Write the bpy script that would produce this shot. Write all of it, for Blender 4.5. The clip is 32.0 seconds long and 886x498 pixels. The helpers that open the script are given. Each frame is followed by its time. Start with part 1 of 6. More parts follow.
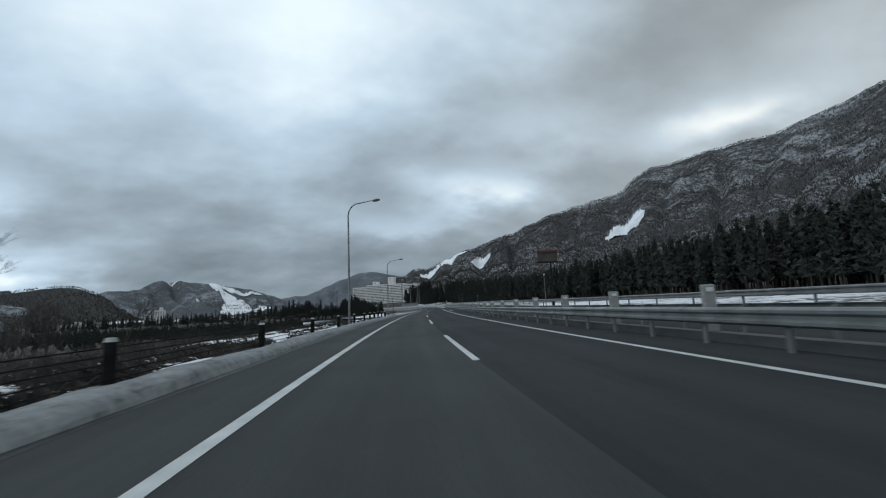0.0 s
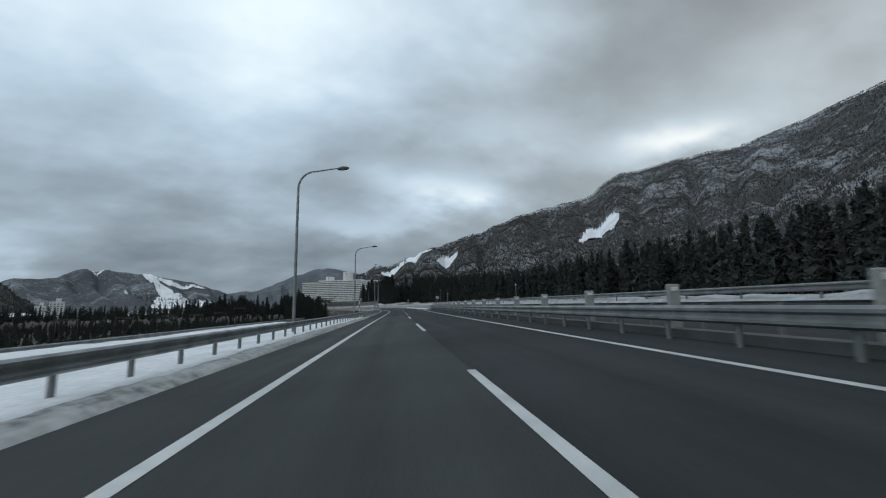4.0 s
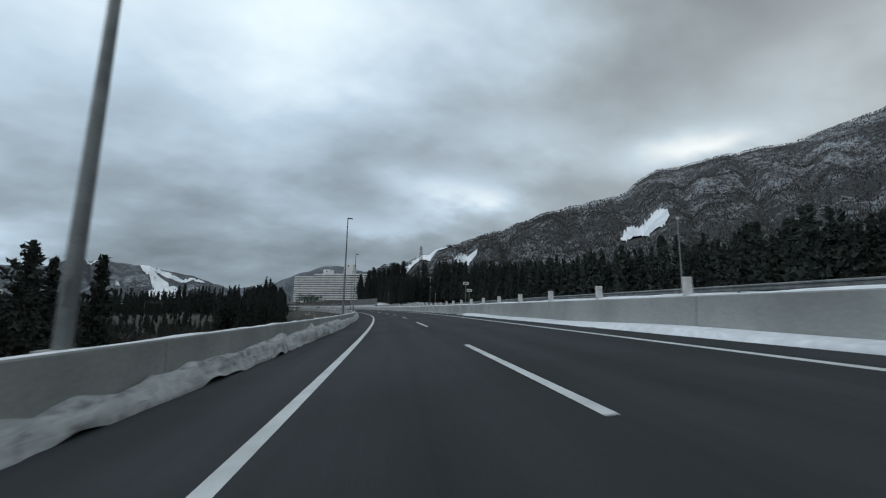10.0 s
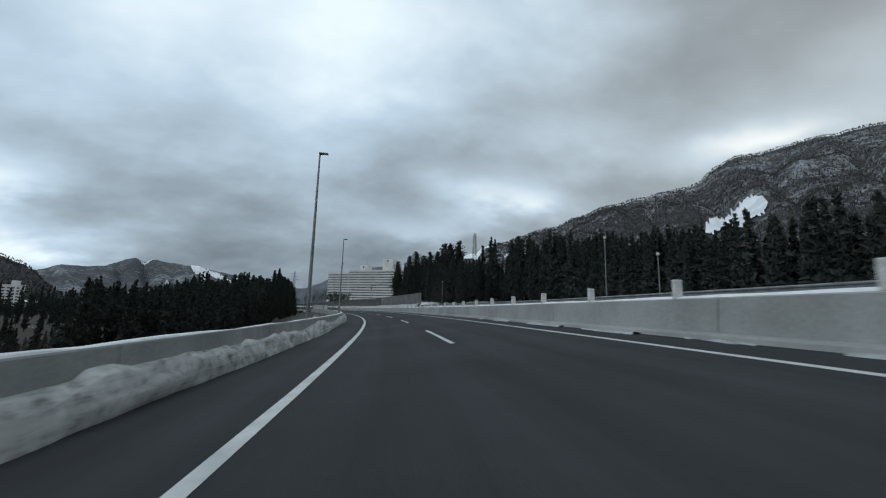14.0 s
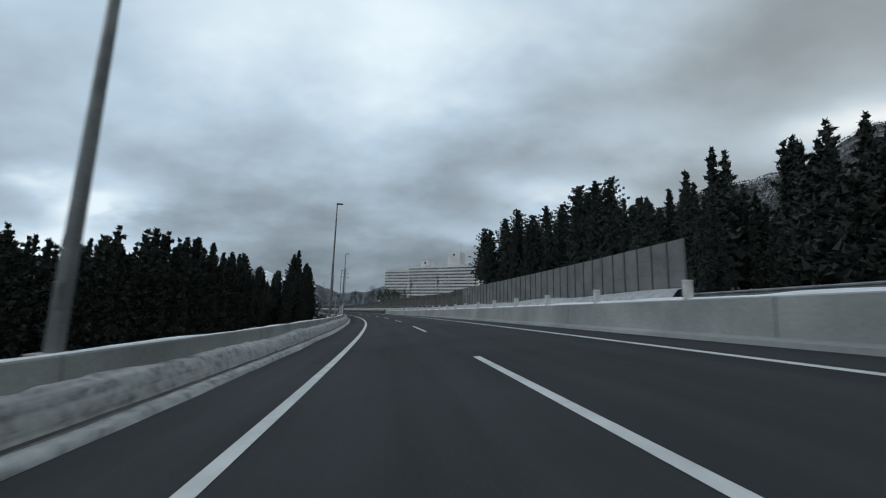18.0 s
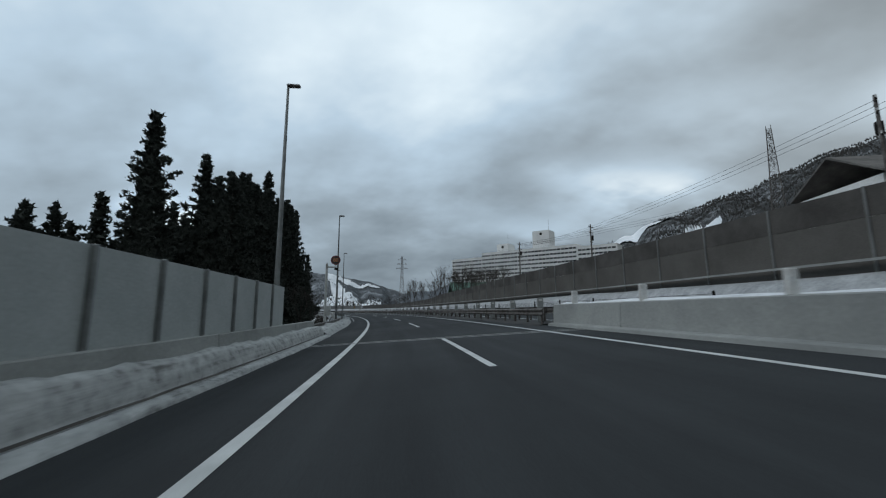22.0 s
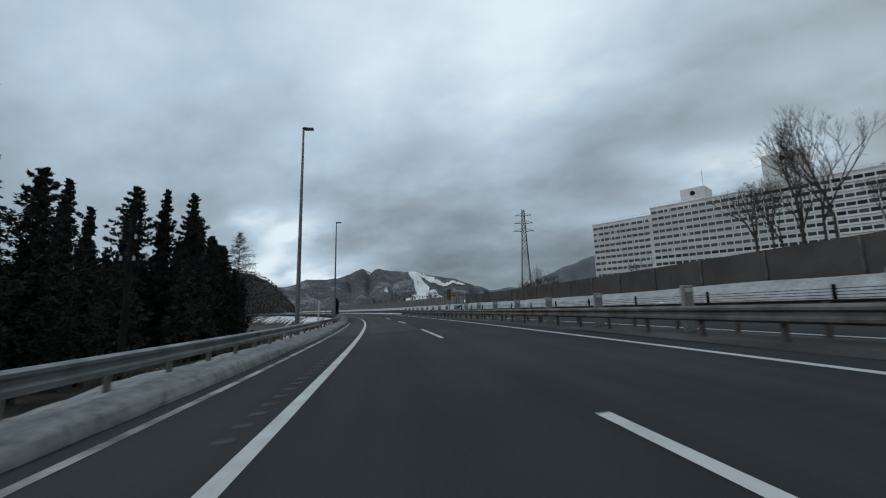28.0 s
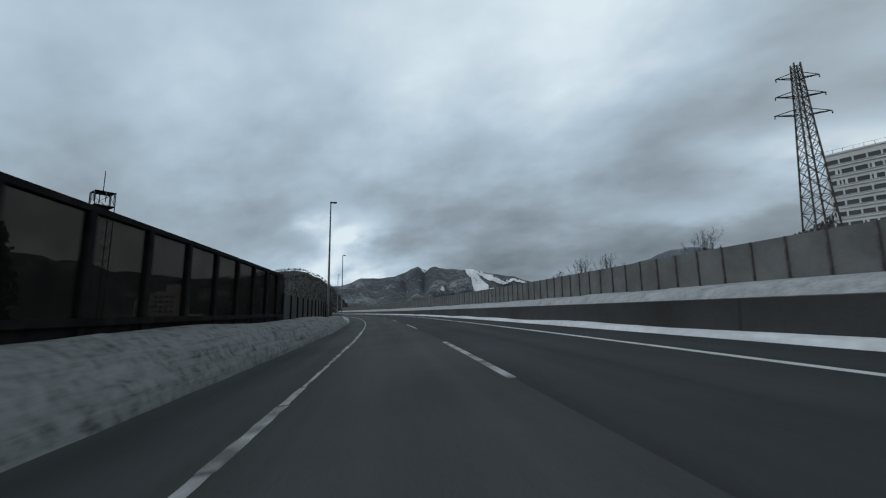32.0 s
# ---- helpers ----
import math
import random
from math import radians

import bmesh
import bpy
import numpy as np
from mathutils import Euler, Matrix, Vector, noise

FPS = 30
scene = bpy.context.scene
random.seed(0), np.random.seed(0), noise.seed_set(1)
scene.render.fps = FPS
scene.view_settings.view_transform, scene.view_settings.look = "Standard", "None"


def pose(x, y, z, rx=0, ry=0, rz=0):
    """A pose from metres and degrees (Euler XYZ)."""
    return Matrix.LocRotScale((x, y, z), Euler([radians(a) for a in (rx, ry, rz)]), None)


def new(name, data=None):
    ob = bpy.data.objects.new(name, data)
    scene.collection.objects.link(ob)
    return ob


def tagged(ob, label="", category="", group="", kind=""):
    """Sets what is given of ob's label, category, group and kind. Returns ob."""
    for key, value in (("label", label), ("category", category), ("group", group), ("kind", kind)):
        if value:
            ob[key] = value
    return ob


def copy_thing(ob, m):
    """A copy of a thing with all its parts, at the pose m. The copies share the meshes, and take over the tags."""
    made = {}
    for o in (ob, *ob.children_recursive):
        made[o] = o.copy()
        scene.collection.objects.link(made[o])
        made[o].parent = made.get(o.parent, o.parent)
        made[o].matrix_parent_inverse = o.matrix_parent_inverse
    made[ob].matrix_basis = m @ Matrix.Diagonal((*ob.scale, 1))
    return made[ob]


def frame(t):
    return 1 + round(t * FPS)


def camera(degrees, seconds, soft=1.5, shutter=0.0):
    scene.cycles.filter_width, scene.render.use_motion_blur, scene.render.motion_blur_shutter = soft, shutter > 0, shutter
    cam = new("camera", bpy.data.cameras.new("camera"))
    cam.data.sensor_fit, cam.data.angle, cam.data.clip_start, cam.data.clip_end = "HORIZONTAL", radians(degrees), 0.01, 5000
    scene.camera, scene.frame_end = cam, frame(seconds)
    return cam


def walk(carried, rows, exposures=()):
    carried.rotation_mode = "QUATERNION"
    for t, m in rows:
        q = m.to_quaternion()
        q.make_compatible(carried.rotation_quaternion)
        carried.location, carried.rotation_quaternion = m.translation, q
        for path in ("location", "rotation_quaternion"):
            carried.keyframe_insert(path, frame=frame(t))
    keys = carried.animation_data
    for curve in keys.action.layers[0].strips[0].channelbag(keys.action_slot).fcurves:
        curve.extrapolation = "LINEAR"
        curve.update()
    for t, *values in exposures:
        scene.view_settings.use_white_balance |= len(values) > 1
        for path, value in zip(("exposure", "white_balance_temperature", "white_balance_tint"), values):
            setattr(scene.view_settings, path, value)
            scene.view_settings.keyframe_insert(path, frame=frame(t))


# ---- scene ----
cam = camera(95.64, 32.0, soft=1.15, shutter=0.14)
walk(cam, [
    (0.0, pose(0.000, 0.000, 1.239, 98.106, 2.600, -5.745)),
    (0.5, pose(0.085, 11.024, 1.239, 97.926, 2.450, -6.781)),
    (1.0, pose(0.329, 22.113, 1.239, 97.984, 2.301, -7.733)),
    (1.5, pose(0.719, 33.266, 1.239, 97.838, 2.152, -8.595)),
    (2.0, pose(1.237, 44.481, 1.239, 97.958, 2.003, -9.357)),
    (2.5, pose(1.863, 55.721, 1.239, 98.043, 1.740, -9.988)),
    (3.0, pose(2.576, 66.949, 1.239, 98.118, 1.477, -10.525)),
    (3.5, pose(3.358, 78.166, 1.239, 98.105, 1.214, -10.978)),
    (4.0, pose(4.195, 89.373, 1.239, 98.108, 0.951, -11.359)),
    (4.5, pose(5.072, 100.573, 1.239, 98.110, 0.685, -11.492)),
    (5.0, pose(5.979, 111.773, 1.239, 98.113, 0.419, -11.563)),
    (5.5, pose(6.902, 122.972, 1.239, 98.115, 0.153, -11.577)),
    (6.0, pose(7.832, 134.172, 1.239, 98.298, -0.113, -11.540)),
    (6.5, pose(8.877, 145.364, 1.239, 98.625, -0.175, -11.344)),
    (7.0, pose(9.911, 156.585, 1.239, 98.666, -0.237, -11.097)),
    (7.5, pose(10.755, 167.870, 1.239, 98.452, -0.300, -10.804)),
    (8.0, pose(11.552, 179.190, 1.239, 98.355, -0.362, -10.471)),
    (8.5, pose(12.319, 190.518, 1.239, 98.294, -0.505, -10.375)),
    (9.0, pose(13.044, 201.833, 1.239, 98.436, -0.648, -10.272)),
    (9.5, pose(13.781, 213.128, 1.239, 98.525, -0.791, -10.122)),
    (10.0, pose(14.458, 224.413, 1.239, 98.580, -0.934, -9.889)),
    (10.5, pose(15.058, 235.713, 1.239, 98.581, -1.096, -9.420)),
    (11.0, pose(15.560, 247.055, 1.239, 98.623, -1.258, -8.838)),
    (11.5, pose(15.943, 258.439, 1.239, 98.613, -1.420, -8.151)),
    (12.0, pose(16.186, 269.864, 1.239, 98.610, -1.582, -7.372)),
    (12.5, pose(16.269, 281.291, 1.239, 98.687, -1.578, -6.596)),
    (13.0, pose(16.173, 292.682, 1.239, 98.591, -1.573, -5.724)),
    (13.5, pose(15.882, 304.034, 1.239, 98.766, -1.569, -4.782)),
    (14.0, pose(15.387, 315.343, 1.239, 98.795, -1.564, -3.797)),
    (14.5, pose(14.681, 326.620, 1.239, 98.790, -1.499, -2.703)),
    (15.0, pose(13.762, 337.876, 1.239, 98.831, -1.433, -1.608)),
    (15.5, pose(12.631, 349.108, 1.239, 98.871, -1.368, -0.517)),
    (16.0, pose(11.290, 360.311, 1.239, 98.911, -1.302, 0.567)),
    (16.5, pose(9.732, 371.547, 1.239, 98.951, -1.361, 1.654)),
    (17.0, pose(7.944, 382.877, 1.239, 99.022, -1.419, 2.741)),
    (17.5, pose(5.924, 394.296, 1.239, 99.026, -1.478, 3.826)),
    (18.0, pose(3.667, 405.800, 1.239, 99.055, -1.536, 4.911)),
    (18.5, pose(1.183, 417.323, 1.239, 99.049, -1.338, 6.084)),
    (19.0, pose(-1.513, 428.804, 1.239, 98.841, -1.141, 7.246)),
    (19.5, pose(-4.420, 440.238, 1.239, 99.019, -0.943, 8.406)),
    (20.0, pose(-7.537, 451.622, 1.239, 98.933, -0.746, 9.573)),
    (20.5, pose(-10.853, 462.909, 1.239, 98.957, -0.495, 10.648)),
    (21.0, pose(-14.355, 474.053, 1.239, 98.910, -0.245, 11.737)),
    (21.5, pose(-18.040, 485.050, 1.239, 98.722, 0.005, 12.842)),
    (22.0, pose(-21.909, 495.897, 1.239, 98.742, 0.256, 13.968)),
    (22.5, pose(-25.951, 506.563, 1.239, 98.587, 0.230, 15.062)),
    (23.0, pose(-30.154, 517.021, 1.239, 98.547, 0.204, 16.176)),
    (23.5, pose(-34.514, 527.266, 1.239, 98.638, 0.178, 17.295)),
    (24.0, pose(-39.025, 537.296, 1.239, 98.593, 0.152, 18.406)),
    (24.5, pose(-43.698, 547.157, 1.239, 98.465, 0.270, 19.413)),
    (25.0, pose(-48.547, 556.892, 1.239, 98.501, 0.389, 20.394)),
    (25.5, pose(-53.565, 566.501, 1.239, 98.594, 0.507, 21.340)),
    (26.0, pose(-58.741, 575.985, 1.239, 98.614, 0.626, 22.238)),
    (26.5, pose(-64.086, 585.384, 1.239, 98.635, 0.753, 23.174)),
    (27.0, pose(-69.616, 594.737, 1.239, 98.655, 0.881, 24.071)),
    (27.5, pose(-75.323, 604.043, 1.239, 98.676, 1.008, 24.941)),
    (28.0, pose(-81.207, 613.301, 1.239, 98.646, 1.136, 25.798)),
    (28.5, pose(-87.267, 622.513, 1.239, 98.457, 1.239, 26.780)),
    (29.0, pose(-93.509, 631.678, 1.239, 98.403, 1.342, 27.784)),
    (29.5, pose(-99.937, 640.790, 1.239, 98.335, 1.446, 28.803)),
    (30.0, pose(-106.552, 649.844, 1.239, 98.473, 1.549, 29.829)),
    (30.5, pose(-113.340, 658.816, 1.239, 98.474, 1.396, 30.765)),
    (31.0, pose(-120.284, 667.686, 1.239, 98.689, 1.242, 31.696)),
    (31.5, pose(-127.383, 676.450, 1.239, 98.849, 1.089, 32.622)),
    (32.0, pose(-134.634, 685.107, 1.239, 98.777, 0.935, 33.542)),
], exposures=((0.0, 0.0), (14.0, 0.0), (18.0, -0.1), (25.0, -0.08), (28.0, -0.2), (32.0, -0.27)))

# the road's course: turn rate and speed per second, the edge line's distance, the bank
TURN = [-0.0316598, -0.0258654, -0.0189249, -0.0123139, -0.0072569, -0.002949, 0.0006654, 0.0042502, 0.007066, 0.0076517, 0.0135065, 0.0214804, 0.0279824, 0.0347147, 0.0377786, 0.0378751, 0.0373126, 0.0372747, 0.037194, 0.0364297, 0.0369046, 0.0377952, 0.0392518, 0.040607, 0.04005, 0.0383002, 0.0350322, 0.0322903, 0.0313723, 0.0329368, 0.0334169, 0.0330718, 0.032663, 0.0327191, 0.0327325, 0.0327355, 0.0327362, 0.0327364, 0.0327364, 0.0327364, 0.0327364]
PACE = [21.98172, 22.5216, 22.46839, 22.4783, 22.70588, 22.59617, 22.89114, 22.6038, 22.56115, 23.57255, 23.61033, 22.94984, 21.86, 21.57333, 21.99162, 22.48792, 22.59909, 22.55279, 22.5235, 22.50533, 22.49663]
EDGE = [2.0801, 2.0485, 2.2325, 2.0936, 1.4754, 1.3889, 1.6056, 1.5901, 1.4729, 1.5394, 1.5514, 1.7236, 1.4936, 1.2901, 1.3905, 1.5006, 1.6502]
BANK = [-0.02444, -0.03256, -0.05595, -0.07232, -0.0852, -0.09887, -0.11228, -0.109, -0.10535, -0.11334, -0.09824, -0.08002, -0.07831, -0.07196, -0.06249, -0.05829, -0.07191]
# ---- world and light ----
world = bpy.data.worlds.new("world")
scene.world = world
world.use_nodes = True


def node(nt, kind, **values):
    n = nt.nodes.new(kind)
    for k, v in values.items():
        if k in n.inputs:
            n.inputs[k].default_value = v
    return n


def ramp(nt, fac, stops):
    n = nt.nodes.new("ShaderNodeValToRGB")
    e = n.color_ramp.elements
    e[0].position, e[0].color = stops[0][0], (*stops[0][1], 1)
    e[1].position, e[1].color = stops[-1][0], (*stops[-1][1], 1)
    for p, c in stops[1:-1]:
        e.new(p).color = (*c, 1)
    nt.links.new(fac, n.inputs[0])
    return n.outputs[0]


def calc(nt, op, a, b=None, clamp=False):
    n = nt.nodes.new("ShaderNodeMath")
    n.operation, n.use_clamp = op, clamp
    for i, v in enumerate((a, b)):
        if v is None:
            continue
        if isinstance(v, (int, float)):
            n.inputs[i].default_value = v
        else:
            nt.links.new(v, n.inputs[i])
    return n.outputs[0]


def blend(nt, fac, a, b, how="MIX"):
    n = nt.nodes.new("ShaderNodeMix")
    n.data_type, n.blend_type = "RGBA", how
    for i, v in ((0, fac), (6, a), (7, b)):
        if isinstance(v, (int, float)):
            n.inputs[i].default_value = v
        elif isinstance(v, tuple):
            n.inputs[i].default_value = (*v, 1)
        else:
            nt.links.new(v, n.inputs[i])
    return n.outputs[2]


def noise_tex(nt, vec, scale, detail=4.0, rough=0.55, warp=0.0):
    n = node(nt, "ShaderNodeTexNoise", Scale=scale, Detail=detail, Roughness=rough, Distortion=warp)
    nt.links.new(vec, n.inputs["Vector"])
    return n.outputs[0]


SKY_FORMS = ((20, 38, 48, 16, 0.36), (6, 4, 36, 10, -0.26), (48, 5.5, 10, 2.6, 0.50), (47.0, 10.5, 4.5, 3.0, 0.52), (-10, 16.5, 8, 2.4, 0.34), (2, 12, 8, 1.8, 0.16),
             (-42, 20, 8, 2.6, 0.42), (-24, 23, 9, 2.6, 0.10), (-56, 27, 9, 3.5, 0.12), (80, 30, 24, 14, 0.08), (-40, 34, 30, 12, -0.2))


def build_sky():
    nt = world.node_tree
    nt.nodes.clear()
    out = nt.nodes.new("ShaderNodeOutputWorld")
    back = node(nt, "ShaderNodeBackground", Strength=1.0)
    nt.links.new(back.outputs[0], out.inputs[0])
    sky = nt.nodes.new("ShaderNodeTexSky")
    sky.sky_type, sky.sun_disc = "NISHITA", False
    sky.sun_elevation, sky.sun_rotation = radians(42), radians(-119)
    dim = blend(nt, 1.0, sky.outputs[0], (0.1, 0.1, 0.1), "MULTIPLY")
    co = nt.nodes.new("ShaderNodeTexCoord")
    sep = nt.nodes.new("ShaderNodeSeparateXYZ")
    nt.links.new(co.outputs["Generated"], sep.inputs[0])
    up = calc(nt, "ADD", calc(nt, "MAXIMUM", sep.outputs[2], 0.0), 0.42)
    flat = nt.nodes.new("ShaderNodeCombineXYZ")
    nt.links.new(calc(nt, "DIVIDE", sep.outputs[0], up), flat.inputs[0])
    nt.links.new(calc(nt, "DIVIDE", sep.outputs[1], up), flat.inputs[1])
    mp = nt.nodes.new("ShaderNodeMapping")
    mp.inputs["Rotation"].default_value = (0, 0, radians(-35))
    mp.inputs["Scale"].default_value = (1.0, 1.35, 1)
    nt.links.new(flat.outputs[0], mp.inputs[0])
    big = noise_tex(nt, mp.outputs[0], 1.1, 2.0, 0.5)
    mid = noise_tex(nt, mp.outputs[0], 2.6, 4.0, 0.5)
    puff = noise_tex(nt, mp.outputs[0], 7.0, 5.0, 0.52)
    cloud = calc(nt, "ADD", calc(nt, "MULTIPLY", big, 0.4), calc(nt, "ADD", calc(nt, "MULTIPLY", mid, 0.48), calc(nt, "MULTIPLY", puff, 0.12)))
    # azimuth to the left of north and elevation in degrees, ragged by the clouds
    az = calc(nt, "MULTIPLY", calc(nt, "ARCTAN2", calc(nt, "MULTIPLY", sep.outputs[0], -1.0), sep.outputs[1]), 57.3)
    el = calc(nt, "MULTIPLY", calc(nt, "ARCSINE", sep.outputs[2]), 57.3)
    az = calc(nt, "ADD", az, calc(nt, "MULTIPLY", calc(nt, "SUBTRACT", mid, 0.5), 20.0))
    el = calc(nt, "ADD", el, calc(nt, "MULTIPLY", calc(nt, "SUBTRACT", mid, 0.5), 9.0))
    tone = calc(nt, "ADD", calc(nt, "MULTIPLY", calc(nt, "SUBTRACT", cloud, 0.5), 0.95), 0.585)
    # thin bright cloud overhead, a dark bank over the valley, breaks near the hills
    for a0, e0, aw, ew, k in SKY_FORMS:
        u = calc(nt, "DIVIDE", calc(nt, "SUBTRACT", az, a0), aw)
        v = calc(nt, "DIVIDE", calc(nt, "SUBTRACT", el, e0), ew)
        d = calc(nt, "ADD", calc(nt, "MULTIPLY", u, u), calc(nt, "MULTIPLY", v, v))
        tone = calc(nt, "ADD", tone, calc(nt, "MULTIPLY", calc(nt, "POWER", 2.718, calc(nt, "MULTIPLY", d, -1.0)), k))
    col = ramp(nt, tone, [(0.0, (0.095, 0.122, 0.143)), (0.25, (0.17, 0.213, 0.249)), (0.5, (0.318, 0.395, 0.46)),
                          (0.75, (0.525, 0.67, 0.80)), (1.0, (0.86, 0.99, 1.07))])
    warm = calc(nt, "MULTIPLY", calc(nt, "SUBTRACT", 5.0, az), 0.016, True)
    col = blend(nt, warm, col, blend(nt, 1.0, col, (1.12, 1.0, 0.9), "MULTIPLY"))
    nt.links.new(blend(nt, 0.985, dim, col), back.inputs[0])


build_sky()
sun_data = bpy.data.lights.new("sun", "SUN")
sun_data.energy, sun_data.angle, sun_data.color = 0.7, radians(25), (1.0, 0.98, 0.95)
sun = new("sun", sun_data)
sun.rotation_euler = Vector((0.65, 0.36, -0.67)).to_track_quat("-Z", "Y").to_euler()

# ---- materials ----


def material(name, base, dark=None, scale=3.0, rough=0.7, metal=0.0, bump=0.0, bump_scale=40.0, spread=0.5, coord="Object", grain=0.12):
    """Base colour with stains at one scale and grain at a second one, and a fine relief."""
    m = bpy.data.materials.new(name)
    m.use_nodes = True
    nt = m.node_tree
    bs = nt.nodes["Principled BSDF"]
    co = nt.nodes.new("ShaderNodeTexCoord").outputs[coord]
    dark = dark or tuple(c * 0.72 for c in base)
    n1 = noise_tex(nt, co, scale, 5.0, 0.6)
    lo = 0.5 - spread * 0.25
    stain = ramp(nt, n1, [(lo, dark), (1 - lo, base)])
    n2 = noise_tex(nt, co, bump_scale, 3.0, 0.6)
    g = ramp(nt, n2, [(0.3, (1 - grain,) * 3), (0.7, (1 + grain,) * 3)])
    nt.links.new(blend(nt, 1.0, stain, g, "MULTIPLY"), bs.inputs["Base Color"])
    nt.links.new(ramp(nt, n1, [(0.3, (min(1, rough + 0.1),) * 3), (0.7, (max(0.05, rough - 0.1),) * 3)]), bs.inputs["Roughness"])
    bs.inputs["Metallic"].default_value = metal
    if bump:
        b = node(nt, "ShaderNodeBump", Strength=bump, Distance=0.02)
        nt.links.new(n2, b.inputs["Height"])
        nt.links.new(b.outputs[0], bs.inputs["Normal"])
    return m


def asphalt_material(name, base, dark, gloss):
    """Asphalt in road coordinates: wheel tracks, long streaks, patches and grain."""
    m = bpy.data.materials.new(name)
    m.use_nodes = True
    nt = m.node_tree
    bs = nt.nodes["Principled BSDF"]
    uv = nt.nodes.new("ShaderNodeUVMap").outputs[0]
    sep = nt.nodes.new("ShaderNodeSeparateXYZ")
    nt.links.new(uv, sep.inputs[0])
    ob = nt.nodes.new("ShaderNodeTexCoord").outputs["Object"]
    stretch = nt.nodes.new("ShaderNodeCombineXYZ")
    nt.links.new(calc(nt, "MULTIPLY", sep.outputs[0], 0.05), stretch.inputs[0])
    nt.links.new(sep.outputs[1], stretch.inputs[1])
    streak = noise_tex(nt, stretch.outputs[0], 1.6, 4.0, 0.55)
    patch = noise_tex(nt, ob, 0.12, 4.0, 0.6)
    grain = noise_tex(nt, ob, 55.0, 2.0, 0.7)
    track = calc(nt, "COSINE", calc(nt, "MULTIPLY", calc(nt, "SUBTRACT", sep.outputs[1], 0.95), 2 * math.pi / 1.75))
    tone = calc(nt, "ADD", calc(nt, "MULTIPLY", streak, 0.34), calc(nt, "MULTIPLY", patch, 0.52))
    tone = calc(nt, "ADD", tone, calc(nt, "MULTIPLY", track, 0.035))
    col = ramp(nt, tone, [(0.3, dark), (0.62, base)])
    g = ramp(nt, grain, [(0.3, (0.75,) * 3), (0.7, (1.25,) * 3)])
    nt.links.new(blend(nt, 1.0, col, g, "MULTIPLY"), bs.inputs["Base Color"])
    nt.links.new(ramp(nt, tone, [(0.3, (gloss + 0.12,) * 3), (0.65, (gloss - 0.06,) * 3)]), bs.inputs["Roughness"])
    bs.inputs["Specular IOR Level"].default_value = 0.2
    b = node(nt, "ShaderNodeBump", Strength=0.25, Distance=0.01)
    nt.links.new(grain, b.inputs["Height"])
    nt.links.new(b.outputs[0], bs.inputs["Normal"])
    return m


def mountain_material(name, snow_lo, snow_hi, haze, haze_tint=(0.19, 0.225, 0.265), snow=(0.40, 0.425, 0.45)):
    """Bare winter forest in streaks down the slope, with snow showing between the trees; distance haze is painted into
    the colour.
    """
    m = bpy.data.materials.new(name)
    m.use_nodes = True
    nt = m.node_tree
    bs = nt.nodes["Principled BSDF"]
    ob = nt.nodes.new("ShaderNodeTexCoord").outputs["Object"]
    mp = nt.nodes.new("ShaderNodeMapping")
    mp.inputs["Scale"].default_value = (1, 1, 0.8)
    nt.links.new(ob, mp.inputs[0])
    fine = noise_tex(nt, mp.outputs[0], 0.11, 9.0, 0.82)
    clump = noise_tex(nt, mp.outputs[0], 0.03, 4.0, 0.6, 0.4)
    big = noise_tex(nt, ob, 0.0065, 6.0, 0.62, 0.4)
    k = calc(nt, "ADD", calc(nt, "MULTIPLY", fine, 0.55), calc(nt, "ADD", calc(nt, "MULTIPLY", big, 0.36), calc(nt, "MULTIPLY", clump, 0.24)))
    woods = ramp(nt, fine, [(0.35, (0.022, 0.023, 0.023)), (0.5, (0.045, 0.045, 0.044)), (0.7, (0.085, 0.083, 0.08))])
    f = ramp(nt, k, [(snow_lo, (0, 0, 0)), (snow_hi, (1, 1, 1))])
    col = blend(nt, f, woods, snow)
    # distance haze: the base colour itself is blended towards blue-grey
    nt.links.new(blend(nt, haze, col, haze_tint), bs.inputs["Base Color"])
    bs.inputs["Roughness"].default_value = 0.95
    b = node(nt, "ShaderNodeBump", Strength=0.8, Distance=4.0)
    nt.links.new(fine, b.inputs["Height"])
    nt.links.new(b.outputs[0], bs.inputs["Normal"])
    return m


def ground_material(name, lo, hi):
    m = bpy.data.materials.new(name)
    m.use_nodes = True
    nt = m.node_tree
    bs = nt.nodes["Principled BSDF"]
    ob = nt.nodes.new("ShaderNodeTexCoord").outputs["Object"]
    big = noise_tex(nt, ob, 0.035, 5.0, 0.6, 0.5)
    fine = noise_tex(nt, ob, 0.7, 6.0, 0.7, 0.3)
    k = calc(nt, "ADD", calc(nt, "MULTIPLY", big, 0.55), calc(nt, "MULTIPLY", fine, 0.45))
    f = ramp(nt, k, [(lo, (0, 0, 0)), (hi, (1, 1, 1))])
    brush = ramp(nt, fine, [(0.3, (0.02, 0.018, 0.015)), (0.7, (0.075, 0.065, 0.05))])
    nt.links.new(blend(nt, f, brush, (0.72, 0.75, 0.78)), bs.inputs["Base Color"])
    bs.inputs["Roughness"].default_value = 0.9
    b = node(nt, "ShaderNodeBump", Strength=0.6, Distance=0.3)
    nt.links.new(fine, b.inputs["Height"])
    nt.links.new(b.outputs[0], bs.inputs["Normal"])
    return m


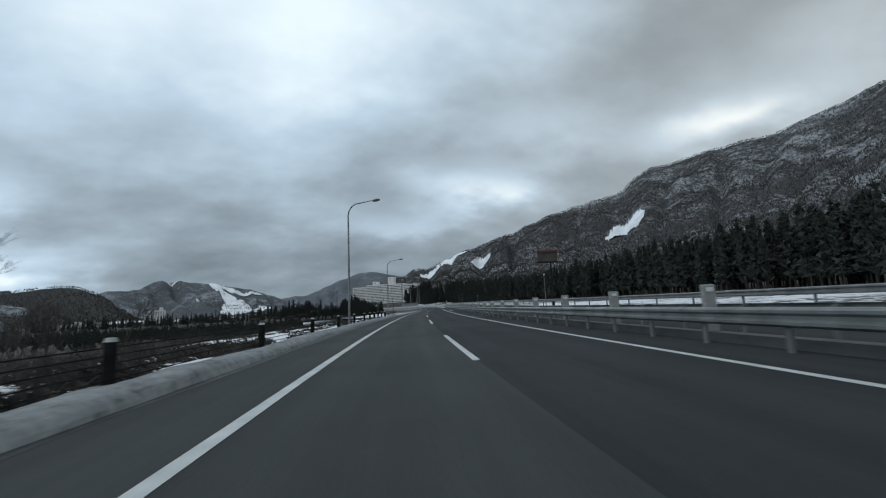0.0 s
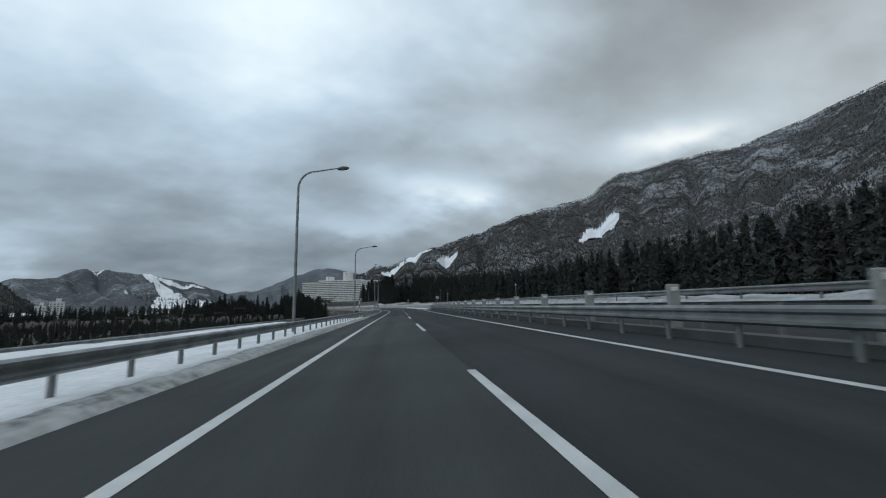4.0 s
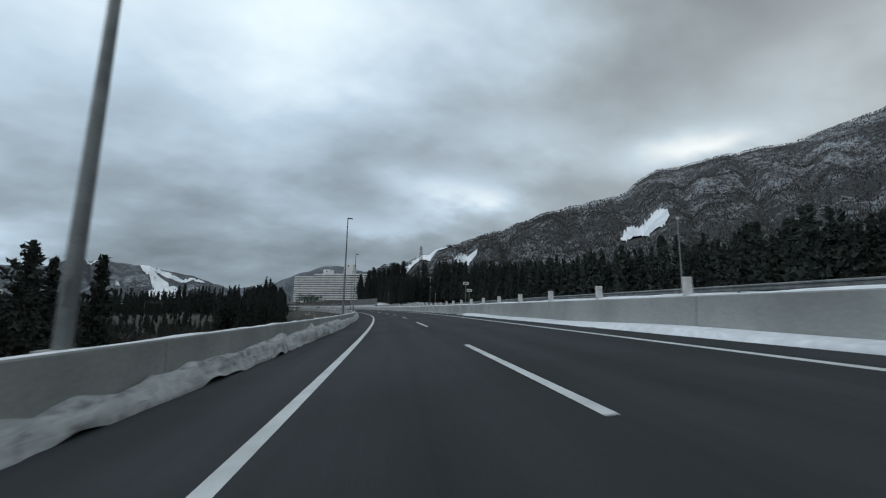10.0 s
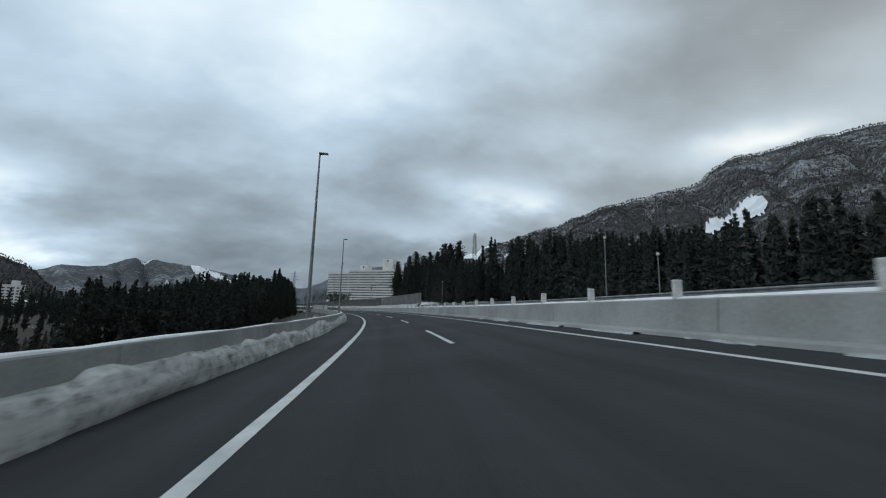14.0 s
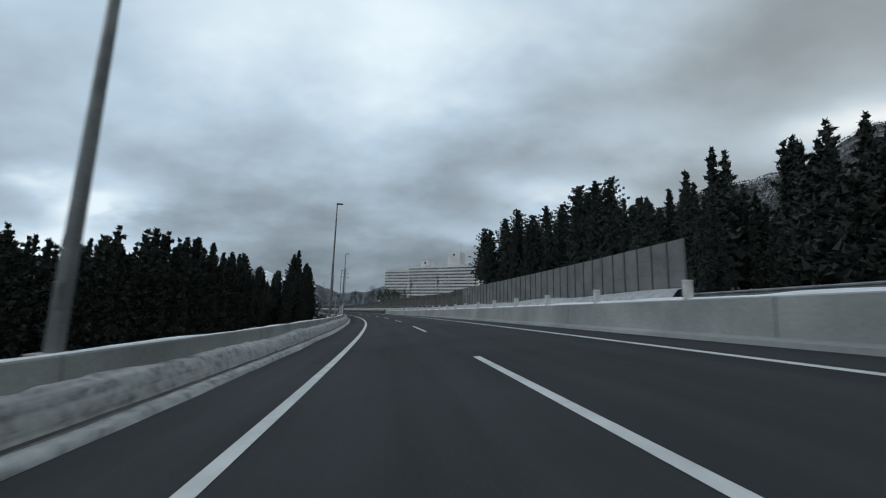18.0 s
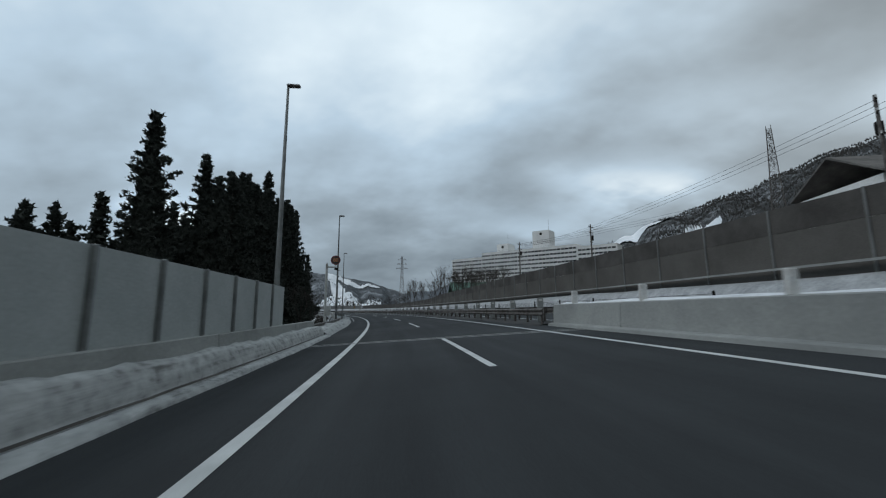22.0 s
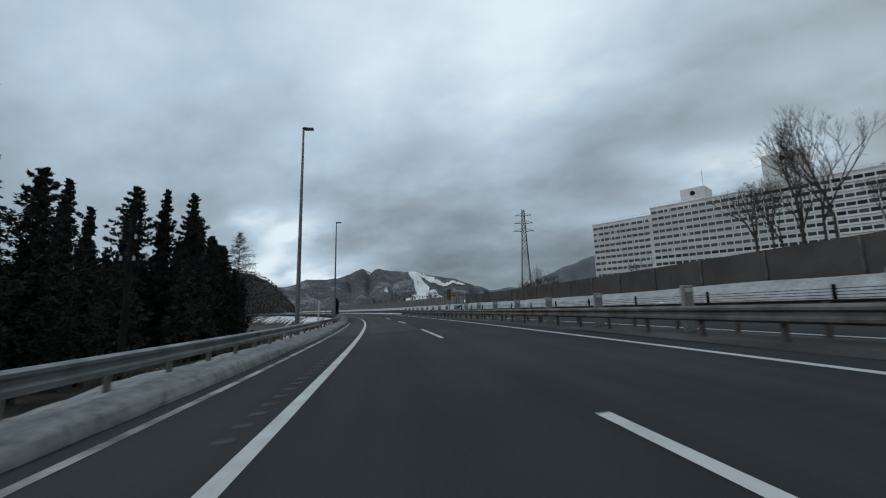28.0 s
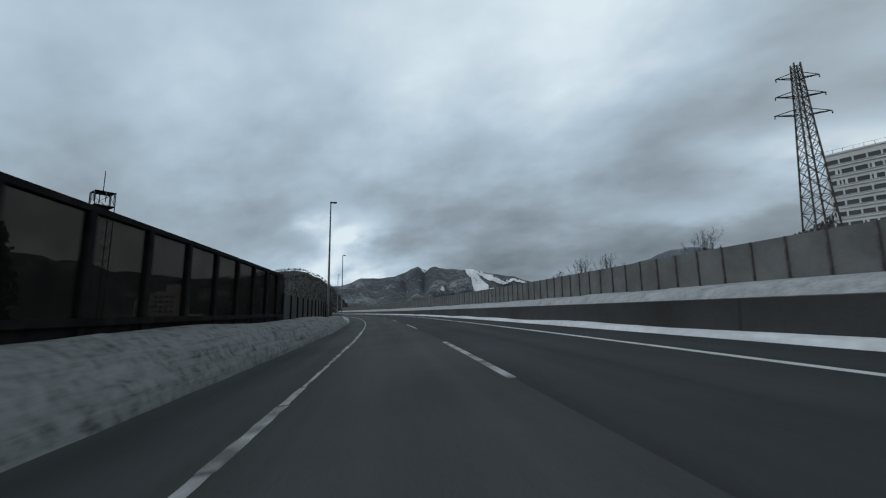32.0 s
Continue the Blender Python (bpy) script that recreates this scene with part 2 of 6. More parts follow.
def leaf_material(name, a, b):
    m = bpy.data.materials.new(name)
    m.use_nodes = True
    nt = m.node_tree
    bs = nt.nodes["Principled BSDF"]
    geo = nt.nodes.new("ShaderNodeNewGeometry").outputs["Random Per Island"]
    info = nt.nodes.new("ShaderNodeObjectInfo").outputs["Random"]
    k = calc(nt, "ADD", calc(nt, "MULTIPLY", geo, 0.7), calc(nt, "MULTIPLY", info, 0.3))
    nt.links.new(ramp(nt, k, [(0.0, a), (1.0, b)]), bs.inputs["Base Color"])
    bs.inputs["Roughness"].default_value = 0.8
    bs.inputs["Specular IOR Level"].default_value = 0.05
    return m


def layered_snow(name, base, dark):
    """Cut snow in road coordinates: dirt in long wavering layers, and clods."""
    m = bpy.data.materials.new(name)
    m.use_nodes = True
    nt = m.node_tree
    bs = nt.nodes["Principled BSDF"]
    sep = nt.nodes.new("ShaderNodeSeparateXYZ")
    nt.links.new(nt.nodes.new("ShaderNodeUVMap").outputs[0], sep.inputs[0])
    ob = nt.nodes.new("ShaderNodeTexCoord").outputs["Object"]
    comb = nt.nodes.new("ShaderNodeCombineXYZ")
    nt.links.new(calc(nt, "MULTIPLY", sep.outputs[0], 0.22), comb.inputs[0])
    high = nt.nodes.new("ShaderNodeSeparateXYZ")
    nt.links.new(ob, high.inputs[0])
    nt.links.new(calc(nt, "MULTIPLY", high.outputs[2], 6.5), comb.inputs[1])
    layer = noise_tex(nt, comb.outputs[0], 1.3, 4.0, 0.55, 0.4)
    clod = noise_tex(nt, ob, 3.4, 7.0, 0.68, 0.3)
    k = calc(nt, "ADD", calc(nt, "MULTIPLY", layer, 0.34), calc(nt, "MULTIPLY", clod, 0.66))
    nt.links.new(ramp(nt, k, [(0.36, dark), (0.47, tuple(0.7 * q for q in base)), (0.62, base)]), bs.inputs["Base Color"])
    bs.inputs["Roughness"].default_value = 0.9
    bs.inputs["Specular IOR Level"].default_value = 0.2
    bm = node(nt, "ShaderNodeBump", Strength=0.8, Distance=0.03)
    nt.links.new(clod, bm.inputs["Height"])
    nt.links.new(bm.outputs[0], bs.inputs["Normal"])
    return m


M_OLD = asphalt_material("worn_asphalt", (0.066, 0.072, 0.072), (0.040, 0.044, 0.045), 0.84)
M_NEW = asphalt_material("dark_asphalt", (0.041, 0.0455, 0.049), (0.026, 0.0285, 0.031), 0.86)
M_WET = material("wet_asphalt", (0.014, 0.015, 0.016), (0.008, 0.0085, 0.009), 1.5, 0.55, bump=0.1, bump_scale=50)
M_LINE = material("road_paint", (0.62, 0.64, 0.64), (0.42, 0.44, 0.44), 1.5, 0.65, bump=0.2, bump_scale=60, spread=0.9)
M_WORN = material("worn_road_paint", (0.42, 0.43, 0.43), (0.1, 0.1, 0.1), 1.2, 0.7, bump=0.2, bump_scale=60, spread=0.5)
M_CONC = material("concrete", (0.33, 0.345, 0.335), (0.235, 0.247, 0.243), 0.35, 0.85, bump=0.25, bump_scale=14)
M_CONC_MID = material("dull_grey_steel", (0.12, 0.122, 0.12), (0.085, 0.086, 0.085), 0.8, 0.75, bump=0.1, bump_scale=20)
M_CONC_DARK = material("stained_concrete", (0.055, 0.055, 0.055), (0.028, 0.028, 0.028), 0.3, 0.85, bump=0.3, bump_scale=12, spread=0.8)
M_SNOW = layered_snow("ploughed_snow", (0.5, 0.52, 0.52), (0.15, 0.153, 0.15))
M_GRIMY = layered_snow("grimy_snow", (0.28, 0.297, 0.302), (0.06, 0.062, 0.063))
M_CLEAN = material("clean_snow", (0.78, 0.81, 0.84), (0.62, 0.65, 0.68), 0.4, 0.7, bump=0.4, bump_scale=5)
M_SHOULDER = layered_snow("shoulder_snow", (0.34, 0.362, 0.37), (0.12, 0.125, 0.127))
M_RUN = material("distant_snow", (0.86, 0.89, 0.92), (0.66, 0.70, 0.74), 0.02, 0.8)
M_HEAP = material("old_snow", (0.46, 0.48, 0.495), (0.27, 0.283, 0.295), 1.3, 0.85, bump=0.6, bump_scale=8, spread=0.8, grain=0.15)
M_STEEL = material("galvanised_steel", (0.25, 0.263, 0.263), (0.16, 0.172, 0.172), 1.5, 0.5, 0.6, bump=0.1, bump_scale=30)
M_RUST = material("weathered_steel", (0.16, 0.15, 0.14), (0.07, 0.06, 0.055), 1.5, 0.65, 0.4, bump=0.2, bump_scale=30)
M_DARK = material("dark_steel", (0.024, 0.022, 0.021), (0.013, 0.012, 0.012), 2.0, 0.85, 0.0)
M_DARK.node_tree.nodes["Principled BSDF"].inputs["Specular IOR Level"].default_value = 0.08
M_WHITE = material("white_plastic", (0.66, 0.67, 0.66), (0.5, 0.5, 0.49), 3.0, 0.5)
M_PANEL = material("noise_panel", (0.19, 0.197, 0.195), (0.135, 0.14, 0.139), 0.5, 0.7, 0.1, bump=0.1, bump_scale=20)
M_PALE = material("pale_noise_panel", (0.44, 0.475, 0.475), (0.35, 0.385, 0.385), 0.7, 0.75, bump=0.1, bump_scale=20, spread=0.8)
M_TAN = material("weathered_tan_panel", (0.112, 0.106, 0.098), (0.071, 0.067, 0.061), 0.25, 0.85, bump=0.2, bump_scale=14, spread=0.8)
M_TANBOARD = material("weathered_upper_board", (0.079, 0.074, 0.068), (0.049, 0.045, 0.042), 0.5, 0.85, bump=0.2, bump_scale=14)
M_BROWN = material("brown_noise_panel", (0.07, 0.065, 0.06), (0.045, 0.042, 0.039), 0.4, 0.8, bump=0.2, bump_scale=14)
M_BOARD = material("dark_weathered_board", (0.075, 0.068, 0.06), (0.045, 0.04, 0.036), 0.6, 0.85, bump=0.2, bump_scale=14)
M_FAINT = material("faint_rumble_strip", (0.065, 0.068, 0.069), (0.04, 0.042, 0.043), 2.0, 0.85)
M_MTN = mountain_material("winter_mountain", 0.575, 0.71, 0.05, snow=(0.47, 0.5, 0.53))
# the two far mountains carry most of the haze painted into their colour
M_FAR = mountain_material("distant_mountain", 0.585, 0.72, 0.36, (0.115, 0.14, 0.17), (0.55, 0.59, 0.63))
M_HAZY = mountain_material("haze_tinted_mountain", 0.6, 0.72, 0.6, (0.13, 0.155, 0.185))
M_GROUND = ground_material("snowy_ground", 0.455, 0.485)
M_HILL = mountain_material("dark_hill_woods", 0.74, 0.92, 0.0)
M_BRUSH = ground_material("brush_ground", 0.60, 0.66)
M_LEAF = leaf_material("cedar_needles", (0.033, 0.039, 0.035), (0.062, 0.071, 0.063))
M_BARK = material("dark_bark", (0.05, 0.042, 0.036), (0.025, 0.02, 0.018), 4.0, 0.9, bump=0.5, bump_scale=20)
M_TWIG = material("bare_twigs", (0.06, 0.053, 0.047), (0.03, 0.026, 0.023), 4.0, 0.9)
M_WALL = material("white_render", (0.80, 0.81, 0.80), (0.68, 0.69, 0.69), 0.12, 0.8, bump=0.1, bump_scale=4)
M_GLASS = material("dark_window_glass", (0.03, 0.035, 0.04), (0.015, 0.018, 0.02), 0.4, 0.15)
M_WINDOW = leaf_material("hotel_window", (0.02, 0.023, 0.026), (0.13, 0.138, 0.142))
M_WINDOW.node_tree.nodes["Principled BSDF"].inputs["Roughness"].default_value = 0.2
M_SHINGLE = material("grey_brown_shingle", (0.16, 0.15, 0.14), (0.10, 0.095, 0.09), 0.6, 0.85, bump=0.3, bump_scale=8)
M_RED = material("red_sign_face", (0.16, 0.025, 0.025), (0.11, 0.018, 0.018), 3.0, 0.5)
M_BLACK = material("black_sign_face", (0.02, 0.02, 0.022), (0.012, 0.012, 0.012), 3.0, 0.4)

# ---- course of the road ----
_t = np.arange(0, 40.01, 0.1)
_turn = np.interp(_t, np.arange(41), TURN)
_pace = np.interp(_t, np.arange(0, 41, 2.0), PACE)
_head = np.concatenate([[0], np.cumsum((_turn[1:] + _turn[:-1]) * 0.05)])
_hm, _pm = (_head[1:] + _head[:-1]) / 2, (_pace[1:] + _pace[:-1]) / 2
CX = np.concatenate([[0], np.cumsum(-np.sin(_hm) * _pm * 0.1)])
CY = np.concatenate([[0], np.cumsum(np.cos(_hm) * _pm * 0.1)])
CS = np.concatenate([[0], np.cumsum(_pm * 0.1)])
_edge = np.interp(_t, np.arange(0, 33, 2.0), EDGE)
_bank = np.interp(_t, np.arange(0, 33, 2.0), BANK)
# straight before the start, the same slow bend beyond the end
_back = np.arange(-240, 0, 4.0)
_on = np.arange(4.0, 420, 4.0)
_oh = _head[-1] + _on * 0.0008
_ox, _oy = CX[-1] + np.cumsum(-np.sin(_oh) * 4), CY[-1] + np.cumsum(np.cos(_oh) * 4)
CX = np.concatenate([0 * _back, CX, _ox])
CY = np.concatenate([_back, CY, _oy])
CH = np.concatenate([0 * _back, _head, _oh])
CE = np.concatenate([0 * _back + _edge[0], _edge, 0 * _on + _edge[-1]])
CB = np.concatenate([0 * _back + _bank[0], _bank, 0 * _on + _bank[-1]])
CS = np.concatenate([_back, CS, CS[-1] + _on])


def road(s, r, z=0.0):
    """World points at s metres along, r metres to the right of the left edge line, z above the road's surface."""
    s, r, z = np.broadcast_arrays(np.asarray(s, float), np.asarray(r, float), np.asarray(z, float))
    h = np.interp(s, CS, CH)
    lat = np.interp(s, CS, CE) - r
    return np.stack([np.interp(s, CS, CX) - np.cos(h) * lat, np.interp(s, CS, CY) - np.sin(h) * lat,
                     np.tan(np.interp(s, CS, CB)) * np.clip(lat, -24, 8) + z], -1)


def heading(s):
    return float(np.interp(s, CS, CH))


def stand(s, r, z=0.0, turn=0.0):
    """The pose of a thing that stands upright beside the road, its y axis along the road."""
    p = road(s, r, z)
    return pose(p[0], p[1], p[2], 0, 0, math.degrees(heading(s)) + turn)


# ---- mesh helpers ----


def mesh(name, verts, faces, mat, uv=None, smooth=False):
    me = bpy.data.meshes.new(name)
    me.from_pydata([tuple(v) for v in verts], [], [tuple(f) for f in faces])
    for m in (mat if isinstance(mat, (list, tuple)) else [mat]):
        me.materials.append(m)
    if uv is not None:
        layer = me.uv_layers.new(name="UVMap")
        idx = np.empty(len(me.loops), dtype=np.int32)
        me.loops.foreach_get("vertex_index", idx)
        layer.data.foreach_set("uv", np.asarray(uv, np.float32)[idx].ravel())
    if smooth:
        me.polygons.foreach_set("use_smooth", [True] * len(me.polygons))
    me.update()
    return me


def soup(name, tris, mat, mats=None):
    """A mesh from an array of triangles (n, 3, 3)."""
    n = len(tris)
    me = bpy.data.meshes.new(name)
    me.vertices.add(n * 3)
    me.vertices.foreach_set("co", np.asarray(tris, np.float32).ravel())
    me.loops.add(n * 3)
    me.loops.foreach_set("vertex_index", np.arange(n * 3, dtype=np.int32))
    me.polygons.add(n)
    me.polygons.foreach_set("loop_start", np.arange(0, n * 3, 3, dtype=np.int32))
    for m in (mat if isinstance(mat, (list, tuple)) else [mat]):
        me.materials.append(m)
    if mats is not None:
        me.polygons.foreach_set("material_index", np.asarray(mats, np.int32))
    me.update(calc_edges=True)
    me.validate()
    return me


def from_bm(name, bm, mat):
    me = bpy.data.meshes.new(name)
    bm.to_mesh(me)
    bm.free()
    for m in (mat if isinstance(mat, (list, tuple)) else [mat]):
        me.materials.append(m)
    return me


def part(name, me, parent, label="", m=None):
    """Links a mesh as one part under a thing or a part."""
    ob = new(name, me)
    ob.parent = parent
    if m is not None:
        ob.matrix_basis = m
    if label:
        ob["label"] = label
    return ob


def thing(name, label, category, group="", m=None, kind=""):
    ob = new(name)
    ob.empty_display_size = 0.3
    if m is not None:
        ob.matrix_basis = m
    return tagged(ob, label, category, group, kind)


def box(bm, size, at=(0, 0, 0), bevel=0.0, turn=None):
    m = Matrix.Translation(at) @ (turn or Matrix.Identity(4)) @ Matrix.Diagonal((*size, 1))
    made = bmesh.ops.create_cube(bm, size=1, matrix=m)
    if bevel:
        edges = list({e for v in made["verts"] for e in v.link_edges})
        bmesh.ops.bevel(bm, geom=edges, offset=bevel, segments=1, affect="EDGES")


def rod(bm, a, b, r1, r2=None, n=10):
    a, b = Vector(a), Vector(b)
    d = b - a
    m = Matrix.Translation((a + b) / 2) @ d.to_track_quat("Z", "Y").to_matrix().to_4x4()
    bmesh.ops.create_cone(bm, cap_ends=True, segments=n, radius1=r1, radius2=r2 if r2 is not None else r1, depth=d.length, matrix=m)


def box_mesh(name, size, mat, at=(0, 0, 0), bevel=0.0):
    bm = bmesh.new()
    box(bm, size, at, bevel)
    return from_bm(name, bm, mat)


def rod_mesh(name, a, b, r1, mat, r2=None, n=10):
    bm = bmesh.new()
    rod(bm, a, b, r1, r2, n)
    return from_bm(name, bm, mat)


def sweep(name, prof, s0, s1, mat, step=4.0, closed=False, wobble=None, smooth=False):
    """A mesh drawn along the road: prof is a list of (r, z); wobble(s, j) adds (dr, dz)."""
    n = max(2, int(round((s1 - s0) / step)) + 1)
    ss = np.linspace(s0, s1, n)
    k = len(prof)
    pr = np.array(prof, float)
    rr, zz = np.tile(pr[:, 0], (n, 1)), np.tile(pr[:, 1], (n, 1))
    if wobble:
        for i, s in enumerate(ss):
            for j in range(k):
                dr, dz = wobble(s, j)
                rr[i, j] += dr
                zz[i, j] += dz
    pts = road(ss[:, None], rr, zz).reshape(-1, 3)
    uv = np.stack([np.repeat(ss, k), rr.ravel()], 1)
    faces = []
    kk = k if closed else k - 1
    for i in range(n - 1):
        for j in range(kk):
            a, b = i * k + j, i * k + (j + 1) % k
            faces.append((a, b, b + k, a + k))
    if closed:
        faces.append(tuple(range(k))[::-1])
        faces.append(tuple((n - 1) * k + j for j in range(k)))
    return mesh(name, pts, faces, mat, uv, smooth)


def swept(name, prof, s0, s1, mat, label, category, kind="structure", **kw):
    return tagged(new(name, sweep(name, prof, s0, s1, mat, **kw)), label, category, kind=kind)


def rough(seed, amp, scale):
    off = seed * 17.31

    def f(s, j):
        return (amp * 0.6 * noise.noise((s / scale, j * 3.7, off)), amp * noise.noise((s / scale, j * 2.3, off + 5)))
    return f


# ---- carriageways ----
road_a = swept("road_old_lane", [(-3.3, 0), (-0.3, 0), (3.62, 0)], -200, 146, M_OLD, "worn grey asphalt of the slow lane", "road")
road_b = swept("road_fast_lane", [(3.62, 0), (9.2, 0)], -200, 146, M_NEW, "darker asphalt of the fast lane", "road")
road_c = swept("road", [(-3.3, 0), (3.62, 0), (9.2, 0)], 146, 657, M_NEW, "dark asphalt carriageway with two lanes", "road")
road_d = swept("road_far_old_lane", [(-3.3, 0), (3.62, 0)], 657, 1150, M_OLD, "worn grey asphalt of the slow lane", "road")
road_e = swept("road_far_fast_lane", [(3.62, 0), (9.2, 0)], 657, 1150, M_NEW, "darker asphalt of the fast lane", "road")
road_f = swept("road_opposite", [(9.2, -0.02), (9.9, 0), (19.6, 0)], -200, 1150, M_NEW, "dark asphalt of the opposite carriageway", "road")
UP = 0.006
swept("lane_edge_left", [(-0.06, UP), (0.15, UP)], -200, 706.3, M_LINE, "solid white edge line", "road marking")
swept("lane_edge_left_worn", [(-0.06, UP), (0.15, UP)], 800, 1150, M_WORN, "worn solid white edge line", "road marking")
r9 = random.Random(31)
s9 = 707.4
while s9 < 800:
    ln9 = r9.uniform(0.5, 3.6)
    swept("lane_edge_left_worn", [(-0.05 + r9.uniform(0, 0.05), UP), (0.14 - r9.uniform(0, 0.06), UP)], s9, s9 + ln9, M_WORN, "ragged leftover of a worn white edge line", "road marking", step=0.25, wobble=lambda s, j: (0.035 * noise.noise((s * 2.1, j * 5, 6)), 0))
    s9 += ln9 + r9.choice((0.02, 0.04, 0.06, 0.25))
swept("lane_edge_right", [(7.27, UP), (7.43, UP)], -200, 1150, M_LINE, "solid white edge line beside the median", "road marking")
swept("lane_edge_opposite", [(10.33, UP), (10.48, UP)], -200, 1150, M_LINE, "solid white edge line of the opposite carriageway", "road marking")
swept("lane_edge_outer", [(17.72, UP), (17.88, UP)], -200, 1150, M_LINE, "outer edge line of the opposite carriageway", "road marking")
DASH0 = -11.08
for k in range(-5, 50):
    s = DASH0 + 20 * k
    early = {27: 0.6, 28: 1.6}.get(k, 0.0)
    swept("lane_dash", [(3.52, UP), (3.68, UP)], s - early, s + 8, M_WORN if s > 690 or 50 < s < 80 else M_LINE, "white lane dash on the asphalt", "road marking", step=2)
    swept("opposite_dash", [(14.0, UP), (14.15, UP)], s + 5, s + 13, M_LINE, "white lane dash on the opposite carriageway", "road marking", step=4)

# ---- terrain ----


def smooth01(v):
    v = np.clip(v, 0, 1)
    return v * v * (3 - 2 * v)


def road_coords(x, y):
    """s and r of world points, by the nearest point of the road."""
    s, r = np.empty(len(x)), np.empty(len(x))
    for i in range(0, len(x), 2000):
        d = (x[i:i + 2000, None] - CX[None]) ** 2 + (y[i:i + 2000, None] - CY[None]) ** 2
        j = d.argmin(1)
        h = CH[j]
        dx, dy = x[i:i + 2000] - CX[j], y[i:i + 2000] - CY[j]
        s[i:i + 2000] = CS[j] - np.sin(h) * dx + np.cos(h) * dy
        r[i:i + 2000] = CE[j] + np.cos(h) * dx + np.sin(h) * dy
    return s, r


def terrain(x, y):
    x, y = np.asarray(x, float), np.asarray(y, float)
    s, r = road_coords(x, y)
    base = road(np.clip(s, -200, 1150), np.clip(r, -4.5, 22))[:, 2]
    left = np.clip(-4.5 - r, 0, None)
    right = np.clip(r - 22, 0, None)
    # the valley falls away on the left: shallow, then a viaduct, then woods close by
    drop = np.interp(s, [-200, 60, 150, 190, 440, 470, 690, 730, 1150], [6, 6, 5, 8, 8, 4, 4, 7, 7])
    reach = np.interp(s, [-200, 120, 150, 190, 440, 480, 690, 730, 1150], [64, 64, 24, 8, 8, 14, 14, 10, 10])
    z = base - 0.35 - drop * smooth01(left / reach) - 0.004 * np.clip(left - 60, 0, 800)
    # the right side: level snow, woods on rising ground, a terrace behind the retaining wall
    terrace = np.interp(s, [-200, 430, 480, 640, 720, 1150], [-0.5, -0.3, 3.2, 3.5, 0.5, 0.5])
    low = np.interp(s, [780, 980], [1, 0])
    z = z + terrace * smooth01(right / 3) + low * (np.interp(s, [380, 450], [0.018, 0.07]) * np.clip(right - 8, 0, 200) + 0.05 * np.clip(right - 150, 0, 600)) - (1 - low) * 10 * smooth01(right / 120)
    inside = (r > -4.6) & (r < 22)
    return np.where(inside, base - 0.6, z)


# edge of the cedar woods on the right
WOOD_S, WOOD_R = [-160, 100, 200, 330, 400, 460, 478, 490, 515], [112, 100, 86, 82, 75, 62, 42, 31, 27]


def build_ground():
    gx = np.concatenate([[-4500, -3500, -2500, -1800, -1300, -900, -650, -480], np.arange(-400, 261, 6), [300, 360, 450, 600, 850, 1200, 1800, 2600, 4500]])
    gy = np.concatenate([[-3000, -1500, -800, -450], np.arange(-240, 1041, 8), [1080, 1150, 1250, 1400, 1700, 2100, 2700, 3500, 4800]])
    xx, yy = np.meshgrid(gx, gy)
    zz = terrain(xx.ravel(), yy.ravel())
    far = np.hypot(xx.ravel(), yy.ravel() - 400)
    zz = np.where(far > 900, np.minimum(zz, 60), zz)
    bumps = np.array([noise.noise((a * 0.05, b * 0.05, 3)) for a, b in zip(xx.ravel(), yy.ravel())])
    s, r = road_coords(xx.ravel(), yy.ravel())
    zz = zz + bumps * np.where((r > -7) & (r < 25), 0, 0.7)
    n, k = xx.shape
    faces = [(i * k + j, i * k + j + 1, (i + 1) * k + j + 1, (i + 1) * k + j) for i in range(n - 1) for j in range(k - 1)]
    me = mesh("ground", np.stack([xx.ravel(), yy.ravel(), zz], 1), faces, [M_GROUND, M_BRUSH], smooth=True)
    ss, rr = s.reshape(n, k)[:-1, :-1].ravel(), r.reshape(n, k)[:-1, :-1].ravel()
    open_snow = ((ss > -60) & (ss < 156) & (rr < 0) & (rr > -50)) | ((rr > 0) & (rr < np.interp(ss, WOOD_S, WOOD_R) - 6)) | ((ss > 560) & (rr < 0) & (rr > -16))
    me.polygons.foreach_set("material_index", np.where(open_snow, 0, 1).astype(np.int32))
    tagged(new("ground", me), "valley ground with patchy snow and brown scrub", "ground", kind="structure")


build_ground()

# ---- mountains ----


RUNS = []


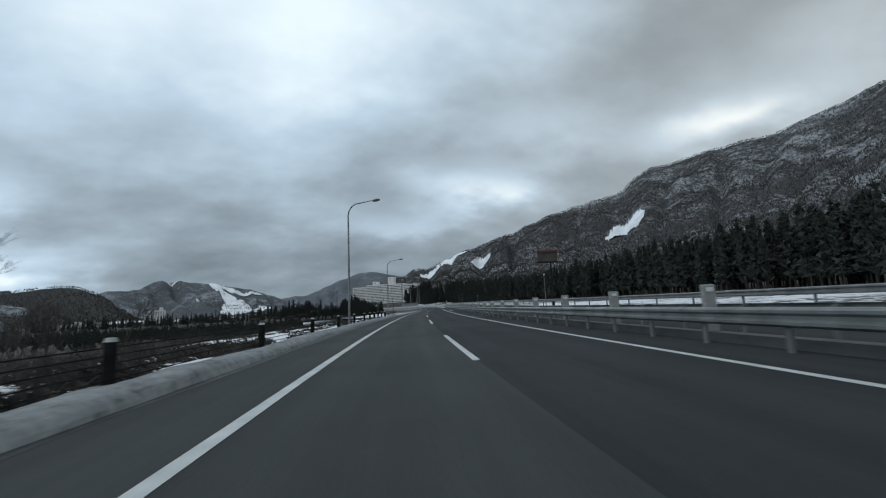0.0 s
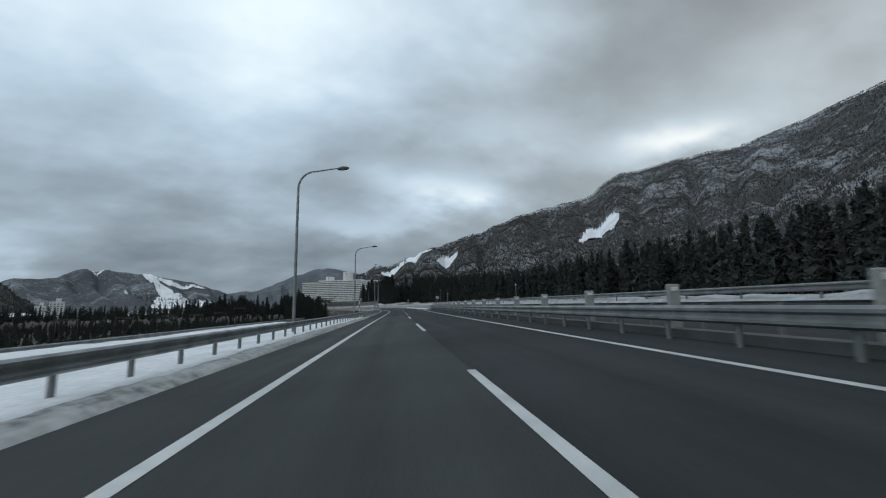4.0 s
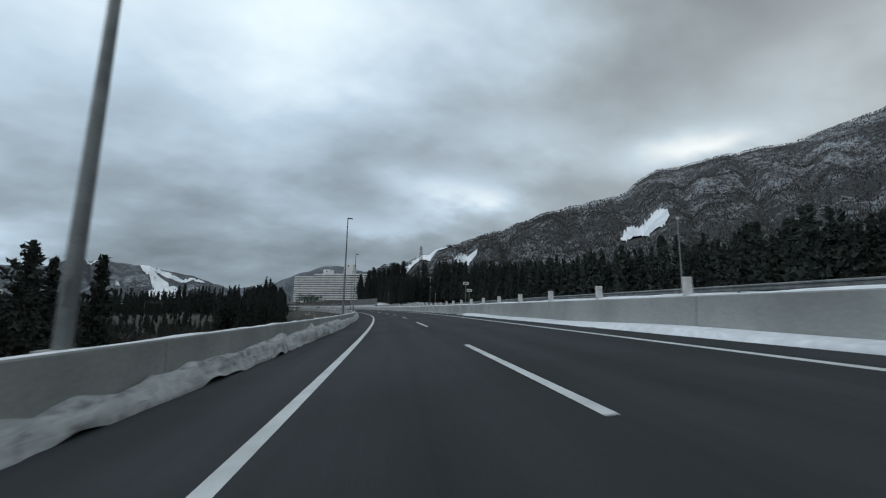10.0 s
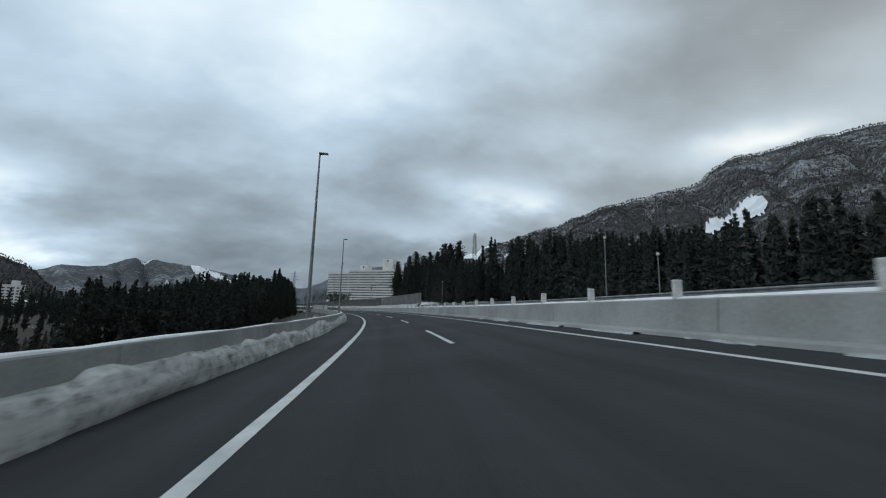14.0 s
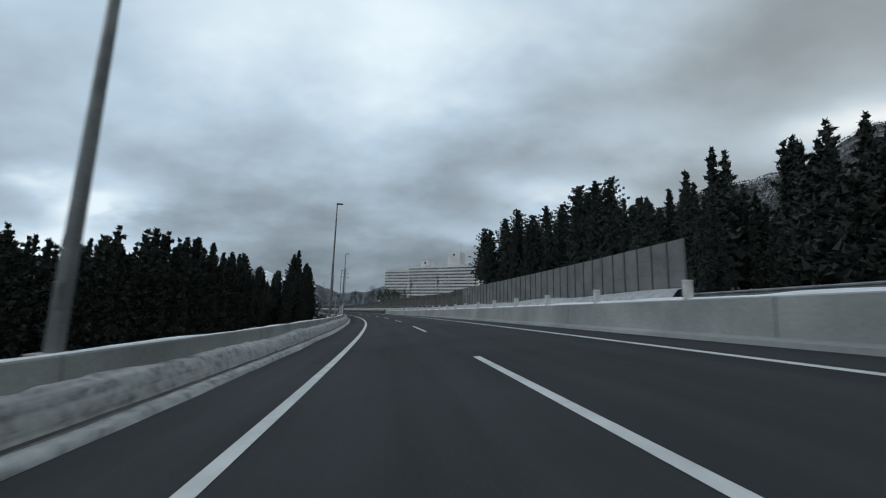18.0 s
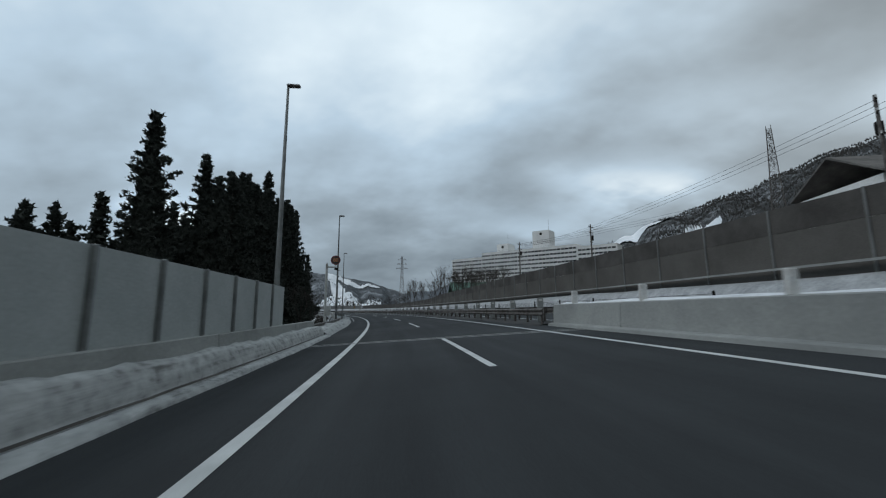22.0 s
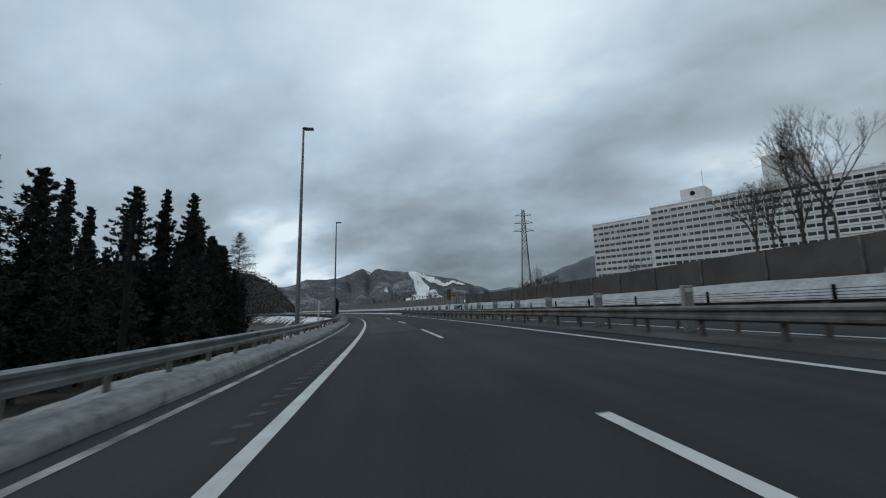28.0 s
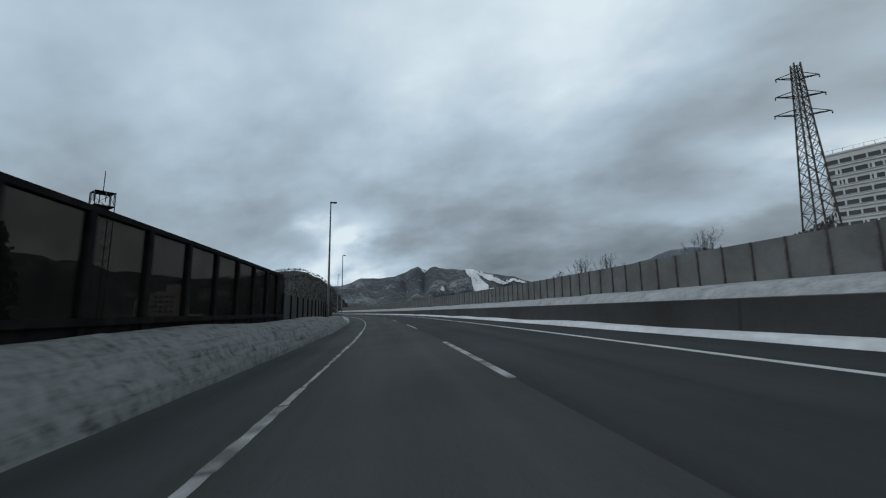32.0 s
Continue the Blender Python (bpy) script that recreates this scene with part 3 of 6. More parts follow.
class Mountain:
    """A mountainside from a base line up to a ridge, seen from a centre: rows of (azimuth, elevation, ridge distance, base distance)."""

    def __init__(self, centre, rows, base_z, power, rugged, seed):
        self.c, self.rows, self.z0, self.pw, self.rg, self.seed = centre, sorted(rows), base_z, power, rugged, seed

    def at(self, az, v):
        a, e, d, n = zip(*self.rows)
        el, dist, near = np.interp(az, a, e), np.interp(az, a, d), np.interp(az, a, n)
        top = dist * math.tan(radians(el))
        q = near + (dist - near) * v
        if v <= 1:
            z = self.z0 + (top - self.z0) * v ** self.pw
        else:
            z = top - (q - dist) * 0.55
        p = Vector((self.c[0] - q * math.sin(radians(az)), self.c[1] + q * math.cos(radians(az)), z))
        w = max(0, min(1, v * 1.6)) * (1.0 - 0.75 * max(0, 1 - abs(v - 1) * 4))
        g = noise.fractal((p.x * 0.0045, p.y * 0.0045, self.seed), 0.9, 2.1, 5)
        gully = 1 - abs(noise.noise((az * 0.28, v * 0.8, self.seed + 9))) * 2.2
        p.z += w * self.rg * (g * 0.8 - max(0, gully) * 0.6)
        p.z += 0.02 * self.rg * (v > 0.3) * noise.noise((az * 3.1, v * 9, self.seed))
        return p

    def build(self, name, label, mat, steps, layers, vmax=1.3):
        a0, a1 = self.rows[0][0], self.rows[-1][0]
        vs = np.linspace(0, vmax, layers)
        pts = [self.at(a0 + (a1 - a0) * i / steps, v) for i in range(steps + 1) for v in vs]
        n = layers
        faces = [(i * n + j, (i + 1) * n + j, (i + 1) * n + j + 1, i * n + j + 1) for i in range(steps) for j in range(n - 1)]
        ob = new(name, mesh(name, pts, faces, mat, smooth=True))
        return tagged(ob, label, "mountain", kind="structure")

    def field(self, rows, label, lift=4.0):
        """A snowfield: rows of (azimuth, lower v, upper v), with a ragged edge."""
        cs = np.array(sorted(rows), float)
        RUNS.append((self, cs))
        pts, faces, n, k = [], [], 40, 8
        for i in range(n):
            az = cs[0, 0] + (cs[-1, 0] - cs[0, 0]) * i / (n - 1)
            lo, hi = np.interp(az, cs[:, 0], cs[:, 1]), np.interp(az, cs[:, 0], cs[:, 2])
            lo += 0.03 * noise.noise((i * 0.9, self.seed, 3))
            hi += 0.04 * noise.noise((i * 1.1, self.seed, 8)) * (hi < 0.97)
            for j in range(k):
                q = self.at(az, lo + (hi - lo) * j / (k - 1))
                q.z += lift
                pts.append(q)
        for i in range(n - 1):
            for j in range(k - 1):
                faces.append((i * k + j, i * k + j + 1, i * k + k + j + 1, i * k + k + j))
        return tagged(new("ski_slope", mesh("ski_slope", pts, faces, M_RUN, smooth=True)), label, "ski slope", kind="structure")


RIGHT = Mountain((7.8, 134.2), [(-115, 15, 1800, 430), (-95, 19, 1750, 430), (-78, 21.5, 1700, 430), (-66, 21, 1700, 430), (-61.1, 20.4, 1750, 440), (-57.4, 19.3, 1800, 460), (-53.8, 18.6, 1850, 480), (-50.2, 17.9, 1850, 500),
                                (-45.2, 17.8, 1820, 520), (-40.9, 17.8, 1790, 540), (-37, 16.9, 1730, 560), (-34.7, 15.9, 1690, 570), (-33.5, 14.9, 1650, 580), (-26.8, 13.8, 1560, 620), (-18.9, 11.2, 1460, 650),
                                (-12.8, 9.1, 1420, 680), (-10.7, 8.5, 1400, 690), (-4.7, 6.8, 1420, 700), (-1.6, 5.7, 1450, 720), (4, 3.4, 1550, 760)], 16, 1.15, 62, 4.0)
RIGHT.build("mountain_right", "steep mountain with bare winter forest and snow", M_MTN, 300, 80)
LEFT = Mountain((-80.7, 613.5), [(112, 6, 1100, 700), (95, 7.6, 1100, 700), (85, 7.4, 1100, 700), (75, 6.0, 1150, 700), (66, 4.6, 1250, 750), (60, 4.4, 1300, 800), (56, 5.0, 1350, 850), (53, 3.0, 1500, 900), (47, 3.9, 1500, 900), (44.5, 4.9, 1500, 900), (40.3, 4.7, 1550, 900), (38.6, 5.4, 1680, 900), (37.1, 5.9, 1700, 900), (36.2, 5.75, 1700, 900), (34.5, 5.8, 1700, 900), (33, 5.8, 1690, 900), (31, 5.75, 1660, 900),
                                 (29.7, 5.8, 1640, 900), (28.5, 5.65, 1640, 900), (25.5, 4.9, 1650, 900), (22.5, 3.9, 1700, 900), (18.8, 2.7, 1750, 950), (15, 1.2, 1800, 1000)], -8, 1.2, 46, 11.0)
LEFT.build("mountain_left", "distant haze-tinted ski mountain with snowfields below cloud", M_FAR, 430, 80)
BACK = Mountain((-80.7, 613.5), [(26, 0.8, 1800, 1100), (18.8, 2.7, 1800, 1100), (14.4, 3.4, 1800, 1100), (11.7, 4.8, 1800, 1100), (8.6, 5.6, 1850, 1100), (5.3, 6.8, 1900, 1100), (3.4, 7.2, 1900, 1100), (0, 6.6, 1900, 1100), (-6, 5.2, 1900, 1100), (-14, 3, 1900, 1100)], -8, 1.15, 45, 21.0)
BACK.build("mountain_back", "wooded mountain tinted with haze at the head of the valley", M_HAZY, 90, 34)
RIGHT.field([(-31.5, 0.42, 0.46), (-32.2, 0.41, 0.52), (-33.4, 0.42, 0.555), (-34.4, 0.42, 0.54), (-35.2, 0.395, 0.52), (-36.2, 0.385, 0.515), (-36.9, 0.42, 0.49)], "cleared white ski run between bare woods")
RIGHT.field([(-2.6, 0.83, 0.89), (-4.5, 0.85, 0.95), (-6.4, 0.89, 0.99), (-8.5, 0.89, 0.99), (-10.8, 0.87, 0.95)], "white ski run on the lower shoulder")
RIGHT.field([(-10.8, 0.66, 0.70), (-12.0, 0.66, 0.77), (-13.2, 0.69, 0.76), (-13.9, 0.71, 0.74)], "white ski field on the shoulder")
LEFT.field([(32.0, 0.17, 0.20), (31.3, 0.16, 0.28), (30.6, 0.16, 0.40), (30.0, 0.16, 0.50), (29.2, 0.16, 0.54), (28.2, 0.17, 0.52), (27.2, 0.18, 0.52), (26.2, 0.20, 0.47), (25.0, 0.22, 0.42), (23.8, 0.25, 0.37), (22.2, 0.29, 0.33)], "broad white ski field on the distant mountain", 3.5)
LEFT.field([(30.6, 0.92, 0.99), (30.1, 0.76, 0.99), (29.7, 0.56, 0.99), (29.2, 0.51, 0.98), (28.7, 0.49, 0.86), (28.2, 0.48, 0.70), (27.7, 0.48, 0.58)], "steep white ski chute below the summit", 3.5)
LEFT.field([(29.2, 0.94, 0.98), (28.2, 0.89, 0.96), (27.2, 0.85, 0.93), (25.8, 0.81, 0.89), (24.2, 0.79, 0.86), (22.6, 0.81, 0.85)], "narrow white ski run near the summit", 3.5)
LEFT.field([(36.6, 0.83, 0.845), (36.0, 0.83, 0.86), (35.3, 0.86, 0.885)], "small white clearing high on the mountain", 3.5)
LEFT.field([(34.1, 0.50, 0.51), (33.8, 0.49, 0.55), (33.5, 0.51, 0.53)], "small white clearing low on the mountain", 3.5)
HILL = Mountain((-80.7, 613.5), [(80, 2.2, 1200, 820), (70, 3.0, 1200, 800), (63, 3.9, 1190, 780), (58, 4.6, 1180, 760), (55, 5.3, 1170, 750), (52.6, 5.6, 1160, 740), (51.2, 5.4, 1150, 740), (49.4, 4.5, 1140, 750), (47.6, 2.9, 1130, 780), (46.2, 1.2, 1120, 820), (45.2, -0.4, 1110, 860)], -12, 1.05, 20, 31.0)
HILL.build("wooded_hill", "low dark wooded hill across the valley", M_HILL, 90, 30)

# ---- trees ----


def leaf_tris(rng, centres, size, axis, slim=0.36):
    """Small sprays: one slim triangle at each centre, pointing out and up from the trunk with much scatter."""
    n = len(centres)
    out = centres - np.stack([centres[:, 2] * axis[0], centres[:, 2] * axis[1], centres[:, 2] - 0.6], 1)
    out /= np.linalg.norm(out, axis=1)[:, None] + 1e-6
    a = out * 0.5 + rng.normal(size=(n, 3)) * 0.65 + (0, 0, 0.2)
    a /= np.linalg.norm(a, axis=1)[:, None] + 1e-6
    b = np.cross(a, rng.normal(size=(n, 3)))
    b /= np.linalg.norm(b, axis=1)[:, None] + 1e-6
    sz = np.asarray(size)[:, None] * rng.uniform(0.55, 1.5, (n, 1))
    return np.stack([centres + a * sz * 1.1, centres - a * sz * 0.6 + b * sz * slim, centres - a * sz * 0.6 - b * sz * slim], 1)


def cone_tris(a, b, r1, r2, n=5):
    a, b = np.asarray(a, float), np.asarray(b, float)
    d = b - a
    u = np.cross(d, (0.3, 0.9, 0.1))
    u /= np.linalg.norm(u) + 1e-9
    w = np.cross(d, u)
    w /= np.linalg.norm(w) + 1e-9
    t = np.arange(n) * 2 * np.pi / n
    ring = np.cos(t)[:, None] * u + np.sin(t)[:, None] * w
    p, q = a + ring * r1, b + ring * r2
    p2, q2 = np.roll(p, -1, 0), np.roll(q, -1, 0)
    return np.concatenate([np.stack([p, p2, q2], 1), np.stack([p, q2, q], 1)])


def conifer(seed, tall, tufts, crown_from=0.22, width=0.17, tuft=0.55, point=0.85, slim=0.45):
    """Triangles of a cedar: trunk, and upswept boughs that carry lobed clumps of needles round a dense dark heart."""
    rng = np.random.default_rng(seed)
    lean = rng.normal(size=2) * 0.012 * tall
    trunk = np.concatenate([cone_tris((0, 0, -0.5), (*lean * 0.5, tall * 0.55), tall * 0.014, tall * 0.009), cone_tris((*lean * 0.5, tall * 0.55), (*lean, tall * 0.985), tall * 0.009, 0.02)])
    lump = rng.uniform(0.5, 1.35, (14, 5))
    boughs = max(16, min(120, tufts // 45))
    per = tufts * 0.66 / boughs
    cs, sz, limbs = [], [], []

    def radius(f, az):
        """Reach of the crown at the share f of its height, lobed round the trunk."""
        k, w = int(az / 6.2832 * 5) % 5, az / 6.2832 * 5 % 1
        q = np.interp(f * 13, range(14), lump[:, k] * (1 - w) + lump[:, (k + 1) % 5] * w)
        return tall * width * (1 - f) ** point * min(1.0, 0.5 + f * 3.2) * q + 0.12
    for i in range(boughs):
        f = ((i + rng.uniform(0, 1)) / boughs) ** 1.08
        az = (i * 2.39996 + rng.normal() * 0.4) % 6.2832
        ln = radius(f, az) * rng.uniform(0.55, 1.12)
        z = tall * (crown_from + (1 - crown_from) * f)
        axis = np.array([lean[0] * z / tall, lean[1] * z / tall, z])
        d = np.array([np.cos(az), np.sin(az), 0.0])
        big = 0.35 + 0.65 * (1 - f)
        for at, share in ((0.95, 0.42), (0.68, 0.34), (0.4, 0.24)):
            k = max(2, int(per * share * (0.55 + 0.9 * (1 - f))))
            c = axis + d * ln * at + np.array([0, 0, (at * at * 0.28 - 0.16) * ln])
            v = rng.normal(size=(k, 3))
            v *= (rng.uniform(0.3, 1.2, (k, 1)) / (np.linalg.norm(v, axis=1)[:, None] + 1e-6))
            w = (0.05 + 0.036 * tall) * big * (1.1 - 0.4 * at) * rng.uniform(0.7, 1.2)
            cs.append(c + v * np.array([w, w, w * 0.8]))
            sz.append(np.full(k, tuft) * rng.uniform(0.75, 1.2))
        if i % 3 == 0:
            limbs.append(cone_tris(axis - (0, 0, 0.15 * ln), axis + d * ln * 0.8, 0.05, 0.015, 3))
    # the heart of the crown, too dense to look through, and the leading shoot
    k = int(tufts * 0.34)
    f = rng.uniform(0, 0.97, k) ** 1.25
    az = rng.uniform(0, 6.2832, k)
    rad = np.array([radius(a, b) for a, b in zip(f, az)]) * (0.58 - 0.26 * f) * np.sqrt(rng.uniform(0, 1, k))
    z = tall * (crown_from + (1 - crown_from) * f)
    cs.append(np.stack([rad * np.cos(az) + lean[0] * z / tall, rad * np.sin(az) + lean[1] * z / tall, z], 1))
    sz.append(tuft * (0.9 + 0.9 * (1 - f)))
    k = max(6, tufts // 160)
    z = tall * rng.uniform(0.94, 1.0, k)
    cs.append(np.stack([lean[0] + rng.normal(size=k) * 0.1, lean[1] + rng.normal(size=k) * 0.1, z], 1))
    sz.append(np.full(k, tuft * 0.7))
    crown = leaf_tris(rng, np.concatenate(cs), np.concatenate(sz) * 1.12, lean / tall, slim)
    return np.concatenate([trunk] + limbs), crown


def bare_tree(seed, tall, depth=5, spread=0.55):
    rng = np.random.default_rng(seed)
    out = []

    def grow(p, d, ln, r, k):
        q = p + d * ln
        out.append(cone_tris(p, q, r, r * 0.72, 4 if k > 2 else 3))
        if k == 0:
            return
        for _ in range(2 if rng.random() < 0.55 else 3):
            e = d + rng.normal(size=3) * spread
            e[2] += 0.22
            grow(q, e / np.linalg.norm(e), ln * rng.uniform(0.6, 0.85), r * 0.62, k - 1)
    grow(np.array([0, 0, -0.3]), np.array([0, 0, 1.0]), tall * 0.26, tall * 0.014, depth)
    return np.concatenate(out)


def tree_kind(name, label, trunk, crown, category="tree"):
    ob = thing(name, label, category, "trees beside the motorway")
    part("trunk", soup("trunk", trunk, M_BARK), ob)
    if crown is not None:
        part("crown", soup("crown", crown, M_LEAF), ob, "dark clumped evergreen needles")
    return ob


def place_trees(models, spots, rng):
    """Copies of the models at (x, y, height factor) with random turns."""
    for i, (x, y, f) in enumerate(spots):
        src = models[i % len(models)]
        z = float(terrain([x], [y])[0])
        m = Matrix.Translation((x, y, z)) @ Matrix.Rotation(rng.uniform(0, 6.28), 4, "Z") @ Matrix.Diagonal((f * rng.uniform(0.85, 1.15), f * rng.uniform(0.85, 1.15), f, 1))
        c = copy_thing(src, m)
        c.matrix_basis = m


def side(s, r):
    p = road(s, r)
    return float(p[0]), float(p[1])


rng = np.random.default_rng(7)
near_models = []
for i in range(5):
    tr, cr = conifer(100 + i, 20.0, 13000, 0.07, (0.21, 0.18, 0.23, 0.17, 0.2)[i], 0.19, (0.7, 0.8, 0.55, 0.85, 0.62)[i])
    near_models.append(tree_kind("cedar_tree", "tall dark cedar with dense clumped boughs", tr, cr))
back_models = []
for i in range(5):
    tr, cr = conifer(150 + i, 20.0, 4200, 0.06, (0.2, 0.17, 0.21, 0.165, 0.185)[i], 0.32, (0.7, 0.85, 0.62, 0.9, 0.75)[i])
    back_models.append(tree_kind("cedar_tree", "tall dark cedar behind the front row", tr, cr))
mid_models = []
for i in range(5):
    tr, cr = conifer(200 + i, 18.0, 4600, 0.06, (0.2, 0.17, 0.22, 0.16, 0.185)[i], 0.28, (0.65, 0.85, 0.55, 0.9, 0.75)[i])
    mid_models.append(tree_kind("cedar_tree", "dark cedar in a dense stand", tr, cr))


def tree_to(s, r, top):
    """A spot whose 20 m model reaches the given height above the datum."""
    x, y = side(s, r)
    return x, y, (top - float(terrain([x], [y])[0])) / 20


near_spots = [tree_to(530, -14.5, 15)]
for s, r, top in ((544, -16, 17), (548.2, -16, 17), (551.6, -15.4, 16), (555.5, -16, 19), (560, -16.5, 19), (565.5, -16, 22.6), (570, -17, 20.5), (574.5, -16, 22), (598.5, -16, 18.9), (602.6, -16.6, 16.5), (606.7, -16, 18), (611, -16, 16), (615.2, -16.4, 14)):
    near_spots.append(tree_to(s, r, top))
back_spots = []
broad_models = []
for i in range(3):
    tr, cr = conifer(170 + i, 20.0, 14000, 0.3, (0.25, 0.29, 0.23)[i], 0.165, (0.48, 0.58, 0.42)[i])
    broad_models.append(tree_kind("cedar_tree", "old broad cedar with separate lobed boughs above the wall", tr, cr))
broad_spots = []
for x, y, top in ((5.5, 519.4, 25.6), (11.1, 521.0, 28.8), (14.8, 518.0, 30.6), (18.6, 514.5, 28.4), (21.5, 511.0, 29.8), (24.5, 507.5, 29.4), (27.5, 503.3, 33.0), (31, 506, 32), (20, 520, 27), (34, 500, 34), (30, 497, 32), (26, 513, 28), (36, 508, 30)):
    broad_spots.append((x, y, (top - float(terrain([x], [y])[0])) / 20))
    if x > 16:
        back_spots.append((x + 3, y - 3, (top * 0.62 - float(terrain([x + 3], [y - 3])[0])) / 20))
CREST_S = [519, 525, 530, 540, 548, 555, 565, 574, 580, 588, 594, 598, 606, 612, 617]
CREST_Z = [3, 4.5, 10, 13.5, 14.5, 15.5, 17.5, 17.5, 11, 9, 11.5, 14, 13.5, 11, 7]
REAR_S, REAR_Z = [577, 584, 592, 603, 610, 616], [8, 8, 9, 12, 11, 8]
for s in np.arange(519, 614, 4.5):
    top = float(np.interp(s, CREST_S, CREST_Z))
    for r, f in ((-12.5, 1.0), (-17, 0.85), (-22, 0.92), (-27, 0.95)):
        if (s > 604 and r > -14) or (s < 530 and r < -20):
            continue
        if s > 577 and r < -20:
            top = float(np.interp(s, REAR_S, REAR_Z))
        (near_spots if r > -20 else back_spots).append(tree_to(s + rng.uniform(-1.2, 1.2), r + rng.uniform(-1.2, 1.2), top * f * (1.04 if r > -14 else rng.uniform(0.66, 1.0))))
# a loose group farther on, with a few tall spires
for s, r, top in ((702.3, -26, 20.2), (700.7, -30, 20.3), (698, -33, 20.2), (692, -38, 19), (739, -36, 23), (754, -36, 21.5), (747, -40, 17), (668, -25, 12.8), (664, -26, 19.2), (655, -30, 12),
                  (706, -22.5, 12.2), (703.5, -24, 13.2), (708.5, -24, 13), (712, -25, 12.7), (715, -26, 14), (718, -28, 15), (722, -29, 14.6), (699, -23, 13), (695, -22.5, 12.6), (710, -30, 14), (718, -33, 15), (726, -36, 15), (730, -30, 12), (686, -32, 14)):
    near_spots.append(tree_to(s, r, top))
for s in np.arange(614, 768, 4.4):
    for r in (-21, -26, -32, -38):
        if rng.random() < 0.8 and not (s > 715 and r > -30):
            back_spots.append(tree_to(s + rng.uniform(-2, 2), r + rng.uniform(-2, 2), float(np.interp(s, [614, 640, 660, 690, 760], [4, 3.5, 6, 9, 10])) * rng.uniform(0.7, 1.1)))
mid_spots = []
for s, r, top in ((518, -27.5, 14.6), (515.5, -29.5, 13.6), (514, -26.5, 13.4), (511.5, -30, 12.5), (509.5, -27, 13.4)):
    x, y, f = tree_to(s, r, top)
    mid_spots.append((x, y, f * 20 / 18))
for s in np.arange(446, 508, 1.9):
    x, y, f = tree_to(s + rng.uniform(-0.7, 0.7), -24 + rng.uniform(-1.5, 1.5), float(np.interp(s, [446, 463, 478, 507], [7.5, 8.2, 10.6, 10])) * rng.uniform(0.8, 1.08))
    mid_spots.append((x, y, f * 20 / 18))
rear = []
for s in np.arange(398, 498, 3.0):
    for r in (-27, -32, -38, -46):
        (mid_spots if r == -27 else rear).append((*side(s + rng.uniform(-2, 2), r + rng.uniform(-2.5, 2.5)), rng.uniform(0.76, 1.0) * float(np.interp(s, [440, 465, 485, 500, 518], [0.85, 0.9, 1.02, 1.1, 1.18]))))
for s, r, f in ((262, -28, 0.85), (266.5, -29, 0.8), (272, -28, 0.85)):
    mid_spots.append((*side(s, r), f))
for s, r, top in ((453, 35, 17), (457, 35.5, 18), (461, 36, 18.5), (465, 36, 19.5), (469, 35, 20), (451, 40, 18.5), (454, 44, 20), (457, 39, 18), (459, 45, 21), (462, 41, 19), (465, 46, 21.5), (468, 42, 20), (471, 45, 21.5), (456, 49, 21), (463, 51, 22), (474, 40, 20), (478, 43, 21)):
    x, y, f = tree_to(s, r, top)
    mid_spots.append((x, y, f * 20 / 18))
for s in np.arange(455, 497, 2.8):
    edge = float(np.interp(s, WOOD_S, WOOD_R))
    for k in range(5):
        (mid_spots if k < 2 else rear).append((*side(s + rng.uniform(-1.5, 1.5), edge + k * 6 + rng.uniform(-2, 2)), rng.uniform(0.8, 1.02) * float(np.interp(s, [455, 464, 470, 480, 490, 500, 516], [0.7, 0.85, 1.06, 0.92, 0.92, 0.95, 0.95]))))


def settle(models, spots):
    for src, (x, y, f) in zip(models, spots):
        z = float(terrain([x], [y])[0])
        src.matrix_basis = Matrix.Translation((x, y, z)) @ Matrix.Diagonal((f, f, f, 1))
    place_trees(models, spots[len(models):], rng)


settle(near_models, near_spots)
settle(back_models, back_spots)
settle(broad_models, broad_spots)
settle(mid_models, mid_spots)


def far_woods(name, label, spots, models):
    """A joined wood of many small trees."""
    tr, mt = [], []
    zz = terrain([p[0] for p in spots], [p[1] for p in spots])
    for i, (x, y, f) in enumerate(spots):
        t, c = models[i % len(models)]
        a = rng.uniform(0, 6.28)
        R = np.array([[np.cos(a), -np.sin(a), 0], [np.sin(a), np.cos(a), 0], [0, 0, 1]]) * f
        for q, k in ((t, 0), (c, 1)):
            tr.append(q @ R.T + np.array([x, y, zz[i]]))
            mt.append(np.full(len(q), k))
    tagged(new(name, soup(name, np.concatenate(tr), [M_BARK, M_LEAF], np.concatenate(mt))), label, "woods", kind="stuff")


rear_models = [conifer(220 + i, 18.0, 1500, 0.10, 0.17 + 0.012 * i, 0.36, 0.75, 0.5) for i in range(5)]
far_models = [conifer(300 + i, 18.0, 460, 0.16, 0.135 + 0.009 * i, 0.56, 0.85, 0.6) for i in range(8)]
spots = []
for _ in range(2100):
    s = rng.uniform(-60, 470)
    r = float(np.interp(s, WOOD_S, WOOD_R)) + 110 * rng.random() ** 1.5
    spots.append((*side(s, r), rng.uniform(0.84, 1.16) * float(np.interp(s, [-60, 60, 160, 260], [1.08, 1.05, 1.1, 1.0])) * float(np.interp(s, [300, 400, 440], [1.0, 1.05, 1.25]))))
far_woods("woods_rear", "dark cedars standing behind the front row", rear + [q for q in spots if q[1] > 395], rear_models)
far_woods("woods_right", "dense dark cedar woods below the mountain", [q for q in spots if q[1] <= 395], far_models)
spots = []
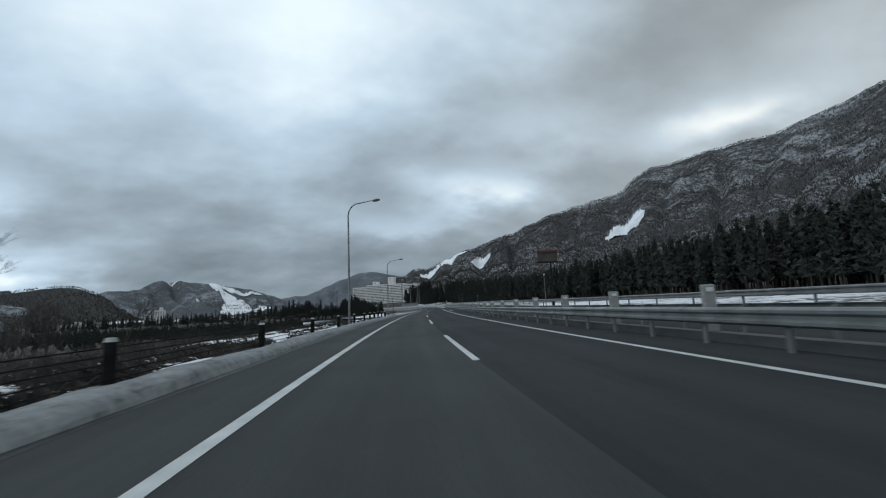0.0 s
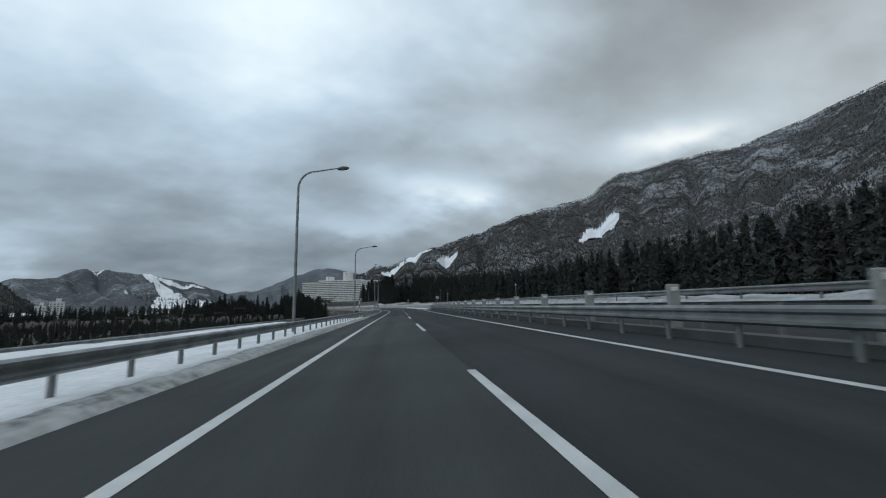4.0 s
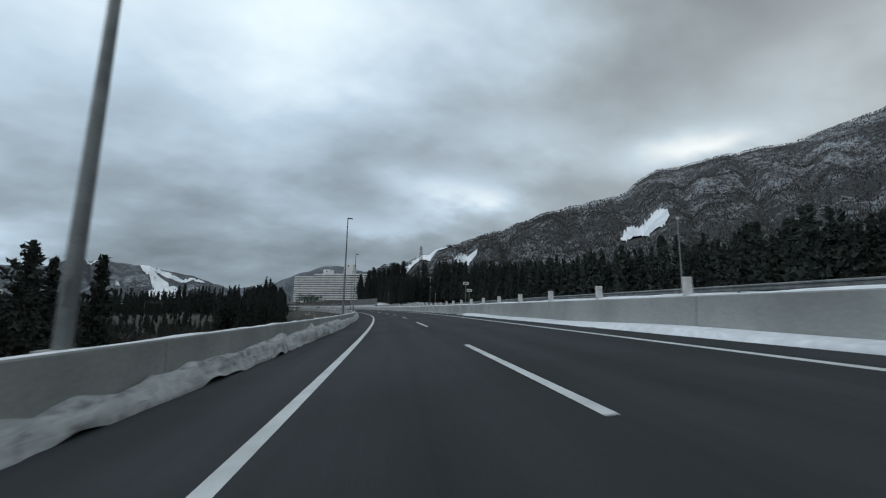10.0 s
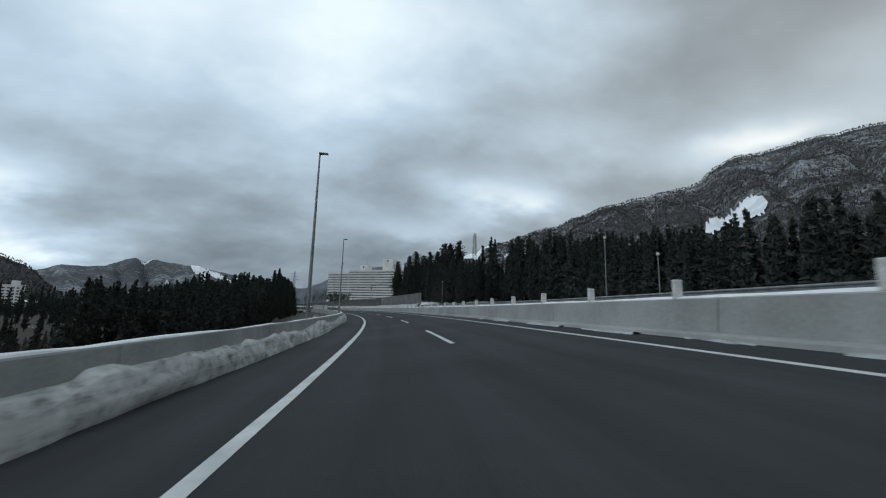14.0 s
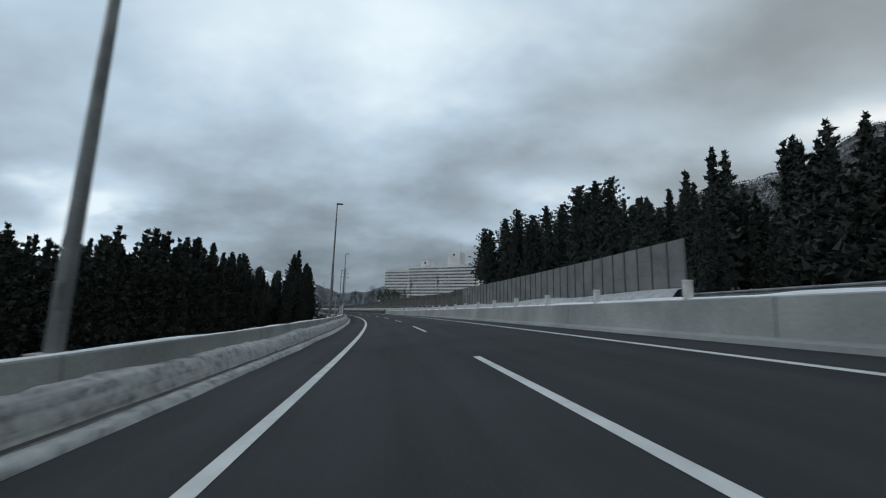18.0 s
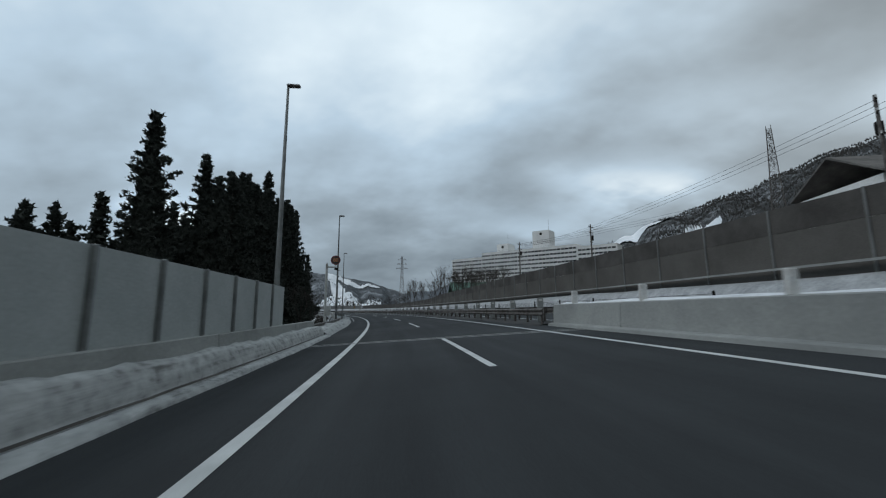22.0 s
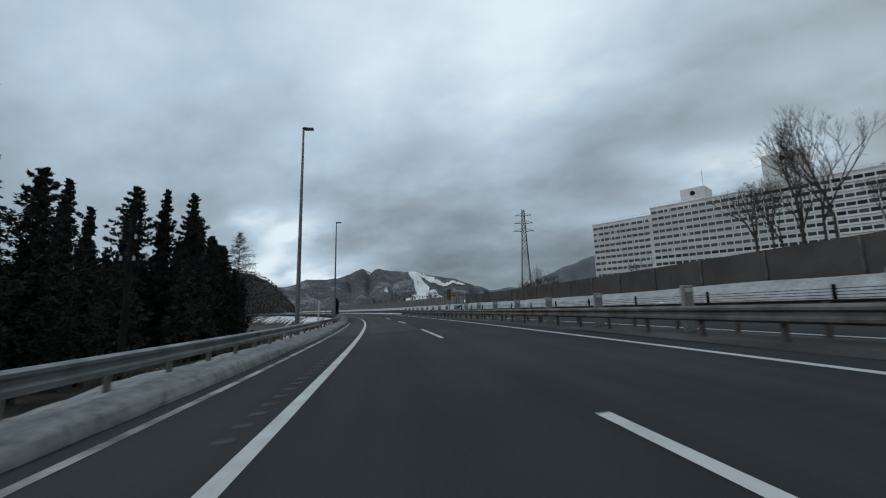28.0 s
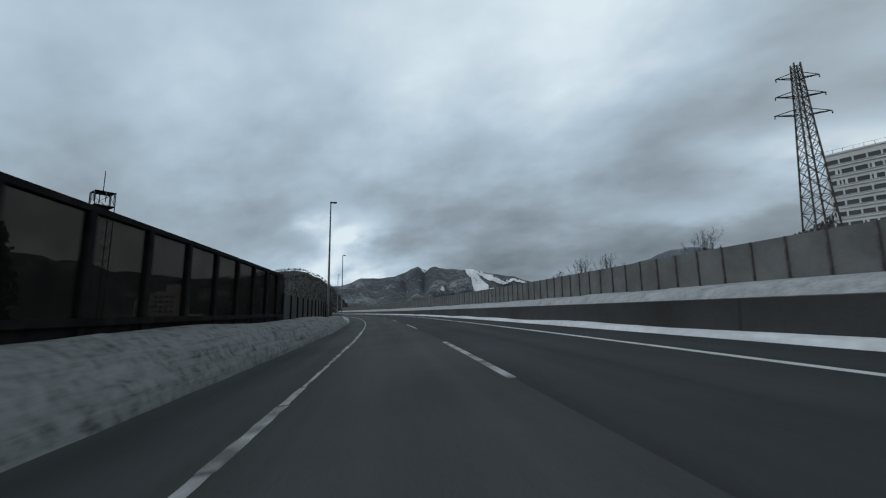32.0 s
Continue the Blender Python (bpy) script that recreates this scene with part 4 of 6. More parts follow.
for _ in range(700):
    s, r = rng.uniform(120, 640), -75 - 230 * rng.random()
    spots.append((*side(s, r), rng.uniform(0.32, 0.92) * float(np.interp(s, [200, 300, 420, 520, 600], [0.27, 0.33, 0.4, 0.6, 1.0]) * np.interp(-r, [90, 150, 300], [1.0, 0.8, 0.74]))))
for _ in range(350):
    s, r = rng.uniform(400, 700), -48 - 60 * rng.random()
    spots.append((*side(s, r), rng.uniform(0.4, 1.0) * float(np.interp(s + (r + 48) * 1.6, [400, 440, 490, 520], [0.42, 0.5, 0.75, 1.0]))))
far_woods("woods_left", "dark cedar woods on the valley floor", spots, far_models)
# low dark thicket and young trees between them
thicket_models = [conifer(500 + i, 18.0, 420, 0.02, (0.3, 0.2, 0.36)[i % 3], 0.6, (0.8, 0.5)[i % 2], 0.6) for i in range(6)]
r8 = np.random.default_rng(88)
spots = []
for _ in range(2300):
    s, r = r8.uniform(112, 430), -46 - 190 * r8.random() ** 1.3
    spots.append((*side(s, r), r8.uniform(0.10, 0.26)))
for _ in range(900):
    s, r = r8.uniform(130, 640), -105 - 330 * r8.random() ** 1.2
    spots.append((*side(s, r), r8.uniform(0.2, 0.62) ** 1.4 * float(np.interp(s, [130, 330, 480, 640], [0.75, 0.8, 1.2, 1.4]))))
far_woods("thicket", "low dark thicket and young trees on the valley floor", spots, thicket_models)
# ---- parapets ----
PAR_L = [(-2.95, -0.3), (-2.95, 0.3), (-2.99, 1.0), (-3.01, 1.03), (-3.38, 1.03), (-3.4, -0.6)]
PAR_R = [(8.78, -0.1), (8.86, 0.12), (8.9, 0.9), (8.93, 0.92), (9.25, 0.92), (9.3, -0.1)]
PAR_D = [(9.35, -0.1), (9.42, 0.85), (9.75, 0.85), (9.8, -0.1)]


def parapet(name, prof, s0, s1, mat, label, seg=9.0):
    """A cast wall in segments with open joints."""
    whole = thing(name, label, "parapet", kind="structure")
    s = s0
    while s < s1 - 0.5:
        part("segment", sweep("segment", prof, s, min(s + seg - 0.03, s1), mat, step=3.0, closed=True), whole)
        s += seg
    return whole


parapet("wall_left_parapet", PAR_L, 152.6, 527, M_CONC, "pale concrete parapet of a viaduct")
parapet("wall_right_parapet", PAR_R, 171.2, 518.5, M_CONC, "pale concrete median parapet")
parapet("wall_median_dark", PAR_D, 718.5, 1000, M_CONC_DARK, "dark stained concrete median parapet", 12.0)
parapet("wall_far_median", [(9.6, -0.1), (9.6, 0.75), (9.85, 0.75), (9.85, -0.1)], 171.2, 518.5, M_CONC, "far side of the median parapet", 18.0)


def snow_cap(r0, r1, z, s0, s1, label):
    f = rough(s0, 0.03, 0.8)
    prof = [(r0, z), (r0 + 0.02, z + 0.06), ((r0 + r1) / 2, z + 0.09), (r1 - 0.02, z + 0.06), (r1, z)]
    return swept("snow_cap", prof, s0, s1, M_CLEAN, label, "snow", "stuff", step=0.8, wobble=lambda s, j: (0, f(s, j)[1] * (0 < j < 4) + (0.05 * noise.noise((s * 0.35, 7, r0)) - 0.02) * (0 < j < 4)), smooth=True)


snow_cap(9.02, 9.6, 0.9, 171, 518, "thin snow lying along the median parapet")
snow_cap(-3.36, -3.05, 1.0, 160, 470, "thin snow on top of the parapet")

# ---- ploughed snow ----


def snow_bank(name, prof, s0, s1, mat, label, amp, scale=1.3, rise=0.0):
    f, g, h = rough(s0, amp, scale), rough(s0 + 3, amp * 0.55, 0.45), rough(s0 + 9, amp * 1.2, 7.0)

    def wob(s, j):
        if rise and s < s0 + rise:
            k = 1 - (1 - (s - s0) / rise) ** 2 * 0.85
            return (f(s, j)[0] + (-2.45 - prof[j][0]) * (1 - k) * (prof[j][0] > -2.45), prof[j][1] * (k - 1) + f(s, j)[1])
        if j == 0:
            return (f(s, 0)[0] * 0.6 + h(s, 0)[0], 0)
        if j == len(prof) - 1:
            return (0, h(s, 3)[1])
        a, b, c = f(s, j), g(s, j), h(s, 3)
        if len(prof) > 8 and j < 5:
            return (a[0] * 0.3, a[1] * 0.2)
        return (a[0] + b[0], a[1] + b[1] + c[1])
    return swept(name, prof, s0, s1, mat, label, "snow", "stuff", step=0.3, wobble=wob, smooth=True)


snow_bank("snow_verge", [(-2.26, 0.0), (-2.32, 0.14), (-2.5, 0.25), (-2.85, 0.3), (-3.3, 0.24), (-4.2, 0.04), (-6.0, -0.8)], -30, 82, M_SHOULDER, "snow lying on the verge below the cables", 0.05)
snow_bank("snow_field", [(-3.4, 0.05), (-4.2, 0.0), (-6.0, -0.1), (-9.0, -0.2), (-14.0, -0.5), (-19.0, -1.3), (-24.0, -2.8)], 9, 86, M_CLEAN, "clean snow with brush poking through beside the cables", 0.06)
snow_bank("snow_edge", [(-2.1, 0.0), (-2.2, 0.1), (-2.45, 0.2), (-2.7, 0.2), (-2.9, 0.1)], 82, 153, M_SNOW, "dirty ploughed edge in front of the clean snow", 0.05)
snow_bank("snow_field", [(-2.5, 0.0), (-2.65, 0.1), (-2.8, 0.17), (-3.1, 0.2), (-5.0, 0.22), (-9.0, 0.3), (-12.0, 0.28), (-14.0, 0.0), (-16.0, -0.9), (-18.5, -1.1), (-22.0, -2.4)], 84, 140, M_CLEAN, "wide clean snow lying beyond the guardrail", 0.05, rise=7.0)
snow_bank("snow_field", [(-2.5, 0.0), (-2.65, 0.1), (-2.8, 0.17), (-3.1, 0.2), (-4.5, 0.2), (-6.0, 0.22), (-8.0, 0.2), (-9.5, -0.3), (-13.0, -0.9), (-18.5, -1.1), (-22.0, -2.4)], 139.7, 153, M_CLEAN, "clean snow narrowing towards the parapet", 0.05)
snow_bank("snow_bank", [(-2.35, 0.0), (-2.45, 0.12), (-2.6, 0.24), (-2.8, 0.34), (-2.97, 0.4)], 153, 174, M_SHOULDER, "low dirty snow against the parapet", 0.1)
snow_bank("snow_bank", [(-2.45, 0.0), (-2.5, 0.08), (-2.6, 0.15), (-2.74, 0.16), (-2.97, 0.1)], 172, 226, M_SHOULDER, "low ragged snow ridge against the parapet", 0.12, 0.8)
snow_bank("snow_bank", [(-2.3, 0.0), (-2.36, 0.14), (-2.42, 0.28), (-2.5, 0.42), (-2.6, 0.53), (-2.75, 0.58), (-2.97, 0.54)], 225, 400, M_SNOW, "ploughed grey snow bank against the parapet", 0.22, 1.0, rise=20.0)
snow_bank("snow_bank", [(-1.95, 0.0), (-2.02, 0.1), (-2.22, 0.15), (-2.36, 0.04), (-2.38, 0.24), (-2.5, 0.55), (-2.62, 0.66), (-2.8, 0.7), (-2.97, 0.66)], 392, 527, M_SNOW, "ploughed snow bank with a cut lower step", 0.1, rise=12.0)
# dark strip painting the groove's shade along the cut step
swept("groove_shade", [(-2.24, 0.165), (-2.33, 0.185)], 404, 526, M_BOARD, "dark line painting the shade in the groove of the cut snow step", "dirt", "stuff", step=0.8, wobble=lambda s, j: (0.03 * noise.noise((s * 0.6, 2, 2)), 0.012 * noise.noise((s * 0.9, 4, 4))))
snow_bank("snow_bank", [(-2.1, 0.0), (-2.25, 0.18), (-2.5, 0.36), (-2.8, 0.5), (-3.3, 0.52), (-4.2, 0.3), (-6, -0.3)], 527, 560, M_SNOW, "ploughed snow bank on the verge", 0.11)
snow_bank("snow_bank", [(-2.3, 0.0), (-2.33, 0.14), (-2.42, 0.25), (-2.7, 0.32), (-3.2, 0.34), (-4.2, 0.2), (-6, -0.4)], 560, 688, M_SHOULDER, "grey ploughed snow bank under the guardrail", 0.07)
snow_bank("snow_bank", [(-2.24, 0.0), (-2.31, 0.22), (-2.5, 0.42), (-2.63, 0.63), (-2.88, 0.94), (-3.3, 1.2), (-3.9, 1.26)], 686, 780, M_GRIMY, "high ploughed snow bank below the dark screen", 0.13, rise=9.0)
snow_bank("snow_bank", [(-2.2, 0.0), (-2.4, 0.3), (-2.8, 0.5), (-3.6, 0.5)], 780, 1000, M_SNOW, "ploughed snow bank on the verge", 0.12)
snow_bank("snow_strip", [(8.3, 0.0), (8.36, 0.05), (8.5, 0.09), (8.84, 0.12)], 176, 262, M_CLEAN, "thin strip of snow along the median parapet", 0.08, 0.9)
swept("parapet_ledge", [(8.56, 0.0), (8.58, 0.1), (8.6, 0.12), (8.86, 0.13)], 262, 518.4, M_CONC, "low concrete ledge at the foot of the median parapet", "ledge", step=3)
r7 = random.Random(12)
s0 = 263.0
while s0 < 345:
    ln, dr = r7.uniform(0.9, 4.2), r7.uniform(-0.08, 0.12)
    snow_bank("snow_strip", [(8.34 + dr, 0.0), (8.4 + dr, 0.03), (8.5 + dr, 0.05), (8.62, 0.03)], s0, s0 + ln, M_HEAP, "short leftover strip of snow on the shoulder", 0.06, 0.6)
    s0 += ln + r7.uniform(0.8, 6.5)
snow_bank("snow_strip", [(8.95, 0.0), (9.0, 0.08), (9.15, 0.13), (9.4, 0.15)], 718.5, 1000, M_CLEAN, "strip of snow along the dark parapet", 0.05)
snow_bank("snow_patch", [(8.05, 0.0), (8.1, 0.02), (8.22, 0.03), (8.4, 0.0)], 73.6, 76.6, M_CLEAN, "thin snow left beside the median rail", 0.06, 2.0)
snow_bank("snow_patch", [(8.0, 0.0), (8.05, 0.02), (8.15, 0.02), (8.25, 0.0)], 77.4, 80, M_CLEAN, "thin snow left beside the median rail", 0.06, 2.0)
snow_bank("snow_heap", [(19.4, 0.0), (19.7, 0.24), (20.3, 0.4), (22.5, 0.32), (25, 0.1)], 60, 429.8, M_HEAP, "low snow heaped beyond the opposite carriageway", 0.22, 1.8)
snow_bank("snow_heap", [(18.3, 0.0), (18.5, 0.4), (18.9, 0.8), (19.4, 1.1), (19.95, 1.25)], 429.8, 490, M_HEAP, "snow heaped below the noise barrier", 0.18, 2.2)
snow_bank("snow_heap", [(18.5, 0.0), (18.8, 0.35), (19.2, 0.8), (19.6, 1.1), (19.95, 1.2)], 490, 709, M_HEAP, "snow heaped below the brown wall", 0.1, 2.2)
snow_bank("snow_heap", [(17.9, 0.0), (18.1, 0.4), (18.6, 0.85), (19.3, 1.05), (19.95, 1.1)], 709, 1000, M_HEAP, "snow heaped below the pale noise barrier", 0.12, 2.2)



# ---- road details: joints, patches, rumble marks ----


def joint(s, skew, label, worn=False):
    ob = thing("expansion_joint", label, "expansion joint", kind="structure")
    for k, (d, w, z, mat) in enumerate(((-0.28, 0.2, 0.004, M_CONC), (0.0, 0.16, 0.007, M_DARK), (0.28, 0.2, 0.004, M_CONC))):
        pts = []
        mat = (M_FAINT if mat is M_CONC else M_OLD) if worn else mat
        for r in np.linspace(-1.6 if worn else -2.2, 8.6, 12):
            for e in (-w / 2, w / 2):
                pts.append(road(s + d + e + skew * r, r, z))
        part("strip", mesh("strip", pts, [(2 * i, 2 * i + 1, 2 * i + 3, 2 * i + 2) for i in range(11)], mat), ob)


joint(171.0, 0.05, "steel bridge joint across the lanes")
joint(518.8, -0.42, "skewed steel bridge joint across the lanes")
joint(706.6, 0.95, "skewed worn bridge joint across the lanes", True)
joint(752.0, 0.9, "skewed far bridge joint across the lanes", True)
swept("asphalt_repair", [(0.1, 0.004), (2.1, 0.004)], 709.6, 710.9, M_NEW, "dark asphalt repair strip beside the joint", "road patch", step=0.3, wobble=lambda s, j: (0.15 * noise.noise((s * 1.7, j * 3, 8)), 0))
swept("inner_line", [(-1.9, UP), (-1.72, UP)], 562, 688, M_WORN, "faded pale line along the shoulder", "road marking")
for s in np.arange(637.5, 652, 0.6):
    swept("rumble_mark", [(-0.5, UP), (-0.27, UP)], s, s + 0.16, M_FAINT, "faint raised rumble mark beside the edge line", "road marking", step=0.2)
swept("road_crack", [(1.29, 0.004), (1.318, 0.004)], 670, 702, M_DARK, "dark sealed crack along the lane", "road crack", step=1.0, wobble=lambda s, j: (0.03 * noise.noise((s, 1, 1)), 0))


def road_patch(s, r, ln, w, mat, label):
    ring = [road(s + ln * (0.5 + 0.1 * noise.noise((k, s, 1))) * math.cos(k * 0.3927), r + w * (0.5 + 0.14 * noise.noise((k, s, 5))) * math.sin(k * 0.3927), 0.004) for k in range(16)]
    tagged(new("road_patch", mesh("road_patch", ring, [tuple(range(15, -1, -1))], mat)), label, "road patch", kind="structure")


swept("wet_edge", [(-2.34, 0.004), (-2.02, 0.004)], -30, 80, M_WET, "dark wet strip of asphalt along the snow", "wet strip", step=0.6, wobble=lambda s, j: ((0.16 * noise.noise((s * 0.22, 3, 9)) + 0.05 * noise.noise((s * 1.3, 2, 4))) * j, 0))
road_patch(145, 4.6, 5.5, 0.9, M_NEW, "dark damp patch on the asphalt")

# ---- guardrails and cable fences ----


def beam_profile(r, z, out):
    """A corrugated beam: r at its back, facing out (-1 towards smaller r)."""
    shape = [(0.0, 0.175), (0.03, 0.165), (0.085, 0.125), (0.085, 0.075), (0.03, 0.03), (0.03, -0.03), (0.085, -0.075), (0.085, -0.125), (0.03, -0.165), (0.0, -0.175)]
    face = [(r + out * d, z + h) for d, h in shape]
    back = [(r + out * (d - 0.012), z + h * 0.985) for d, h in reversed(shape)]
    return face + back


def guardrail(s0, s1, r, z, out, label, mat=M_STEEL, beams=1, every=2.0, ground=0.0, post_mat=None):
    ob = thing("guardrail", label, "guardrail")
    prof_step = 12.0
    for b in range(beams):
        s = s0
        while s < s1 - 0.3:
            e = min(s + prof_step, s1)
            part("beam", sweep("beam", beam_profile(r, z - b * 0.42, out), s, e + 0.02, mat, step=3.0, closed=True, smooth=False), ob)
            s = e
    post = rod_mesh("post", (0, 0, -0.3), (0, 0, z + 0.12 - ground), 0.06, post_mat or mat)
    block = box_mesh("bracket", (0.13, 0.09, 0.3), mat, (0, 0, z - ground))
    for s in np.arange(s0 + 0.5, s1, every):
        p = part("post", post, ob, m=stand(s, r - out * 0.13, ground))
        part("bracket", block, p, m=Matrix.Translation((out * 0.07, 0, 0)))
    return ob


guardrail(64.8, 85.4, -3.05, 0.72, 1, "dark weathered steel guardrail beside the snow", M_RUST)
guardrail(86.5, 153.5, -3.2, 0.74, 1, "galvanised steel guardrail standing in snow")
swept("earth_bank", [(-4.6, -0.6), (-9.0, -0.9), (-18.5, -1.2), (-22.0, -2.6), (-26.0, -5.0)], 152, 177, M_BRUSH, "brown earth bank carrying the side road rail", "ground", step=1.5)
guardrail(97, 176, -17.0, -0.12, 1, "pale steel rail of the side road beyond the snow", ground=-1.1)
guardrail(556, 664, -3.2, 0.74, 1, "galvanised steel guardrail along the verge")
guardrail(664, 693, -3.2, 0.74, 1, "dark weathered steel guardrail along the verge", M_RUST)
guardrail(-20, 171, 8.55, 0.62, -1, "steel median guardrail along the fast lane")
guardrail(-20, 171, 9.75, 0.62, 1, "steel median guardrail of the opposite side")
guardrail(519, 718, 8.6, 0.6, -1, "weathered dark median guardrail", M_RUST)
guardrail(519, 718, 9.8, 0.6, 1, "weathered median guardrail of the opposite side", M_RUST)
guardrail(527, 556, -3.5, 0.6, 1, "low weathered guardrail behind the snow", M_RUST)
guardrail(745, 900, -3.6, 0.9, 1, "weathered guardrail on the far verge", M_RUST)
guardrail(-20, 429.5, 19.9, 0.7, -1, "guardrail of the opposite carriageway", every=4.0)
swept("cable_duct", [(9.0, 0.0), (9.0, 0.2), (9.3, 0.2), (9.3, 0.0)], -20, 171, M_CONC_MID, "low concrete duct along the median", "duct", step=4)
swept("median_strip", [(8.2, 0.006), (8.5, 0.05), (9.4, 0.07), (10.1, 0.02)], 519, 718, M_CONC_DARK, "dirty median strip with gravel and old snow", "median", step=2, wobble=rough(3, 0.05, 0.7))


def cable_fence(s0, s1, r, label, tops, posts, post_mat, ground=0.0, wide=0.07, cap_mat=None):
    ob = thing("cable_fence", label, "fence")
    post = rod_mesh("post", (0, 0, -0.3), (0, 0, tops[0] + 0.1), wide, post_mat)
    cap = rod_mesh("cap", (0, 0, tops[0] + 0.1), (0, 0, tops[0] + 0.17), wide * 1.05, cap_mat or post_mat, wide * 0.8)
    for s in posts:
        p = part("post", post, ob, m=stand(s, r, ground))
        part("cap", cap, p)
    for z in tops:
        w = 0.012
        part("cable", sweep("cable", [(r - 0.07 - w, z), (r - 0.07, z + w), (r - 0.07 + w, z), (r - 0.07, z - w)], s0, s1, M_DARK, step=4, closed=True), ob)
    return ob


cable_fence(0.5, 64.6, -3.0, "dark post and cable fence with snow on the posts", (0.92, 0.78, 0.64, 0.5, 0.36), (0.5, 7.6, 14.8, 22.0, 29.2, 36.2, 42.4, 46.8, 51.0, 55.0, 59.6, 64.4), M_DARK, wide=0.1, cap_mat=M_SNOW)
cable_fence(520, 709, 18.45, "cable fence in front of a snow heap", (0.72, 0.6, 0.48, 0.36, 0.24), np.arange(520, 709.1, 6.0), M_DARK)

# ---- delineator posts on the median ----


def delineator(tall, wide):
    ob = thing("delineator_post", "pale upright marker post with a chamfered top on the median", "marker post", "median marker posts")
    bm = bmesh.new()
    box(bm, (wide, 0.12, tall), (0, 0, tall / 2), 0.02)
    part("body", from_bm("body", bm, M_WHITE if wide < 0.3 else M_CONC), ob)
    part("reflector", box_mesh("reflector", (wide * 0.55, 0.02, 0.1), M_WHITE, (0, -0.068, tall - 0.12)), ob, "small pale reflector")
    return ob


low = delineator(0.52, 0.24)
first = True
for s in np.arange(171.0, 517, 4.55):
    m = stand(s, 9.1, 0.9)
    if first:
        low.matrix_basis, first = m, False
    else:
        copy_thing(low, m)
tall_post = delineator(1.28, 0.32)
first = True
for a, b in ((-18, 168), (521, 716)):
    for s in np.arange(a, b, 4.5):
        m = stand(s, 9.25, 0.0)
        if first:
            tall_post.matrix_basis, first = m, False
        else:
            copy_thing(tall_post, m)

# ---- street lamps ----


def pole_tris(bm, path, radii, n=10):
    for (a, b), (p, q) in zip(zip(path, path[1:]), zip(radii, radii[1:])):
        rod(bm, a, b, p, q, n)


def curved_lamp():
    ob = thing("street_lamp", "tall grey street lamp with a long curved arm", "street lamp", "motorway lamps")
    bm = bmesh.new()
    path = [(0, 0, -0.6), (0, 0, 9.2)]
    radii = [0.11, 0.075]
    for k in range(1, 9):
        a = k * math.pi / 2 / 8
        path.append((1.1 * (1 - math.cos(a)), 0, 9.2 + 1.15 * math.sin(a)))
        radii.append(0.075 - 0.003 * k)
    path.append((2.5, 0, 10.6))
    radii.append(0.04)
    pole_tris(bm, path, radii)
    part("pole", from_bm("pole", bm, M_STEEL), ob)
    bm = bmesh.new()
    bmesh.ops.create_uvsphere(bm, u_segments=12, v_segments=8, radius=1, matrix=Matrix.Translation((2.85, 0, 10.6)) @ Matrix.Rotation(-0.12, 4, "Y") @ Matrix.Diagonal((0.42, 0.17, 0.13, 1)))
    part("head", from_bm("head", bm, M_RUST), ob, "dark oval lamp head")
    return ob


def straight_lamp():
    ob = thing("street_lamp", "tall straight tapered lamp with a short flat head", "street lamp", "motorway lamps")
    bm = bmesh.new()
    pole_tris(bm, [(0, 0, 0), (0, 0, 2.2), (0, 0, 11.2)], [0.125, 0.115, 0.055])
    part("pole", from_bm("pole", bm, M_STEEL), ob)
    part("base_plate", box_mesh("base_plate", (0.42, 0.5, 0.08), M_CONC, (0, 0, 0.02), 0.01), ob)
    part("hatch", box_mesh("hatch", (0.1, 0.03, 0.4), M_STEEL, (0, -0.13, 0.9), 0.008), ob)
    bm = bmesh.new()
    box(bm, (0.62, 0.26, 0.12), (0.25, 0, 11.25), 0.04)
    part("head", from_bm("head", bm, M_RUST), ob, "dark flat lamp head")
    return ob


lamp_a = curved_lamp()
lamp_a.matrix_basis = stand(-32, -3.8, 0)
for s in (4.5 - 36 + 0, 40.3, 81.0, 116.0, 151.0):
    if s > 0:
        copy_thing(lamp_a, stand(s, -4.15, 0.4 if s < 60 else 0.0) @ Matrix.Diagonal((1, 1, 1.14 if s < 60 else 1.07 if s < 100 else 1.03, 1)))
lamp_b = straight_lamp()
lamp_b.matrix_basis = stand(190.5, -3.42, 1.0)
for s in (231.6, 272.5, 305.0, 343.3, 378.5, 414.0, 447.6, 485.0, 519.5):
    copy_thing(lamp_b, stand(s, -3.42, 1.0))
for s in (550.5, 584.0, 620.0, 658.0, 686.0, 765.0, 806.0, 850.0, 895.0):
    copy_thing(lamp_b, stand(s, -3.7, 0.1) @ Matrix.Diagonal((1.1, 1.1, 1.16, 1)))

# ---- noise barriers ----


